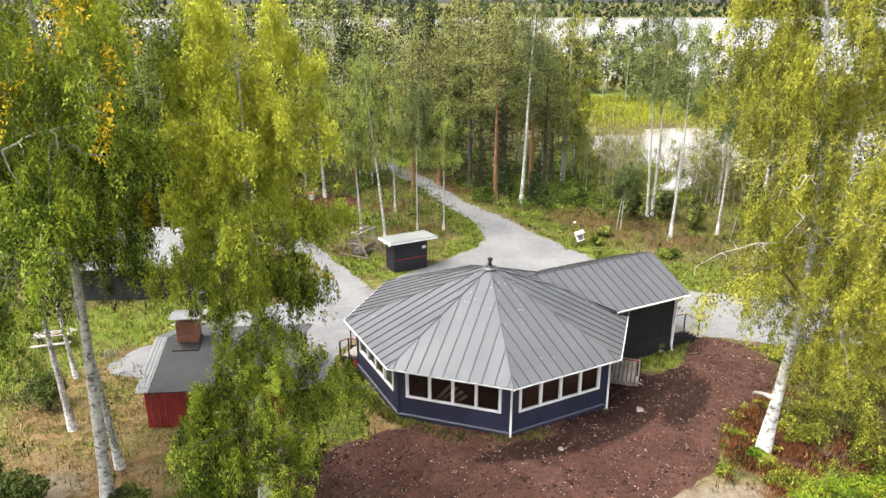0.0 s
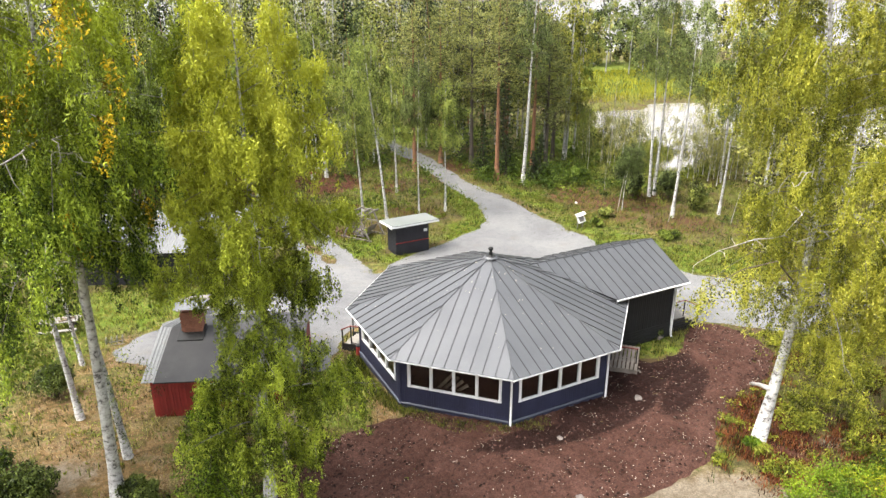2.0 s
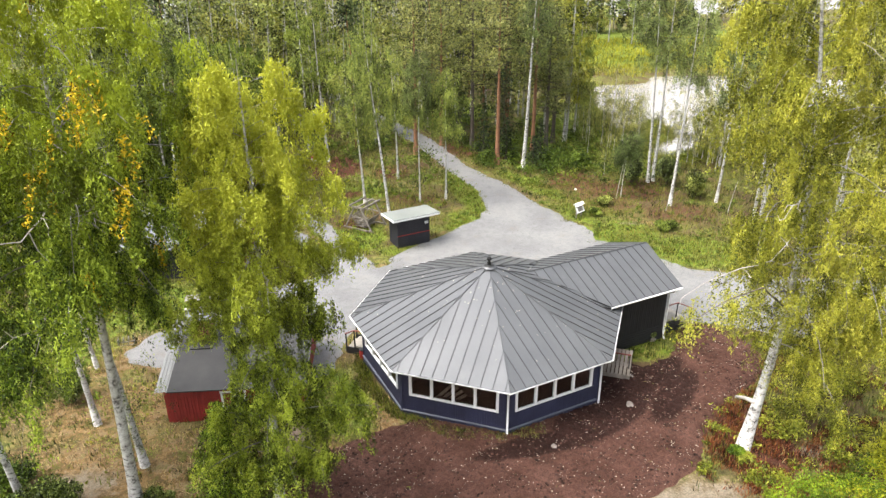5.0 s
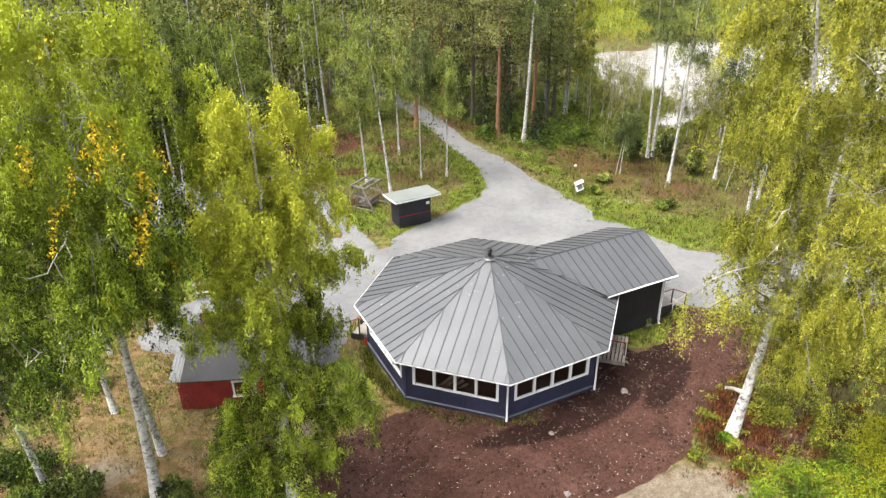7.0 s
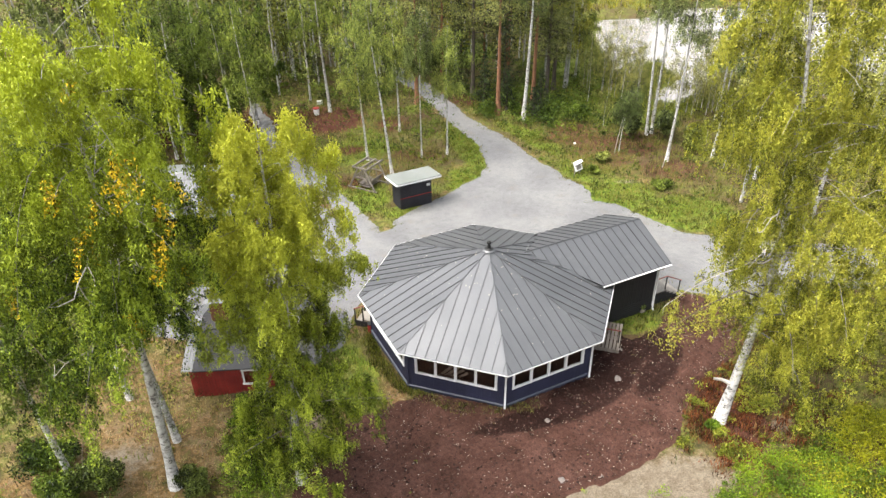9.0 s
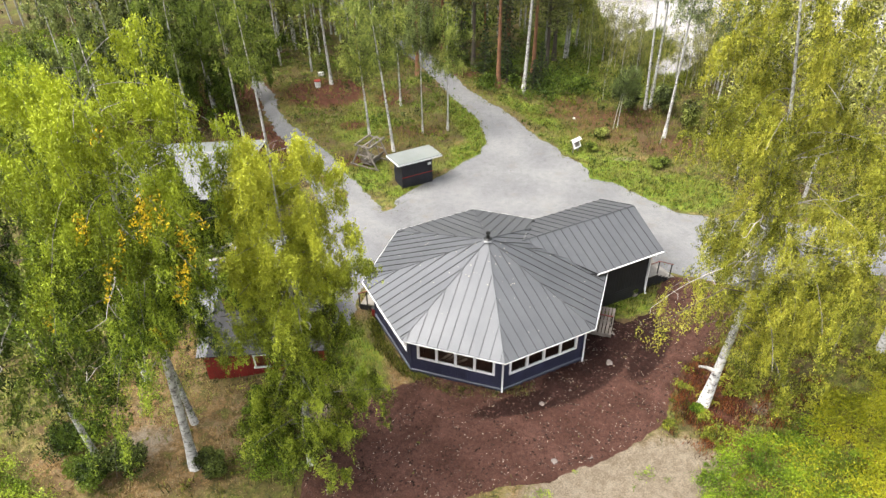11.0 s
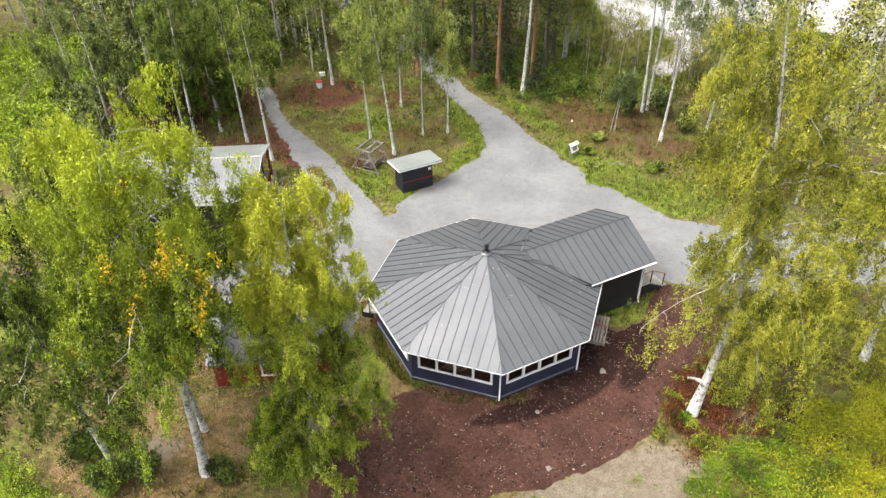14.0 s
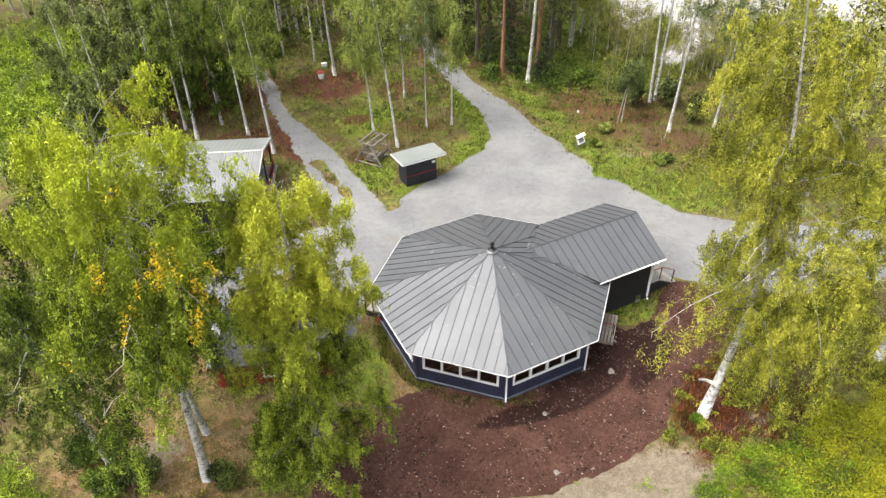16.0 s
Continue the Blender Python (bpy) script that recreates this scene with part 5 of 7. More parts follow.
# ---------------------------------------------------------------- sign, bucket, boxes, pallet, stones
sign = thing("notice_board", "small white notice board with a pitched top by the road", "sign", m=pose(11.0, 22.6, at_ground(11, 22.6), 0, 0, 38))
for x in (-0.36, 0.36):
    g = Geo()
    g.box((x, 0.05, 0.5), (0.07, 0.07, 1.05))
    part("post", g, M_GREY_WOOD, sign)
MB = pose(0, 0, 0.85, -28, 0, 0)
g = Geo()
g.box((0, 0, 0), (0.95, 0.05, 0.72), MB)
board = part("board", g, M_WHITE, sign, "white board with faded panel")
g = Geo()
g.box((0.02, -0.032, -0.05), (0.62, 0.012, 0.42), MB)
part("panel", g, M_GREY_WOOD, board, "grey faded panel")
g = Geo()
g.prism([(-0.56, -0.10, 1.16), (-0.56, 0.16, 1.34), (-0.56, 0.36, 1.18), (-0.56, 0.16, 1.29)], (1.12, 0, 0))
part("roof", g, M_WHITE, sign)

bucket = thing("bucket", "white plastic bucket with a red rim on bare earth", "bucket", m=Matrix.Translation((-13.1, 40.2, at_ground(-13.1, 40.2))))
g = Geo()
g.tube([(0, 0, 0), (0, 0, 0.3), (0, 0, 0.7), (0, 0, 0.74)], [0.28, 0.32, 0.34, 0.30], 16)
part("body", g, M_PLASTIC, bucket, smooth=True)
g = Geo()
g.tube([(0, 0, 0.69), (0, 0, 0.75), (0, 0, 0.77)], [0.36, 0.36, 0.3], 16)
part("lid", g, M_RED, bucket)
crate = thing("crate", "white plastic crate lying by a birch", "crate", m=pose(-13.0, 43.4, at_ground(-13, 43.4), 0, 0, 10))
g = Geo()
g.box((0, 0, 0.03), (0.62, 0.42, 0.05))
for c, s in (((0, -0.2, 0.18), (0.62, 0.03, 0.32)), ((0, 0.2, 0.18), (0.62, 0.03, 0.32)), ((-0.3, 0, 0.18), (0.03, 0.37, 0.32)), ((0.3, 0, 0.18), (0.03, 0.37, 0.32))):
    g.box(c, s)
part("body", g, M_PLASTIC, crate)
g = Geo()
g.box((0, 0, 0.36), (0.66, 0.46, 0.04))
part("lid", g, M_PLASTIC, crate)

pallet = thing("pallet", "worn tan wooden panel leaning against the slope", "pallet", m=pose(-8.9, -7.2, at_ground(-8.9, -7.2), -38, 0, 62))
for i in range(5):
    g = Geo()
    g.box((-0.8 + 0.4 * i, 0, 0.62), (0.34, 0.03, 1.25))
    part("board", g, M_TAN_WOOD, pallet)
for z in (0.2, 1.05):
    g = Geo()
    g.box((0, 0.04, z), (2.0, 0.05, 0.1))
    part("batten", g, M_TAN_WOOD, pallet)

bin_thing = thing("litter_bin", "small black round litter bin on the gravel", "bin", m=Matrix.Translation((-17.4, 12.3, at_ground(-17.4, 12.3))))
g = Geo()
g.tube([(0, 0, -0.02), (0, 0, 0.4), (0, 0, 0.85)], [0.24, 0.27, 0.3], 14)
part("body", g, M_BLACK, bin_thing, smooth=True)
g = Geo()
g.tube([(0, 0, 0.85), (0, 0, 0.9), (0, 0, 1.0)], [0.33, 0.33, 0.12], 14)
part("lid", g, M_IRON, bin_thing)

rack = thing("bicycle_rack", "low grey metal rack at the gravel's edge", "rack", m=pose(-20.6, 4.6, at_ground(-20.6, 4.6), 0, 0, 15))
for y in (-0.2, 0.2):
    g = Geo()
    g.tube([(-0.5, y, 0.03), (0.5, y, 0.03)], 0.025, 6)
    part("foot_rail", g, M_GREYROOF, rack)
for i in range(4):
    g = Geo()
    x = -0.42 + 0.28 * i
    g.tube([(x, -0.2, 0.03), (x, -0.17, 0.4), (x, 0.17, 0.4), (x, 0.2, 0.03)], 0.018, 6)
    part("hoop", g, M_GREYROOF, rack)

marker = thing("marker_stone", "small white painted stone in the verge", "stone", m=Matrix.Translation((12.5, 29.7, at_ground(12.5, 29.7))))
bm = bmesh.new()
bmesh.ops.create_icosphere(bm, subdivisions=2, radius=0.13)
for v in bm.verts:
    v.co *= 1 + 0.25 * noise.noise(v.co * 6)
me = bpy.data.meshes.new("stone_body")
bm.to_mesh(me)
bm.free()
me.materials.append(M_PLASTIC)
ob = new("stone_body", me)
ob.parent = marker
ob.location = (0, 0, 0.06)

# thin bare poles standing at the wood's edge
for i, (x, y, hgt, dx) in enumerate([(15.6, 27.0, 3.9, 0.5), (19.0, 23.6, 1.3, 0.25), (24.0, 22.4, 3.0, 0.5)]):
    stake = thing("dead_sapling", "thin bare bleached dead sapling at the wood's edge", "dead tree", "dead saplings", Matrix.Translation((x, y, at_ground(x, y) - 0.05)))
    g = Geo()
    g.tube([(0, 0, 0), (dx * 0.4, 0, hgt * 0.5), (dx, 0.1, hgt)], [0.035, 0.03, 0.015], 6)
    part("stem", g, M_DEADWOOD, stake)

hut = thing("far_hut", "small dark hut with pale sheet roof deep in the wood", "hut", m=pose(-16.5, 75, at_ground(-16.5, 75), 0, 0, 12))
g = Geo()
g.box((0, 0, 1.1), (4.4, 3.0, 2.3))
part("wall", g, M_BLACK, hut, "dark boarded walls")
for sgn in (-1, 1):
    g = Geo()
    g.prism([(-2.5, sgn * 1.9, 2.1), (-2.5, 0, 3.1), (-2.5, 0, 3.18), (-2.5, sgn * 1.9, 2.18)], (5.0, 0, 0))
    part("roof", g, M_GREYROOF, hut, "pale sheet roof slope")


def stone(x, y, r, label, seed):
    bm = bmesh.new()
    bmesh.ops.create_icosphere(bm, subdivisions=3, radius=r)
    for v in bm.verts:
        k = noise.noise(v.co * (1.3 / r) + Vector((seed, 0, 0))) * 0.35 + noise.noise(v.co * (4 / r)) * 0.08
        v.co *= 1 + k
        v.co.z *= 0.7
    me = bpy.data.meshes.new("stone")
    bm.to_mesh(me)
    bm.free()
    me.materials.append(M_STONE)
    ob = new("stone", me)
    ob.location = (x, y, at_ground(x, y) + r * 0.25)
    return tagged(ob, label, "stone", "stones on the soil bed")


for i, (x, y, r) in enumerate([(6.17, -5.02, 0.21), (1.86, -11.1, 0.17), (1.95, -7.57, 0.15), (0.4, -10.95, 0.1), (3.66, -11.04, 0.1), (3.63, -6.83, 0.1), (9.4, 1.0, 0.3), (-5.2, -9.0, 0.1), (7.0, -2.7, 0.12)]):
    stone(x, y, r, "pale rounded stone half sunk in the brown soil", i * 3.1)


def scatter(name, label, category, n, pick, size, material, seed, shape=(1, 1, 0.7)):
    """Many small lumps on the ground in one mesh."""
    rs = np.random.RandomState(seed)
    g = Geo()
    oct_v = np.array([(1, 0, 0), (0, 1, 0), (-1, 0, 0), (0, -1, 0), (0, 0, 1), (0, 0, -1)], dtype=float)
    oct_f = np.array([(0, 1, 4), (1, 2, 4), (2, 3, 4), (3, 0, 4), (1, 0, 5), (2, 1, 5), (3, 2, 5), (0, 3, 5)])
    x, y = pick(rs, n)
    z = height(x, y)
    for a, b, c in zip(x, y, z):
        s = size[0] + (size[1] - size[0]) * rs.rand() ** 2
        v = oct_v * s * np.array(shape) * rs.uniform(0.6, 1.3, (6, 3)) @ np.array(Matrix.Rotation(rs.uniform(0, 6.28), 3, 'Z'))
        g.add(v + (a, b, c + s * 0.25 + 0.07), oct_f)
    ob = part(name, g, material)
    return tagged(ob, label, category, kind="stuff")


def on_bed(rs, n):
    x, y = rs.uniform(-11, 15, n * 4), rs.uniform(-14, 3, n * 4)
    k = bed_field(x, y) < -0.15
    return x[k][:n], y[k][:n]


scatter("pebbles", "small white pebbles strewn over the brown soil", "pebbles", 5200, on_bed, (0.010, 0.030), M_PEBBLE, 4)
scatter("clods", "dark crumbled clods of earth", "clods", 8500, on_bed, (0.02, 0.085), M_CLOD, 7)


def on_gravel(rs, n):
    x, y = rs.uniform(-16, 20, n * 12), rs.uniform(3, 46, n * 12)
    d = gravel_field(x, y)
    k = (d < -0.05) & (rs.uniform(0, 1, len(x)) < np.exp(d / 0.28) * 0.9 + 0.006) & (np.hypot(x, y) > 7.4)
    return x[k][:n], y[k][:n]


scatter("debris", "dark twigs, leaves and clods strewn along the gravel's edges", "debris", 1500, on_gravel, (0.015, 0.06), M_CLOD, 12, (1, 1, 0.3))

# ---------------------------------------------------------------- plants


def unit(v):
    return v / (np.linalg.norm(v, axis=-1, keepdims=True) + 1e-9)


def leaves(g, c, size, rs, down=0.5, slim=0.55, tone=None):
    """One small pointed leaf about each of the points c; tone: how pale each one is, 0 to 1."""
    n = len(c)
    g.t.append(np.repeat(np.random.RandomState(n).uniform(0, 1, n) if tone is None else tone, 3))
    a = unit(rs.normal(0, 1, (n, 3)) + np.array([0, 0, -down]))
    b = unit(np.cross(a, rs.normal(0, 1, (n, 3))))
    s = (size * rs.uniform(0.7, 1.35, n))[:, None]
    v = np.stack([c + a * s * 1.1, c - a * s * 0.9 + b * s * slim, c - a * s * 0.9 - b * s * slim], 1).reshape(-1, 3)
    g.add(v, np.arange(3 * n).reshape(-1, 3))


def stem(h, r, lean, rs, n=12, wob=0.12, bow=False):
    t = np.linspace(0, 1, n)
    u = 1 - (1 - t) ** 2 if bow else t
    wx, wy = rs.uniform(0, 6.28, 2)
    p = np.stack([lean[0] * (np.sin(np.pi * t) if bow else t) + wob * np.sin(t * 5 + wx) * t, lean[1] * u + wob * np.sin(t * 4 + wy) * t, h * t], -1)
    p[:, :2] -= p[0, :2]
    rad = r * (1 - 0.93 * t ** 0.9)
    rad[0] *= 1.35
    return p, rad


def along(p, t):
    """A point of a path at the fraction t of its height."""
    k = np.clip(t, 0, 1) * (len(p) - 1)
    i = np.minimum(k.astype(int), len(p) - 2)
    f = (k - i)[..., None]
    return p[i] * (1 - f) + p[i + 1] * f


def birch_meshes(seed, h, crown0, rad, r, n_limb, n_strand, per, leaf, lean=(0, 0), hang=1.0, fill=1.0, top=0.5, gold=0, stray=0.3, branchlets=7, gold_at=(), low=0.55, bow=False, tight=1.0, side=(0, 0), low_side=0.0, knots=3, thin=()):
    """Stem, limbs and hanging foliage of a birch; returns shapes."""
    rs = np.random.RandomState(seed)
    p, rad_t = stem(h, r, lean, rs, bow=bow)
    stem_g, limb_g, leaf_g, gold_g = Geo(), Geo(), Geo(), Geo()
    stem_g.tube(p, rad_t, 10)
    az = np.arange(n_limb) * 2.399 + rs.uniform(-0.5, 0.5, n_limb)
    t = crown0 / h + (0.985 - crown0 / h) * (np.arange(n_limb) + rs.uniform(0, 1, n_limb)) / n_limb
    u = (t - crown0 / h) / (1 - crown0 / h)
    length = rad * np.minimum(max(1, low), low + 2.2 * u * (1 if low < 1 else 0)) * (1 - u ** 1.6) ** top * rs.uniform(0.65, 1.15, n_limb) + 0.25
    start = along(p, t)
    out = np.stack([np.cos(az), np.sin(az), np.zeros(n_limb)], -1)
    length = length * (1 + out[:, 0] * (side[0] + low_side * np.clip(1 - 1.7 * u, 0, 1)) + out[:, 1] * side[1])
    for z0, z1, dx, dy, left in thin:
        # limbs on one side that were shaded out or broken short
        short = (start[:, 2] > z0) & (start[:, 2] < z1) & (out[:, 0] * dx + out[:, 1] * dy > 0.1)
        length[short] *= left
    rise = rs.uniform(0.45, 1.0, n_limb) * (0.6 + 0.5 * u) * (1 - 0.65 * np.clip(4 * (u - 0.75), 0, 1))
    drop = rs.uniform(0.4, 0.9, n_limb) * hang
    bend = rs.normal(0, 0.18, (n_limb, 3))

    def limb(i, s):
        s = np.asarray(s)
        L = length[i][:, None]
        q = start[i] + out[i] * L * s[:, None] + bend[i] * L * (s ** 2)[:, None]
        q[:, 2] += length[i] * (rise[i] * s - drop[i] * 0.75 * s ** 2.2)
        return q
    for i in range(n_limb):
        s = np.linspace(0, 1, 7)
        q = limb(np.full(7, i), s)
        limb_g.tube(q, np.linspace(min(0.042, max(0.010, r * 0.2 * (1 - 0.9 * u[i]))), 0.008, 7), 3, False)
    # drooping branchlets carry the hanging strands
    n_b = n_limb * branchlets
    ib = rs.choice(n_limb, n_b, p=length ** 1.3 / (length ** 1.3).sum())
    sb = rs.uniform(0.1, 1.0, n_b) ** 0.7
    qb = limb(ib, sb)
    db = unit(out[ib] * 0.55 + rs.normal(0, 0.75, (n_b, 3)) * np.array([1, 1, 0.35]) + np.array([0, 0, 0.25]))
    lb = (0.22 + 0.38 * rs.rand(n_b)) * tight * length[ib] * (1.15 - 0.55 * sb) + 0.15
    m = int(n_limb * n_strand)
    jb = rs.choice(n_b, m, p=lb / lb.sum())
    i, s = ib[jb], sb[jb]
    w = rs.uniform(0.15, 1.0, m) ** 0.75
    q = qb[jb] + db[jb] * (lb[jb] * w)[:, None] + rs.normal(0, stray * 0.3, (m, 3))
    q[:, 2] += np.abs(rs.normal(0, 0.16, m)) - 0.55 * lb[jb] * w ** 2 * hang
    sl = rs.uniform(0.25, 1.35, m) * hang * np.minimum(1, 0.4 + length[i] / rad)
    drift = rs.normal(0, 0.16, (m, 3))
    drift[:, 2] = -1
    cnt = rs.poisson(per * fill, m)
    rep = np.repeat(np.arange(m), cnt)
    # leaves sit in small bunches along each hanging twig
    v = rs.uniform(0, 1, (m, knots))[rep, rs.randint(0, knots, len(rep))]
    c = q[rep] + drift[rep] * (sl[rep] * v)[:, None] + rs.normal(0, 1, (len(rep), 3)) * np.array([1, 1, 1.7]) * (0.03 + 0.025 * leaf / 0.05)
    tone = 0.5 * rs.uniform(0, 1, n_b)[jb] + 0.5 * rs.uniform(0, 1, m)
    leaves(leaf_g, c, leaf, rs, 1.6, 0.42, tone[rep])
    if gold or len(gold_at):
        # a few strands have turned yellow, in dense tassels
        for place in [q[j] for j in rs.choice(np.where(s > 0.75)[0], gold, replace=False)] + [np.array(p) for p in gold_at]:
            for k in range(rs.randint(1, 4)):
                q0 = place + rs.normal(0, 0.2, 3)
                ln = rs.uniform(0.5, 1.5)
                sway = rs.normal(0, 0.2, 2)
                nn = int(70 * ln)
                vv = rs.uniform(0, 1, nn)
                cc = q0 + np.stack([sway[0] * vv + 0.06 * np.sin(5 * vv), sway[1] * vv, -ln * vv], -1) + rs.normal(0, 0.065, (nn, 3))
                leaves(gold_g, cc, leaf * 0.95, rs, 0.9)
    for j in rs.choice(m, min(m, int(m * 0.035)), replace=False):
        e = q[j] + drift[j] * sl[j]
        limb_g.tube([q[j], (q[j] + e) / 2 + rs.normal(0, 0.05, 3), e], [0.008, 0.006, 0.004], 3, False)
    return stem_g, limb_g, leaf_g, gold_g, p


def birch(x, y, label, mats=(None, None), dead=0, group="", dead_to=(), **kw):
    t = thing("birch_tree", label, "tree", group, Matrix.Translation((x, y, at_ground(x, y) - 0.05)))
    a, b, c, gold, p = birch_meshes(**kw)
    part("trunk", a, M_BIRCH, t, "white bark with black flecks", True)
    tagged(part("limb", b, mats[1] or M_TWIG, t), kind="stuff")
    part("crown", c, mats[0] or M_LEAF, t)
    if gold.n:
        part("yellow_foliage", gold, M_LEAF_GOLD, t, "golden yellow hanging tassels")
    rs = np.random.RandomState(kw["seed"] + 77)
    for k in range(dead):
        h = kw["h"]
        s0 = along(p, np.array([rs.uniform(0.35, 0.8)]))[0]
        az = rs.uniform(3.6, 5.8)
        d = np.array([math.cos(az), math.sin(az), rs.uniform(-0.1, 0.4)])
        L = rs.uniform(0.75, 1.1) * kw["rad"]
        g = Geo()
        pts = [s0 + d * L * f + rs.normal(0, 0.12, 3) * f for f in np.linspace(0, 1, 6)]
        g.tube(pts, np.linspace(0.045, 0.01, 6), 6)
        for j in range(4):
            b0 = pts[2 + j % 4]
            e = b0 + (d * 0.4 + rs.normal(0, 0.5, 3)) * rs.uniform(0.5, 1.0)
            g.tube([b0, (b0 + e) / 2 + rs.normal(0, 0.06, 3), e], [0.018, 0.012, 0.006], 4, False)
        part("dead_branch", g, M_DEADWOOD, t, "bleached bare branch")
    for tip in dead_to:
        tip = np.array(tip, dtype=float)
        s0 = along(p, np.array([(tip[2] - 0.8) / kw["h"]]))[0]
        g = Geo()
        pts = [s0 + (tip - s0) * f + np.array([0, 0, 0.5 * math.sin(f * 3.0)]) + rs.normal(0, 0.07, 3) for f in np.linspace(0, 1, 8)]
        g.tube(pts, np.linspace(0.034, 0.008, 8), 6)
        for j in range(5):
            b0 = pts[3 + j]
            e = b0 + (unit(tip - s0) * 0.5 + rs.normal(0, 0.45, 3)) * rs.uniform(0.5, 1.0)
            g.tube([b0, (b0 + e) / 2 + rs.normal(0, 0.07, 3), e], [0.015, 0.01, 0.005], 4, False)
        part("dead_branch", g, M_DEADWOOD, t, "bleached bare branch")
    return t


def pine_meshes(seed, h, crown0, rad, r, n_limb, per, needle, lean=(0, 0)):
    rs = np.random.RandomState(seed)
    p, rad_t = stem(h, r, lean, rs, wob=0.08)
    stem_g, limb_g, leaf_g = Geo(), Geo(), Geo()
    stem_g.tube(p, rad_t, 10)
    az = np.arange(n_limb) * 2.399 + rs.uniform(-0.5, 0.5, n_limb)
    t = crown0 / h + (0.99 - crown0 / h) * (np.arange(n_limb) + rs.uniform(0, 1, n_limb)) / n_limb
    u = (t - crown0 / h) / (1 - crown0 / h)
    L = rad * (1 - u ** 2) ** 0.6 * rs.uniform(0.6, 1.15, n_limb) + 0.3
    st = along(p, t)
    for i in range(n_limb):
        d = np.array([math.cos(az[i]), math.sin(az[i]), rs.uniform(-0.1, 0.5)])
        f = np.linspace(0, 1, 5)
        q = st[i] + d * (L[i] * f)[:, None]
        q[:, 2] -= 0.25 * L[i] * f ** 2 * (1 - u[i])
        limb_g.tube(q, np.linspace(0.05 * (1 - u[i]) + 0.015, 0.01, 5), 5, False)
        nb = max(3, int(5 * L[i]))
        s = rs.uniform(0.3, 1.05, nb)
        cc = st[i] + d * (L[i] * s)[:, None] + rs.normal(0, 0.22, (nb, 3)) * L[i] * 0.6 * np.array([1, 1, 0.5])
        c = np.repeat(cc, per, 0) + rs.normal(0, 1, (nb * per, 3)) * np.array([0.3, 0.3, 0.16])
        leaves(leaf_g, c, needle, rs, -0.3, 0.28)
    for i in range(10):
        t0 = rs.uniform(0.25, max(0.3, crown0 / h))
        s0 = along(p, np.array([t0]))[0]
        a = rs.uniform(0, 6.28)
        e = s0 + np.array([math.cos(a), math.sin(a), rs.uniform(-0.3, 0.2)]) * rs.uniform(0.5, 1.6)
        limb_g.tube([s0, (s0 + e) / 2, e], [0.025, 0.015, 0.006], 4, False)
    return stem_g, limb_g, leaf_g


def spruce_meshes(seed, h, rad, r, per, needle, crown0=0.4, dense=9):
    rs = np.random.RandomState(seed)
    p, rad_t = stem(h, r, (0, 0), rs, wob=0.05)
    stem_g, limb_g, leaf_g = Geo(), Geo(), Geo()
    stem_g.tube(p, rad_t, 8)
    n = int(h * dense)
    t = crown0 / h + (1 - crown0 / h) * np.arange(n) / n
    az = np.arange(n) * 2.399 + rs.uniform(-0.4, 0.4, n)
    L = rad * (1 - t) ** 0.85 * rs.uniform(0.7, 1.15, n) + 0.12
    st = along(p, t)
    for i in range(n):
        d = np.array([math.cos(az[i]), math.sin(az[i]), 0])
        m = max(4, int(per * (L[i] / rad + 0.15)))
        f = rs.uniform(0.05, 1.0, m)
        c = st[i] + d * (L[i] * f)[:, None]
        c[:, 2] += -0.42 * L[i] * f + 0.25 * L[i] * f ** 3
        side = np.array([-d[1], d[0], 0])
        c = c + side * (rs.normal(0, 0.16, m) * L[i] * (1.1 - f * 0.7))[:, None] + rs.normal(0, 0.05, (m, 3))
        leaves(leaf_g, c, needle, rs, 0.2, 0.35)
        if i % 2 == 0:
            e = st[i] + d * L[i]
            e[2] -= 0.17 * L[i]
            limb_g.tube([st[i], e], [0.02, 0.006], 4, False)
    return stem_g, limb_g, leaf_g


def conifer(name, x, y, label, shapes, bark, needle, cat="tree"):
    t = thing(name, label, cat, "", Matrix.Translation((x, y, at_ground(x, y) - 0.05)))
    a, b, c = shapes
    part("trunk", a, bark, t, "", True)
    tagged(part("limb", b, M_DARKBARK, t), kind="stuff")
    part("crown", c, needle, t)
    return t


def shrub(name, x, y, label, r, h, n, leaf, mat, seed, cat="shrub", lumps=7, z=None):
    """A bush of several leafy lumps on thin stems."""
    rs = np.random.RandomState(seed)
    t = thing(name, label, cat, "", Matrix.Translation((x, y, at_ground(x, y) if z is None else z)))
    g, st = Geo(), Geo()
    for k in range(lumps):
        a, d = rs.uniform(0, 6.28), rs.uniform(0, 0.65) * r
        c0 = np.array([d * math.cos(a), d * math.sin(a), h * rs.uniform(0.35, 0.75)])
        rr = np.array([r, r, h * 0.55]) * rs.uniform(0.35, 0.6)
        v = unit(rs.normal(0, 1, (n // lumps, 3))) * (rs.uniform(0.25, 1, n // lumps) ** 0.5)[:, None] * rr
        c = c0 + v
        c[:, 2] = np.maximum(c[:, 2], 0.03)
        leaves(g, c, leaf, rs, -0.2, 0.5, np.clip(rs.uniform(0.2, 0.8) + rs.normal(0, 0.2, len(c)), 0, 1))
        st.tube([(0.1 * c0[0], 0.1 * c0[1], -0.05), tuple(c0 * np.array([0.6, 0.6, 0.5])), tuple(c0)], [0.03, 0.02, 0.01], 5, False)
    part("stems", st, M_TWIG, t)
    part("foliage", g, mat, t)
    return t


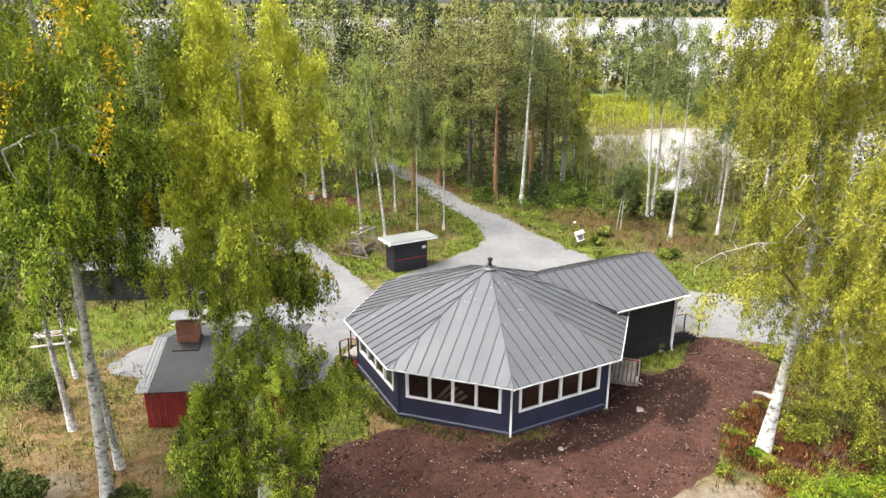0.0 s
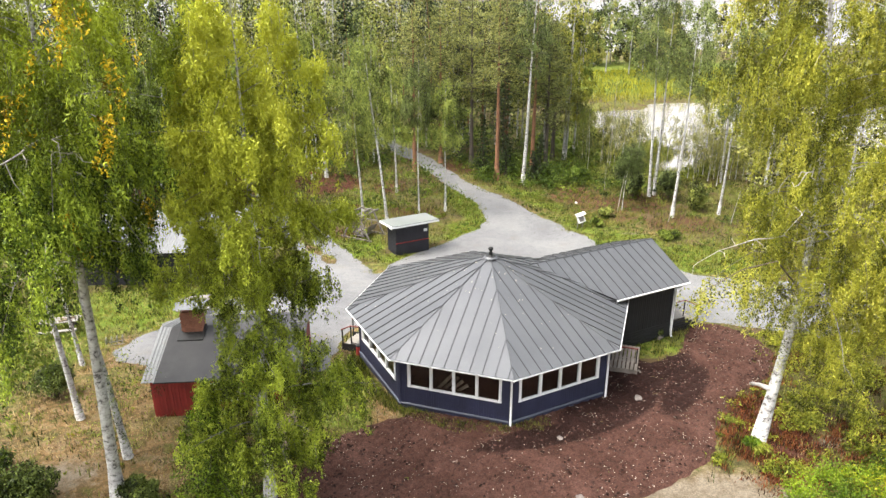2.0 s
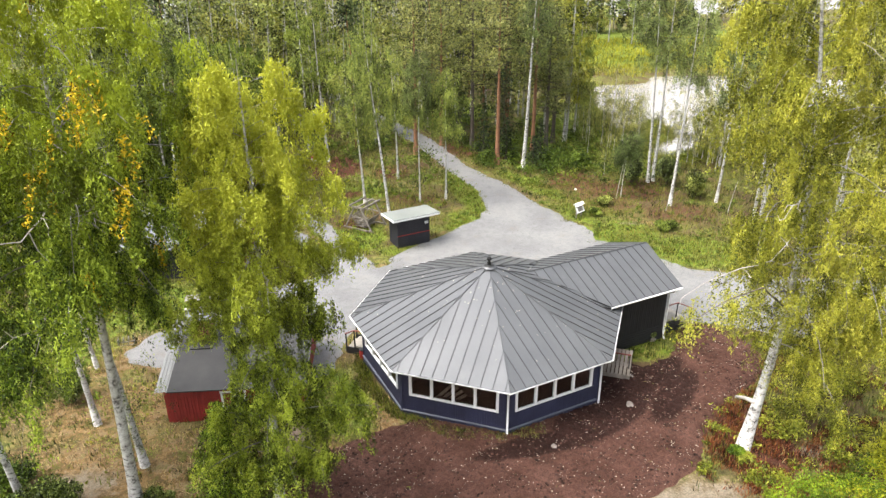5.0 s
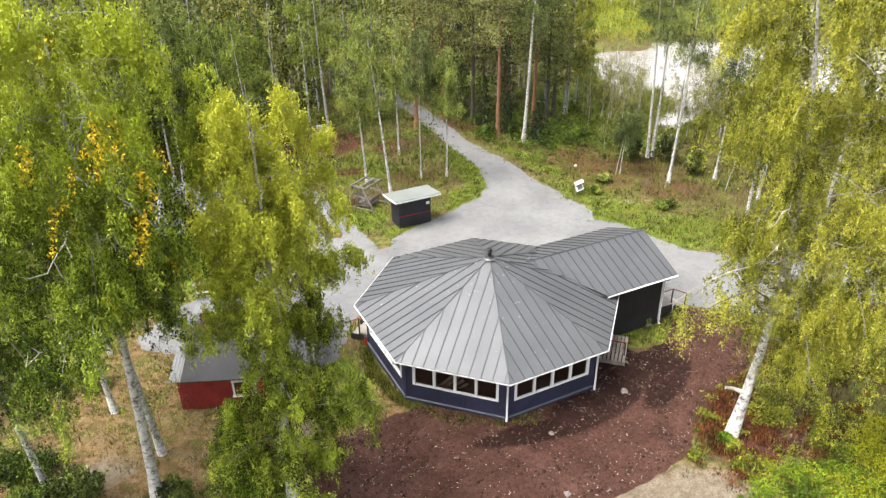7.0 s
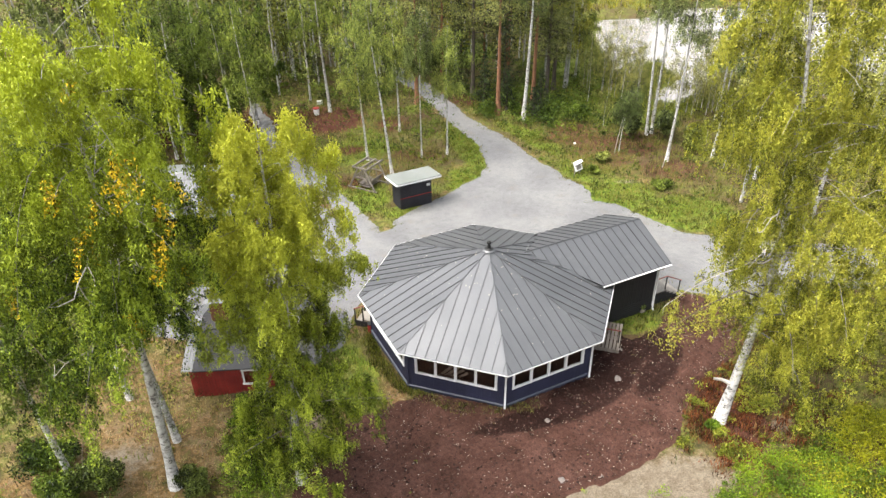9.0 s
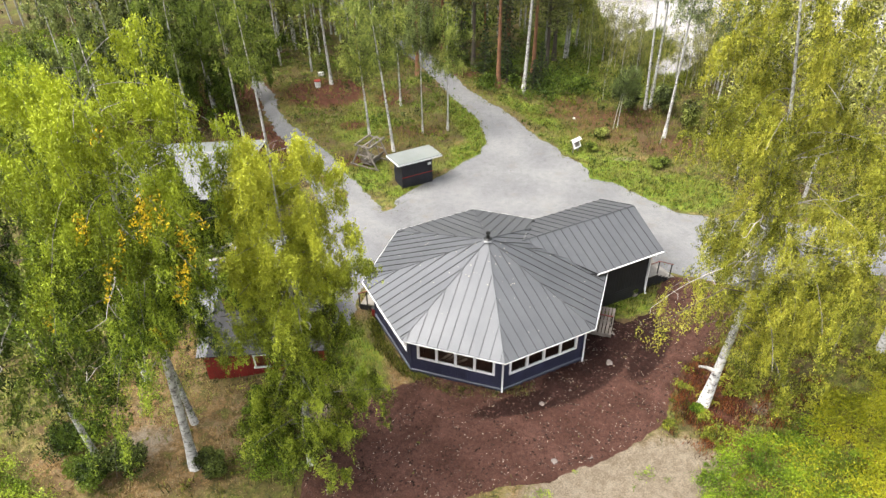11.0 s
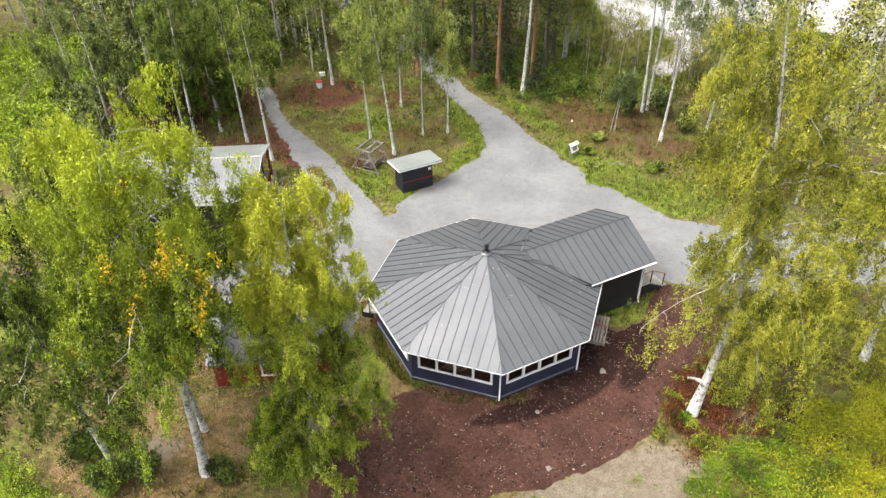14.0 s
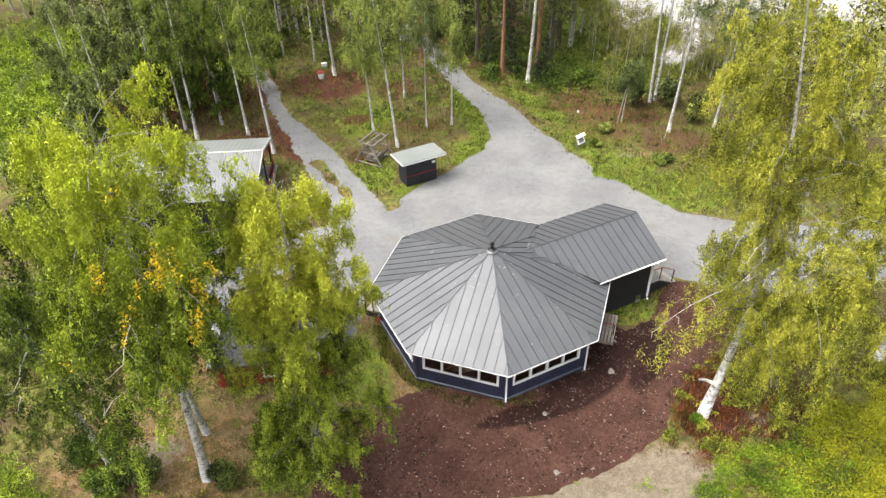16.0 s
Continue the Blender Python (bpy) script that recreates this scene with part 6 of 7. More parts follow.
# the near trees round the pavilion
birch(-15.05, -9.9, "tall birch with weeping green crown and yellow tassels", (M_LEAF_T, M_LIMB), 3, dead_to=((2.2, -3.6, 14.1), (3.1, -3.8, 13.6), (1.3, -3.4, 10.9)), seed=21, h=20.6, crown0=9.4, rad=4.35, r=0.235, n_limb=60, n_strand=106, per=30, leaf=0.049, low=0.45, side=(0.1, -0.05), tight=0.8, top=0.33, thin=((9.0, 12.0, 1, 0.2, 0.68),), lean=(1.7, -1.9), hang=1.3, branchlets=6,
      gold=3, gold_at=((3.55, -4.75, 17.6), (3.35, -4.75, 17.7), (2.95, -4.6, 19.3), (1.2, -4.75, 17.0), (2.6, -4.75, 16.5), (2.3, -4.75, 15.6), (4.25, -4.4, 16.6), (-0.3, -4.75, 14.0), (2.3, -4.6, 12.8), (3.9, -4.3, 14.8)))
grey_stem = birch(-15.66, -7.2, "slim grey-stemmed birch with weeping green crown", (M_LEAF, None), 2, seed=22, h=16.5, crown0=10.2, rad=2.5, r=0.16, n_limb=30, n_strand=44, per=22, leaf=0.066, lean=(-1.2, 0.4), hang=1.1)
birch(-19.06, -3.6, "slim birch with thin green crown over straw", (M_LEAF, None), 1, seed=23, h=16.5, crown0=10.6, rad=2.7, r=0.15, n_limb=32, n_strand=46, per=22, leaf=0.066, lean=(-1.0, 0.6), hang=1.1)
birch(-21.2, 1.8, "slim birch with thin green crown beside the gravel", (M_LEAF, None), 0, seed=28, h=14.5, crown0=9.4, rad=2.2, r=0.11, n_limb=24, n_strand=36, per=20, leaf=0.066, lean=(-0.8, 0.3), hang=1.0)
birch(-19.6, -9.3, "leaning birch with dense dark green crown", (M_LEAF_DEEP, None), 2, seed=24, h=17.0, crown0=6.0, rad=3.8, r=0.16, n_limb=44, n_strand=64, per=28, leaf=0.053, lean=(-0.2, -1.2), hang=1.2)
birch(-9.53, -10.15, "narrow birch with yellowing top and low hanging boughs", (M_LEAF_M, M_LIMB), 1, seed=25, h=17.4, crown0=2.3, rad=2.42, r=0.2, n_limb=84, n_strand=92, per=28, leaf=0.049, branchlets=5, low=0.8, tight=0.9, lean=(0.75, -0.6), hang=0.85, top=0.27, side=(0.0, -0.1), thin=((5.2, 8.4, -1, -0.3, 0.5), (5.2, 7.8, 1, 0.2, 0.55)))
leaning = birch(10.15, -8.25, "large leaning birch with wide yellow-green weeping crown", (M_LEAF_Y, M_LIMB), 2, dead_to=((6.0, -1.0, 9.4), (5.6, 0.4, 11.5), (6.5, 1.5, 13.5), (-4.9, -2.55, 9.2)), seed=26, h=21.5, crown0=4.3, rad=4.15, side=(0.0, -0.14), low_side=0.4, r=0.25, n_limb=78, n_strand=118, per=27, leaf=0.047, low=0.36, lean=(1.6, 2.3), hang=1.45, branchlets=6, bow=True, tight=0.85, top=0.45)
shoots = Geo()
rs = np.random.RandomState(72)
for k in range(60):
    c0 = np.array([rs.normal(0, 0.75), rs.normal(0, 0.5), rs.uniform(1.0, 5.2)])
    nn = rs.randint(20, 50)
    leaves(shoots, c0 + rs.normal(0, 0.16, (nn, 3)) - np.array([0, 0, 1]) * rs.uniform(0, 0.5, (nn, 1)), 0.045, rs, 1.0, 0.45, np.full(nn, rs.uniform(0, 1)))
tagged(part("low_foliage", shoots, M_LEAF, grey_stem, "leafy shoots low on the stem"), kind="stuff")
shoots = Geo()
for k in range(120):
    z = rs.uniform(3.4, 9.0)
    c0 = np.array([1.6 * math.sin(math.pi * z / 21.5) + rs.normal(0.1, 0.6), 2.3 * (1 - (1 - z / 21.5) ** 2) - abs(rs.normal(0.35, 0.35)), z])
    nn = rs.randint(22, 48)
    leaves(shoots, c0 + rs.normal(0, 0.12, (nn, 3)) - np.array([0, 0, 1]) * rs.uniform(0, 0.8, (nn, 1)), 0.045, rs, 1.2, 0.45, np.full(nn, rs.uniform(0, 1)))
tagged(part("low_foliage", shoots, M_LEAF_Y, leaning, "leafy shoots hanging before the stem"), kind="stuff")
g = Geo()
g.tube([(0.0, -0.1, 2.6), (-0.4, 0.05, 2.72), (-0.75, 0.1, 2.76)], [0.11, 0.08, 0.06], 9)
part("broken_limb", g, M_DEADWOOD, leaning, "bleached stub of a broken limb", True)
# a long low bough with yellow-green sprays hangs out over the soil
rs = np.random.RandomState(88)
g, sp = Geo(), Geo()
bough = [np.array(q) for q in ((1.2, 1.2, 6.4), (-1.2, -0.9, 8.5), (-3.2, -2.2, 8.8), (-5.2, -3.1, 8.3))]
g.tube(bough, [0.04, 0.03, 0.018, 0.008], 6, False)
for k in range(46):
    f = rs.uniform(0.3, 1.02)
    c0 = along(np.array(bough), np.array([f]))[0] + rs.normal(0, 0.3, 3) * np.array([1, 1, 0.4]) + np.array([0, 0, -0.1])
    nn = rs.randint(14, 40)
    leaves(sp, c0 + rs.normal(0, 0.13, (nn, 3)) - np.array([0, 0, 1]) * rs.uniform(0, 0.6, (nn, 1)), 0.05, rs, 0.8, 0.5)
part("low_bough", g, M_TWIG, leaning)
part("low_sprays", sp, M_LEAF_Y, leaning, "yellow-green leafy sprays")
birch(21.4, -5.3, "birch with yellow-green crown among bracken", (M_LEAF_Y, None), 2, seed=27, h=18.5, crown0=7.0, rad=4.4, r=0.2, n_limb=44, n_strand=52, per=20, leaf=0.07, lean=(-1.2, 0.4), hang=1.15)
conifer("young_spruce", -11.45, -9.7, "young feathery green conifer under the birch", spruce_meshes(31, 5.0, 2.0, 0.07, 420, 0.048, 0.12, 20), M_DARKBARK, leaf_material("fresh_conifer", (0.075, 0.125, 0.011), (0.22, 0.31, 0.026), passes=0.2), "conifer")
for i, (x, y, r, h) in enumerate([(-18.1, -9.9, 1.2, 1.7), (-19.5, -10.2, 1.15, 1.5), (-14.0, -10.2, 0.8, 1.3), (-21.1, -1.5, 1.1, 1.8), (-20.9, -8.3, 1.5, 1.2)]):
    shrub("juniper_bush", x, y, "dense dark green juniper bush on straw-covered ground", r, h, 8500, 0.06, (M_JUNIPER, M_LEAF_DEEP)[i in (1, 4)], 40 + i, "bush", 16)

# trees behind the yard
YARD_BIRCHES = [(-23.8, 28.0, 16, 0.17, 2.6, 7.0, (0.6, 0.2), 0),
       (-19.1, 28.2, 15, 0.14, 2.2, 7.5, (-0.4, 0.2), 0),
       (-16.3, 24.5, 15, 0.15, 2.2, 7.5, (-0.5, 0.0), 0),
       (-11.7, 40.9, 17, 0.18, 2.8, 6.5, (-0.6, 0), 0),
       (-7.4, 27.7, 13.5, 0.12, 2.0, 5.8, (-0.5, 0.2), 3),
       (-5.2, 24.5, 16, 0.14, 2.1, 8.0, (-1.4, 0.3), 3),
       (-4.3, 34.4, 13, 0.12, 2.0, 4.4, (-0.2, 0), 3),
       (-2.4, 27.9, 13.5, 0.08, 1.2, 8.0, (0.1, 0.2), 2),
       (0.0, 28.2, 12, 0.1, 1.7, 5.6, (0.1, 0.0), 3)]
POND_BIRCHES = [(8.7, 36.6, 21, 0.22, 2.5, 11, (0.9, 0.3), 2),
       (20.0, 31.0, 19.5, 0.15, 2.2, 10.5, (-0.9, 0.2), 2),
       (20.6, 31.3, 20, 0.14, 2.2, 11.0, (0.1, 0.1), 2),
       (19.8, 24.8, 18.5, 0.15, 2.2, 10.0, (0.6, 0.2), 2),
       (15.2, 46, 20, 0.15, 2.4, 5, (0.3, 0), 1),
       (17.2, 49, 20, 0.15, 2.4, 4.5, (0.3, 0), 0),
       (16.15, 27.4, 6, 0.05, 0.9, 3.2, (0.4, 0.2), 2),
       (24.3, 25.3, 16.5, 0.13, 2.4, 8, (0.6, 0.2), 2),
       (26.0, 20.5, 13, 0.12, 2.6, 4, (0.8, 0.2), 1)]
for k, (x, y, h, r, rad, c0, lean, kind) in enumerate(YARD_BIRCHES + POND_BIRCHES):
    birch(x, y, ("slender white-stemmed birch at the edge of the yard", "slim birch with pale yellow-green crown", "tall thin birch with sparse grey-green crown", "slim birch with light green open crown")[kind],
          ((M_LEAF, M_LEAF_Y2, M_LEAF_G, M_LEAF_YARD)[kind], None), 0, "birches behind the yard", seed=60 + k, h=h, crown0=c0, rad=rad, r=r, n_limb=30, n_strand=56, per=12, leaf=0.066, lean=lean, hang=0.8, fill=(1.0, 1.0, 0.6, 0.8)[kind])

for k, (x, y, h, c0) in enumerate([(6.2, 38.2, 19, 10), (4.2, 44, 20, 7), (10.4, 40.5, 19, 8), (3.4, 50, 20, 11), (-2.2, 42.5, 17, 9), (12.2, 42, 16, 4.5), (8.2, 46, 20, 6), (13.8, 45.5, 15, 4), (0.9, 46, 17, 6)]):
    conifer("pine_tree", x, y, "tall pine with bare red-brown trunk and high crown", pine_meshes(90 + k, h, c0, 2.5, 0.26, 40, 20, 0.12), (M_PINEBARK, M_DARKBARK)[k % 2], M_NEEDLE)
for k, (x, y, h, rad) in enumerate([(2.9, 46.5, 13, 2.4), (7.6, 43, 12, 2.4), (5.2, 41.5, 6, 1.6), (9.6, 36.2, 3.6, 1.3), (7.4, 39.6, 4.5, 1.5), (10.6, 37.6, 5, 1.6)]):
    conifer("spruce_tree", x, y, "dark green spruce with drooping boughs", spruce_meshes(110 + k, h, rad, 0.15, 46, 0.13, 0.5, 8), M_DARKBARK, M_SPRUCE)

# leafy broad trees behind the long shed
for k, (x, y, h, rad, kind) in enumerate([(-27.5, 31.5, 13, 3.6, 1), (-31.5, 29, 13.5, 3.6, 1), (-35.5, 33, 14, 3.8, 0), (-29, 36.5, 15, 3.8, 0), (-23, 35, 14, 3.4, 2), (-19, 38, 14, 3.0, 2), (-22.0, 30.6, 13, 2.6, 2), (-25.2, 29.8, 13, 2.8, 2)]):
    birch(x, y, "broad leafy tree with crown down to the ground", ((M_LEAF_G, M_LEAF_G, M_LEAF_DEEP)[kind], None), 0, "broad trees behind the shed", seed=150 + k, h=h, crown0=1.6, rad=rad, r=0.14, n_limb=36, n_strand=46, per=10, leaf=0.1, hang=0.7, branchlets=3, tight=0.8)

# low growth
rs = np.random.RandomState(9)
LOW = [(21.5, 30, 1.6, 3.2, M_LEAF_G), (18.2, 30.5, 1.2, 2.8, M_LEAF_G), (22.6, 26.5, 1.3, 2.6, M_LEAF_D), (14.6, 35.5, 1.2, 2.0, M_LEAF_DEEP), (11.0, 35.8, 1.1, 1.6, M_LEAF_DEEP), (5.0, 38.0, 1.1, 1.6, M_LEAF_DEEP),
       (8.0, 37.5, 1.0, 2.0, M_LEAF_DEEP), (12.6, 22.8, 0.7, 0.9, M_LEAF), (17.6, 19.5, 1.0, 1.0, M_LEAF), (14.0, 25.5, 0.8, 0.9, M_LEAF_D), 
       (9.4, 0.9, 0.35, 0.6, M_LEAF_G), (9.7, -8.6, 0.45, 0.4, M_HERB),
       (-26, 34, 2.2, 4.5, M_LEAF_D), (-30, 36, 2.4, 5, M_LEAF_D), (-22, 36, 2.0, 4.5, M_LEAF_D), (-34, 30, 2.4, 4.5, M_LEAF_G)]
for k, (x, y, r, h, mat) in enumerate(LOW):
    shrub("shrub", x, y, "leafy green shrub at the wood's edge", r, h, int(1200 + 1300 * r * r), 0.06 + 0.02 * r + (0.03 if y > 20 else 0), mat, 200 + k)


def far_trees(name, label, spots, mat, bark, seed, size, per, kind):
    """Woodland further off: many stems and loose crowns in two meshes of one thing."""
    rs = np.random.RandomState(seed)
    t = thing(name, label, "woodland")
    tagged(t, kind="stuff")
    tr, cr = Geo(), Geo()
    for x, y in spots:
        h = rs.uniform(13, 21) if kind == "birch" else rs.uniform(14, 22)
        z = at_ground(x, y)
        d = math.hypot(x, y + 30)
        f = max(0.22, min(1, 75 / d))
        c0 = h * rs.uniform(0.08, 0.34)
        rad = rs.uniform(1.7, 3.0)
        if kind == "bushy":
            h, rad = rs.uniform(6, 16), rs.uniform(2.2, 4.4)
            c0 = 0.06 * h
        if kind == "grand":
            h, rad = rs.uniform(14, 18), rs.uniform(3.6, 5.0)
            c0 = 0.1 * h
        tr.tube([(x, y, z - 0.1), (x + rs.normal(0, 0.1), y, z + h * 0.5), (x + rs.normal(0, 0.3), y, z + h * 0.97)], [0.14, 0.09, 0.02], 6, False)
        n_clump = int(58 * (0.4 + 0.6 * f))
        u = rs.uniform(0, 1, n_clump)
        a = rs.uniform(0, 6.28, n_clump)
        prof = np.minimum(1, 0.5 + 2 * u) * (1 - u ** 1.5) ** 0.55 if kind != "pine" else (1 - u) ** 0.8 + 0.05
        rr = rad * prof * np.sqrt(rs.uniform(0.1, 1, n_clump))
        c = np.stack([x + rr * np.cos(a), y + rr * np.sin(a), z + c0 + (h - c0) * u], -1)
        k = max(6, int(per * f * 1.3))
        q = np.repeat(c, k, 0) + rs.normal(0, 1, (n_clump * k, 3)) * np.array([0.42, 0.42, 0.6])
        leaves(cr, q, size / math.sqrt(f), rs, 0.8, tone=np.repeat(rs.uniform(0, 1, n_clump), k))
    part("trunks", tr, bark, t)
    part("crowns", cr, mat, t)


def wood(seed, n, x0, x1, y0, y1, gap):
    """Spots in a stretch of wood, off the road, the water and the meadow."""
    rs = np.random.RandomState(seed)
    out = []
    while n > 0:
        n -= 1
        x, y = rs.uniform(x0, x1), rs.uniform(y0, y1)
        if any((x - a) ** 2 + (y - b) ** 2 < gap * gap for a, b in out):
            continue
        if float(gravel_field(np.array(x), np.array(y))) < 2.0 or float(pond_depth(np.array(x), np.array(y))) < 0.1 or (x > 14 and y > 45 and x < 80) or math.hypot((x + 47) / 11, (y - 42) / 17) < 1:
            continue
        out.append((x, y))
    return out


far_trees("far_birches", "dense wood of green birches behind the yard", wood(1, 120, -62, -22, 33, 75, 2.6) + wood(2, 60, -22, -4, 44, 75, 2.8), M_LEAF_D, M_BIRCH, 301, 0.15, 21, "birch")
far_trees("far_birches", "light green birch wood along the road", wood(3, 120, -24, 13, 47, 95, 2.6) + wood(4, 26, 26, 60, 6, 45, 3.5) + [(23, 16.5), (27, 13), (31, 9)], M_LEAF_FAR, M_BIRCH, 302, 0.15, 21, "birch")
far_trees("far_birches", "yellow-green birches among the wood", wood(5, 36, -40, 12, 46, 95, 3.0) + [(13.5, 49), (15.5, 46), (12, 55), (31, 30), (29, 35)], M_LEAF_Y2, M_BIRCH, 303, 0.14, 23, "birch")
far_trees("far_pines", "dark pines and spruces deep in the wood", wood(6, 40, -60, 12, 40, 110, 5.0) + [(9, 49), (6.5, 52), (11, 46.5)], M_SPRUCE, M_PINEBARK, 304, 0.15, 30, "pine")
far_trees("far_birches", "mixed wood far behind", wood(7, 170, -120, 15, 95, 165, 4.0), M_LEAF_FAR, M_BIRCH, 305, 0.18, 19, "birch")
rs = np.random.RandomState(14)
shore = [(rs.uniform(14, 190), rs.uniform(131, 158)) for k in range(64)]
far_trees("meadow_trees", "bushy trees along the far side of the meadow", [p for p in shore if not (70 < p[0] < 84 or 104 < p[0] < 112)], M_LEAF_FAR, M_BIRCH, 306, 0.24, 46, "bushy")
far_trees("meadow_trees", "tall grey-green trees standing in the meadow", [(43, 121), (47.5, 119), (52, 123), (63, 118), (77, 112), (83, 115), (96, 108)], M_LEAF_G, M_BIRCH, 307, 0.2, 60, "grand")

# far shore woods beyond the open water
rs = np.random.RandomState(17)
t = thing("far_shore_wood", "dark strip of forest on the far shore", "woodland")
tagged(t, kind="stuff")
g = Geo()
n = 1500
x, y = rs.uniform(-2000, 2900, n), 2570 + 900 * rs.uniform(0, 1, n) ** 1.5
h = rs.uniform(12, 24, n)
k = 16
c = np.repeat(np.stack([x, y, height(x, y)], -1), k, 0)
u = rs.uniform(0, 1, n * k)
c = c + np.stack([rs.normal(0, 5, n * k) * (1 - 0.7 * u), rs.normal(0, 5, n * k), np.repeat(h, k) * u], -1)
leaves(g, c, 7.0, rs, 0.8)
part("crowns", g, M_SPRUCE, t)

# ---------------------------------------------------------------- grass, straw, bracken, heath


def tufts(name, label, category, x, y, blade, size, mat, seed, spread=0.10, lean=0.6):
    """Tufts of thin blades, all in one mesh."""
    rs = np.random.RandomState(seed)
    z = height(x, y)
    n = len(x)
    base = np.repeat(np.stack([x, y, z], -1), blade, 0) + rs.normal(0, spread, (n * blade, 3)) * np.array([1, 1, 0])
    a = rs.uniform(0, 6.28, n * blade)
    d = np.stack([np.cos(a), np.sin(a), np.zeros_like(a)], -1)
    side = np.stack([-d[:, 1], d[:, 0], np.zeros_like(a)], -1)
    h = np.repeat(rs.uniform(size[0], size[1], n), blade) * rs.uniform(0.6, 1.2, n * blade)
    w = (0.012 + 0.03 * h)[:, None]
    tip = base + d * (lean * h * rs.uniform(0.2, 1, len(h)))[:, None] + np.array([0, 0, 1]) * h[:, None]
    v = np.stack([base - side * w, base + side * w, tip], 1).reshape(-1, 3)
    g = Geo()
    g.add(v, np.arange(len(v)).reshape(-1, 3))
    g.t.append(np.repeat(np.clip(np.repeat(rs.uniform(0.1, 0.9, n), blade) + rs.normal(0, 0.15, n * blade), 0, 1), 3))
    ob = part(name, g, mat)
    return tagged(ob, label, category, kind="stuff")


def spots_by(seed, n, x0, x1, y0, y1, weight):
    rs = np.random.RandomState(seed)
    x, y = rs.uniform(x0, x1, n), rs.uniform(y0, y1, n)
    free = (gravel_field(x, y) > 0.05) & (bed_field(x, y) > 0.05) & (np.hypot(x, y) > 6.75) & (pond_depth(x, y) > 0.03)
    ua, ub = x * 0.9239 + y * 0.3827, -x * 0.3827 + y * 0.9239
    free &= ~((ua > 0) & (ua < 9.8) & (abs(ub) < 2.9))
    free &= ~((x > RX0) & (x < RX1) & (y > RYF) & (y < RYB)) & ~((x > SX0) & (x < SX1) & (y > SYN + 0.5) & (y < SYF - 0.5)) & ~((abs(x + 3.6) < 1.5) & (abs(y - 19) < 1.1))
    k = free & (rs.uniform(0, 1, n) < weight(x, y))
    return x[k], y[k]


x, y = spots_by(1, 60000, -30, 26, -13, 45, lambda x, y: np.clip(cover(x, y)[:, 1] * 1.1 - cover(x, y)[:, 2] * 0.6, 0, 1))
tufts("grass", "lush green grass along the verges and walls", "grass", x, y, 6, (0.08, 0.26), M_GRASSBLADE, 1)
rs = np.random.RandomState(51)
a = np.radians(rs.uniform(170, 285, 1500))
r = rs.uniform(6.35, 7.0, 1500)
tufts("grass", "green grass strip along the pavilion's base", "grass", r * np.cos(a), r * np.sin(a), 6, (0.08, 0.24), M_GRASSBLADE, 52)
x, y = spots_by(2, 42000, -30, 32, -15, 50, lambda x, y: 0.6 - 0.75 * cover(x, y)[:, 0])
tufts("grass", "rough forest grass and low growth", "grass", x, y, 6, (0.14, 0.42), M_GRASSBLADE, 2, 0.2)
rs = np.random.RandomState(61)
x, y = rs.uniform(-21, 24, 40000), rs.uniform(-3, 46, 40000)
d = gravel_field(x, y)
k = (d > -0.7) & (d < 0.15) & (rs.uniform(0, 1, 40000) < 0.5 * (wave(x, y, 1.6, 3) > 0.1)) & (np.hypot(x, y) > 7.6)
tufts("grass", "thin grass creeping in from the gravel's edges", "grass", x[k], y[k], 6, (0.05, 0.18), M_GRASSBLADE, 62, 0.12)
x, y = spots_by(3, 30000, -28, 16, -18, 8, lambda x, y: cover(x, y)[:, 0] * 0.8 - cover(x, y)[:, 3])
tufts("straw", "dry bleached straw over the slope", "straw", x, y, 5, (0.05, 0.2), M_STRAW, 3, 0.12, 1.4)
x, y = spots_by(4, 15000, 6.5, 22, -13, 0, lambda x, y: np.maximum.reduce([blob(x, y, 10.2, -8.6, 1.9, 2.4) * (wave(x, y, 2.0, 1.0) > -0.3), 0.7 * blob(x, y, 10.6, -5.8, 0.8, 1.6), 0.55 * (wave(x, y, 1.1, 6) > 0.25) * (x > 11.5)]))
tufts("heath", "red-brown heath and bilberry scrub under the birch", "heath", x, y, 10, (0.08, 0.24), M_HEATH, 4, 0.12, 0.8)


def fronds(name, label, x, y, size, n, mat, seed, leaf=0.07):
    rs = np.random.RandomState(seed)
    g = Geo()
    z = height(x, y)
    h = rs.uniform(size[0], size[1], len(x)) * (1 + 0.5 * wave(x, y, 0.9, 2) + 0.25 * wave(x, y, 2.6, 1))
    c = np.repeat(np.stack([x, y, z + 0.75 * h], -1), n, 0)
    r = np.repeat(h, n)[:, None]
    c = c + rs.normal(0, 1, c.shape) * r * np.array([0.42, 0.42, 0.22])
    leaves(g, c, leaf, rs, -0.2, 0.45, np.clip(np.repeat(0.5 + 0.3 * wave(x, y, 1.9, 3) + rs.normal(0, 0.1, len(x)), n), 0, 1))
    return tagged(part(name, g, mat), label, "bracken", kind="stuff")


x, y = spots_by(5, 4600, 8, 29, -16.5, -3, lambda x, y: ((y < -11.9 + 0.40 * (x - 9) + 0.7 * wave(x, y, 0.8)) & (x > 8.3 + 0.6 * wave(x, y, 1.3))).astype(float))
herb = wave(x, y, 0.55, 5) + 0.6 * wave(x, y, 1.7, 2) + 0.22 * (15.5 - x) + np.random.RandomState(2).normal(0, 0.28, len(x)) > 0.45
fronds("bracken", "bright yellow-green bracken thicket", x[~herb], y[~herb], (0.35, 0.75), 52, M_BRACKEN, 6, 0.052)
fronds("herbs", "lush green leafy herbs among the bracken", x[herb], y[herb], (0.3, 0.7), 56, M_HERB, 16, 0.05)
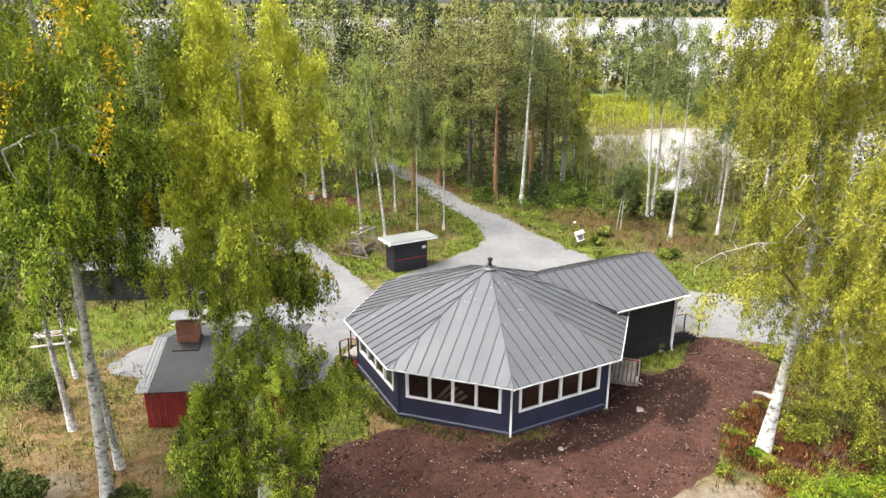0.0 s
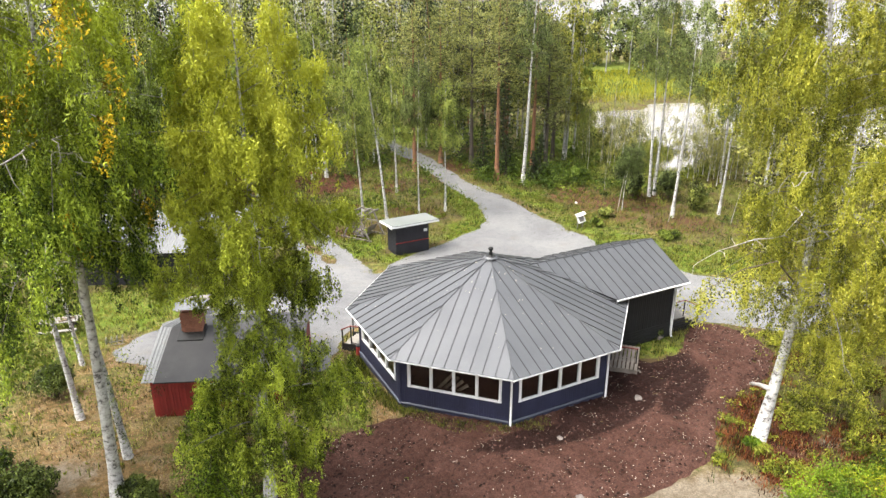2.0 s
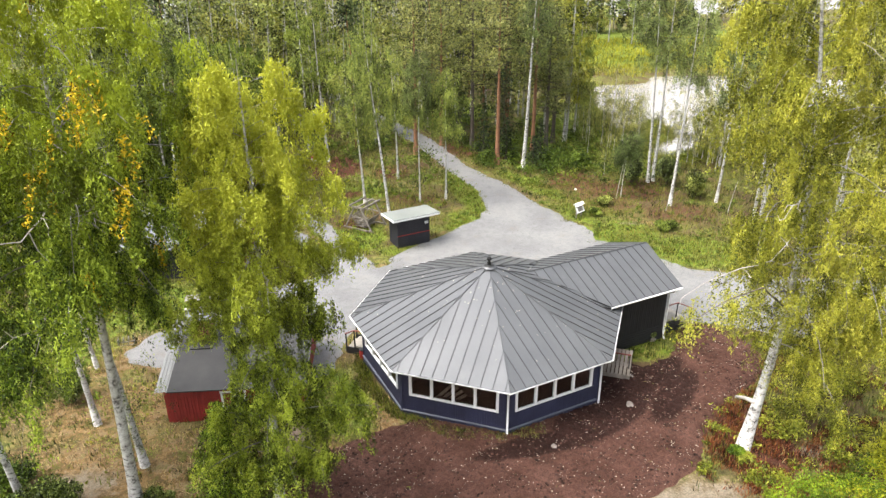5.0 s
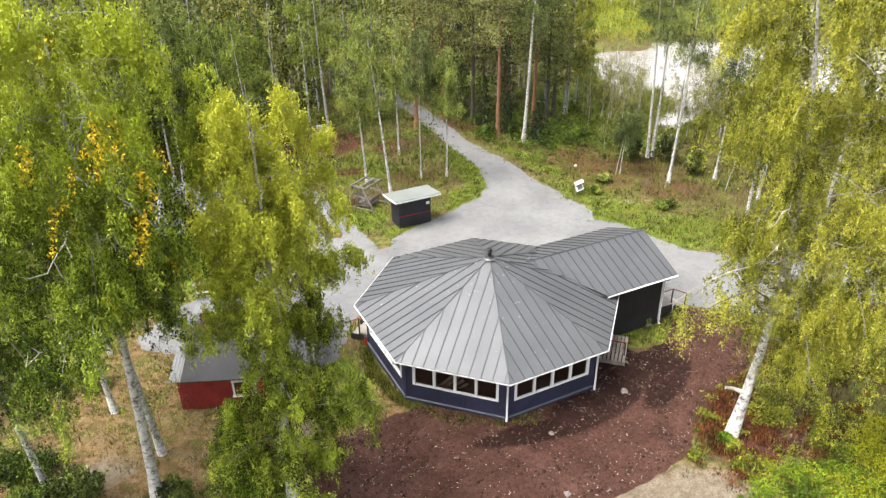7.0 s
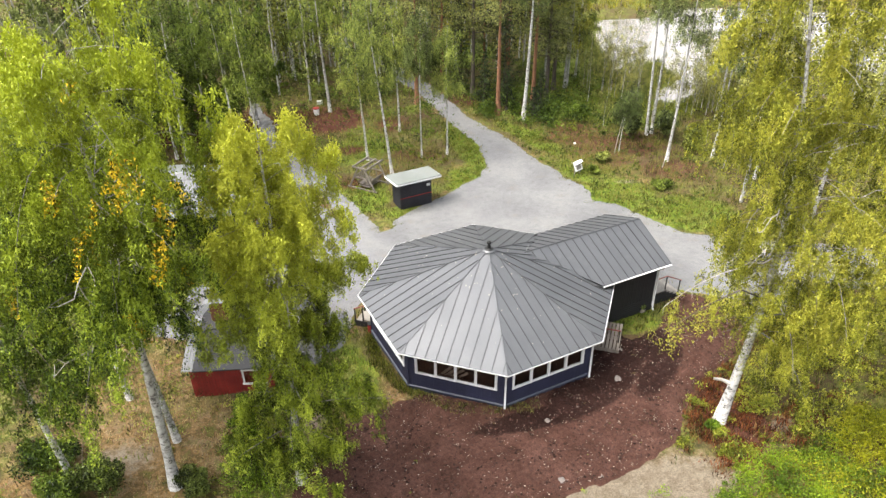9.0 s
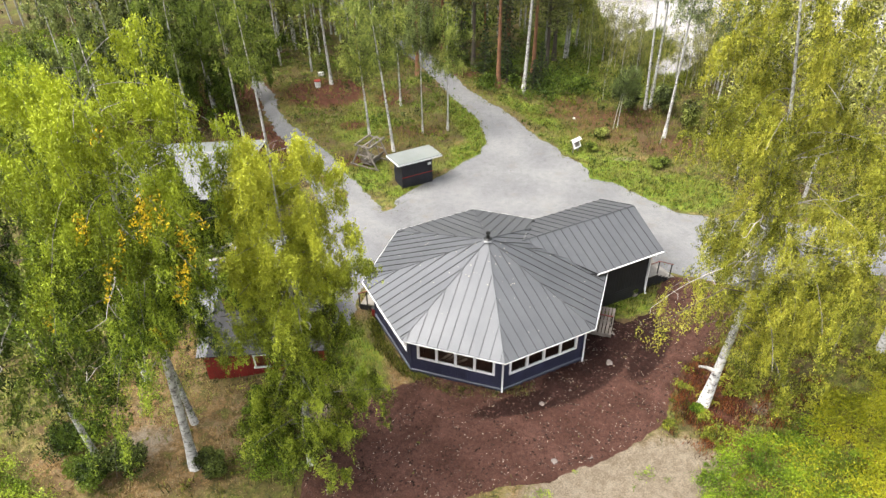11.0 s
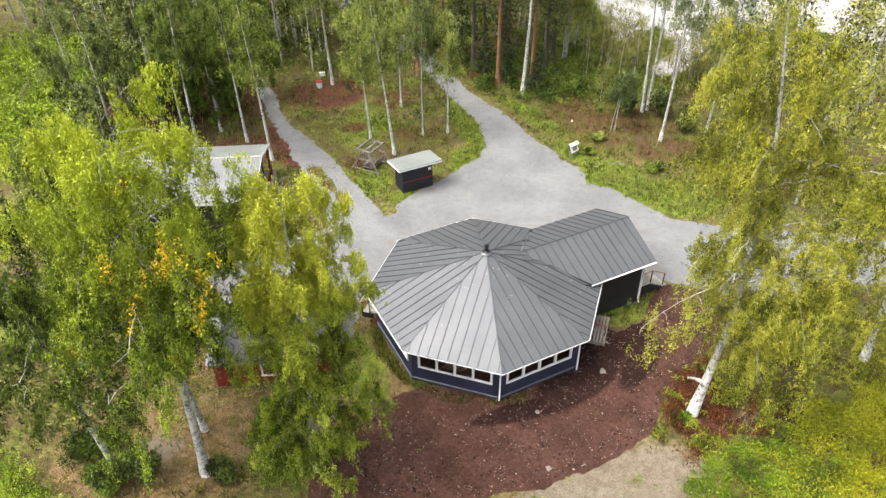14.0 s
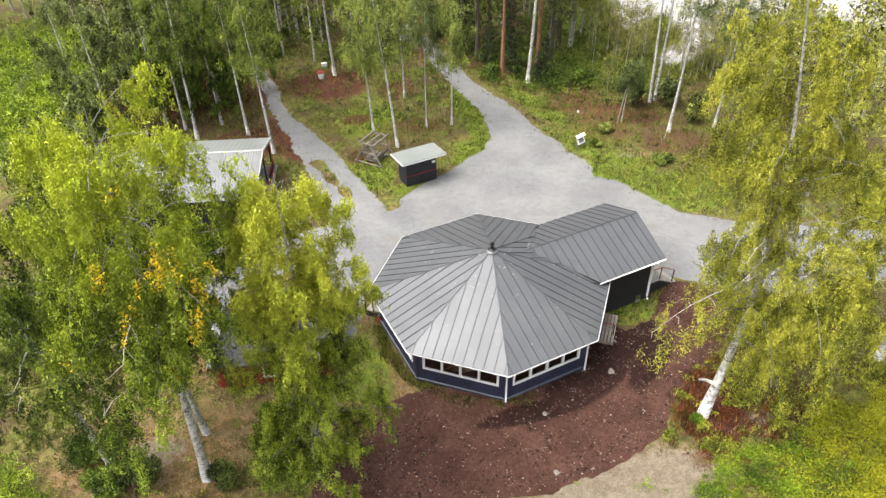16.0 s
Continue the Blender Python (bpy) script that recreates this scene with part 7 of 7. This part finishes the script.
x, y = spots_by(15, 1500, 7.5, 16, -12, -3, lambda x, y: (blob(x, y, 10.8, -8.4, 2.6, 2.8) > 0.2) * (wave(x, y, 1.7, 4) > 0.25) * 0.8)
fronds("low_scrub", "small yellow-green bilberry shrubs in the heath", x, y, (0.15, 0.42), 30, M_LEAF_Y, 18)
x, y = spots_by(17, 1500, 11.5, 23, -9.6, 1, lambda x, y: (wave(x, y, 1.2, 1) > -0.05) * 0.8 * (blob(x, y, 13.2, -8.8, 1.2, 0.8) < 0.5))
fronds("low_scrub", "patchy low shrubs and herbs under the birches", x, y, (0.2, 0.5), 26, M_LEAF_Y, 19)
x, y = spots_by(19, 500, 0, 10, -16, -11, lambda x, y: (wave(x, y, 1.6, 5) > 0.35) * 0.5)
fronds("herbs", "small green herbs on the bare sandy patch", x, y, (0.12, 0.35), 24, M_SCRUB, 20, 0.045)
x, y = spots_by(6, 1800, -30, -18.5, -18, -7.5, lambda x, y: np.clip(-(y + 10.2) * 0.8 - 0.55 * (x + 21.5) + 0.4 * wave(x, y, 0.9), 0, 1))
fronds("bracken", "yellow-green low scrub on the slope", x, y, (0.3, 0.6), 40, M_SCRUB, 7, 0.055)
x, y = spots_by(8, 3600, -62, -32, 22, 62, lambda x, y: blob(x, y, -46, 42, 12, 17))
fronds("low_scrub", "bright green scrub in a clearing", x, y, (0.5, 1.4), 26, M_SCRUB, 8, 0.15)
x, y = spots_by(11, 4200, 12, 48, 32, 70, lambda x, y: np.clip(1.2 - 4 * pond_depth(x, y), 0.15, 1))
fronds("low_scrub", "green and yellow marsh scrub along the pond", x, y, (0.3, 0.9), 16, M_MARSH, 12, 0.12)
x, y = spots_by(21, 2600, -26, 22, 30, 62, lambda x, y: np.clip(0.25 + 0.9 * (wave(x, y, 0.35, 3) > 0.15) * (y > 36 - 0.2 * x), 0, 1) * (gravel_field(x, y) > 0.9))
fronds("low_scrub", "green undergrowth at the foot of the wood", x, y, (0.4, 1.3), 30, M_LEAF_DEEP, 23, 0.11)
x, y = spots_by(22, 700, -2, 16, 33, 46, lambda x, y: (wave(x, y, 0.6, 1) > 0.0) * (gravel_field(x, y) > 1.0) * (y > 35 - 0.1 * x))
fronds("low_scrub", "dark bilberry and spruce undergrowth by the road", x, y, (0.5, 1.6), 40, M_LEAF_DEEP, 24, 0.11)
rs = np.random.RandomState(33)
for k in range(46):
    x, y = rs.uniform(15.5, 33), rs.uniform(33, 52)
    if float(pond_depth(np.array(x), np.array(y))) > 0.02:
        birch(x, y, "thin grey-green sapling on the marshy bank", (M_LEAF_FAR, None), 0, "saplings by the pond", seed=400 + k, h=rs.uniform(3.5, 8), crown0=0.9, rad=rs.uniform(0.8, 1.5), r=0.04, n_limb=14, n_strand=22, per=6, leaf=0.055, hang=0.5)
rs = np.random.RandomState(34)
for k in range(34):
    x, y = rs.uniform(19, 33), rs.uniform(35, 45)
    if float(pond_depth(np.array(x), np.array(y))) > 0.0:
        birch(x, y, "thin sparse sapling at the water's edge", (M_LEAF_FAR, None), 0, "saplings by the pond", seed=500 + k, h=rs.uniform(5, 9.5), crown0=1.4, rad=rs.uniform(0.7, 1.3), r=0.045, n_limb=16, n_strand=18, per=6, leaf=0.055, hang=0.4)
rs = np.random.RandomState(35)
x, y = rs.uniform(16, 60, 60000), rs.uniform(33, 80, 60000)
d = pond_depth(x, y) + 0.05 * wave(x, y, 1.1, 4)
k = (d > -0.06) & (d < 0.10) & (rs.uniform(0, 1, 60000) < 0.45)
tufts("reeds", "tall grassy reeds along the pond's bank", "reeds", x[k], y[k], 5, (0.3, 0.9), M_MARSH, 36, 0.3)
rs = np.random.RandomState(31)
x, y = rs.uniform(14, 110, 12000), rs.uniform(84, 132, 12000)
k = (pond_depth(x, y) > 0.02) & (y < 128 + 4 * wave(x, y, 0.1))
tufts("reed_meadow", "yellow-green reed meadow beyond the water", "meadow", x[k], y[k], 4, (0.5, 1.0), M_REED, 9, 0.5)
x, y = spots_by(41, 2600, 6, 27, 13, 34, lambda x, y: (wave(x, y, 1.5, 2) > 0.25) * 0.7)
fronds("low_scrub", "patchy herbs and bilberry along the road's verge", x, y, (0.08, 0.4), 15, M_LEAF_DEEP, 42, 0.075)
x, y = spots_by(43, 1500, -16, 3, 16, 36, lambda x, y: (wave(x, y, 1.3, 5) > 0.2) * 0.7)
fronds("low_scrub", "small herbs and moss cushions round the swing", x, y, (0.06, 0.3), 13, M_HERB, 44, 0.07)
x, y = spots_by(45, 1500, -26, -8.5, -12.5, 8, lambda x, y: (wave(x, y, 1.4, 7) > 0.25) * 0.6)
fronds("low_scrub", "sparse yellowing herbs over the straw", x, y, (0.06, 0.3), 15, M_LEAF_Y2, 46, 0.06)
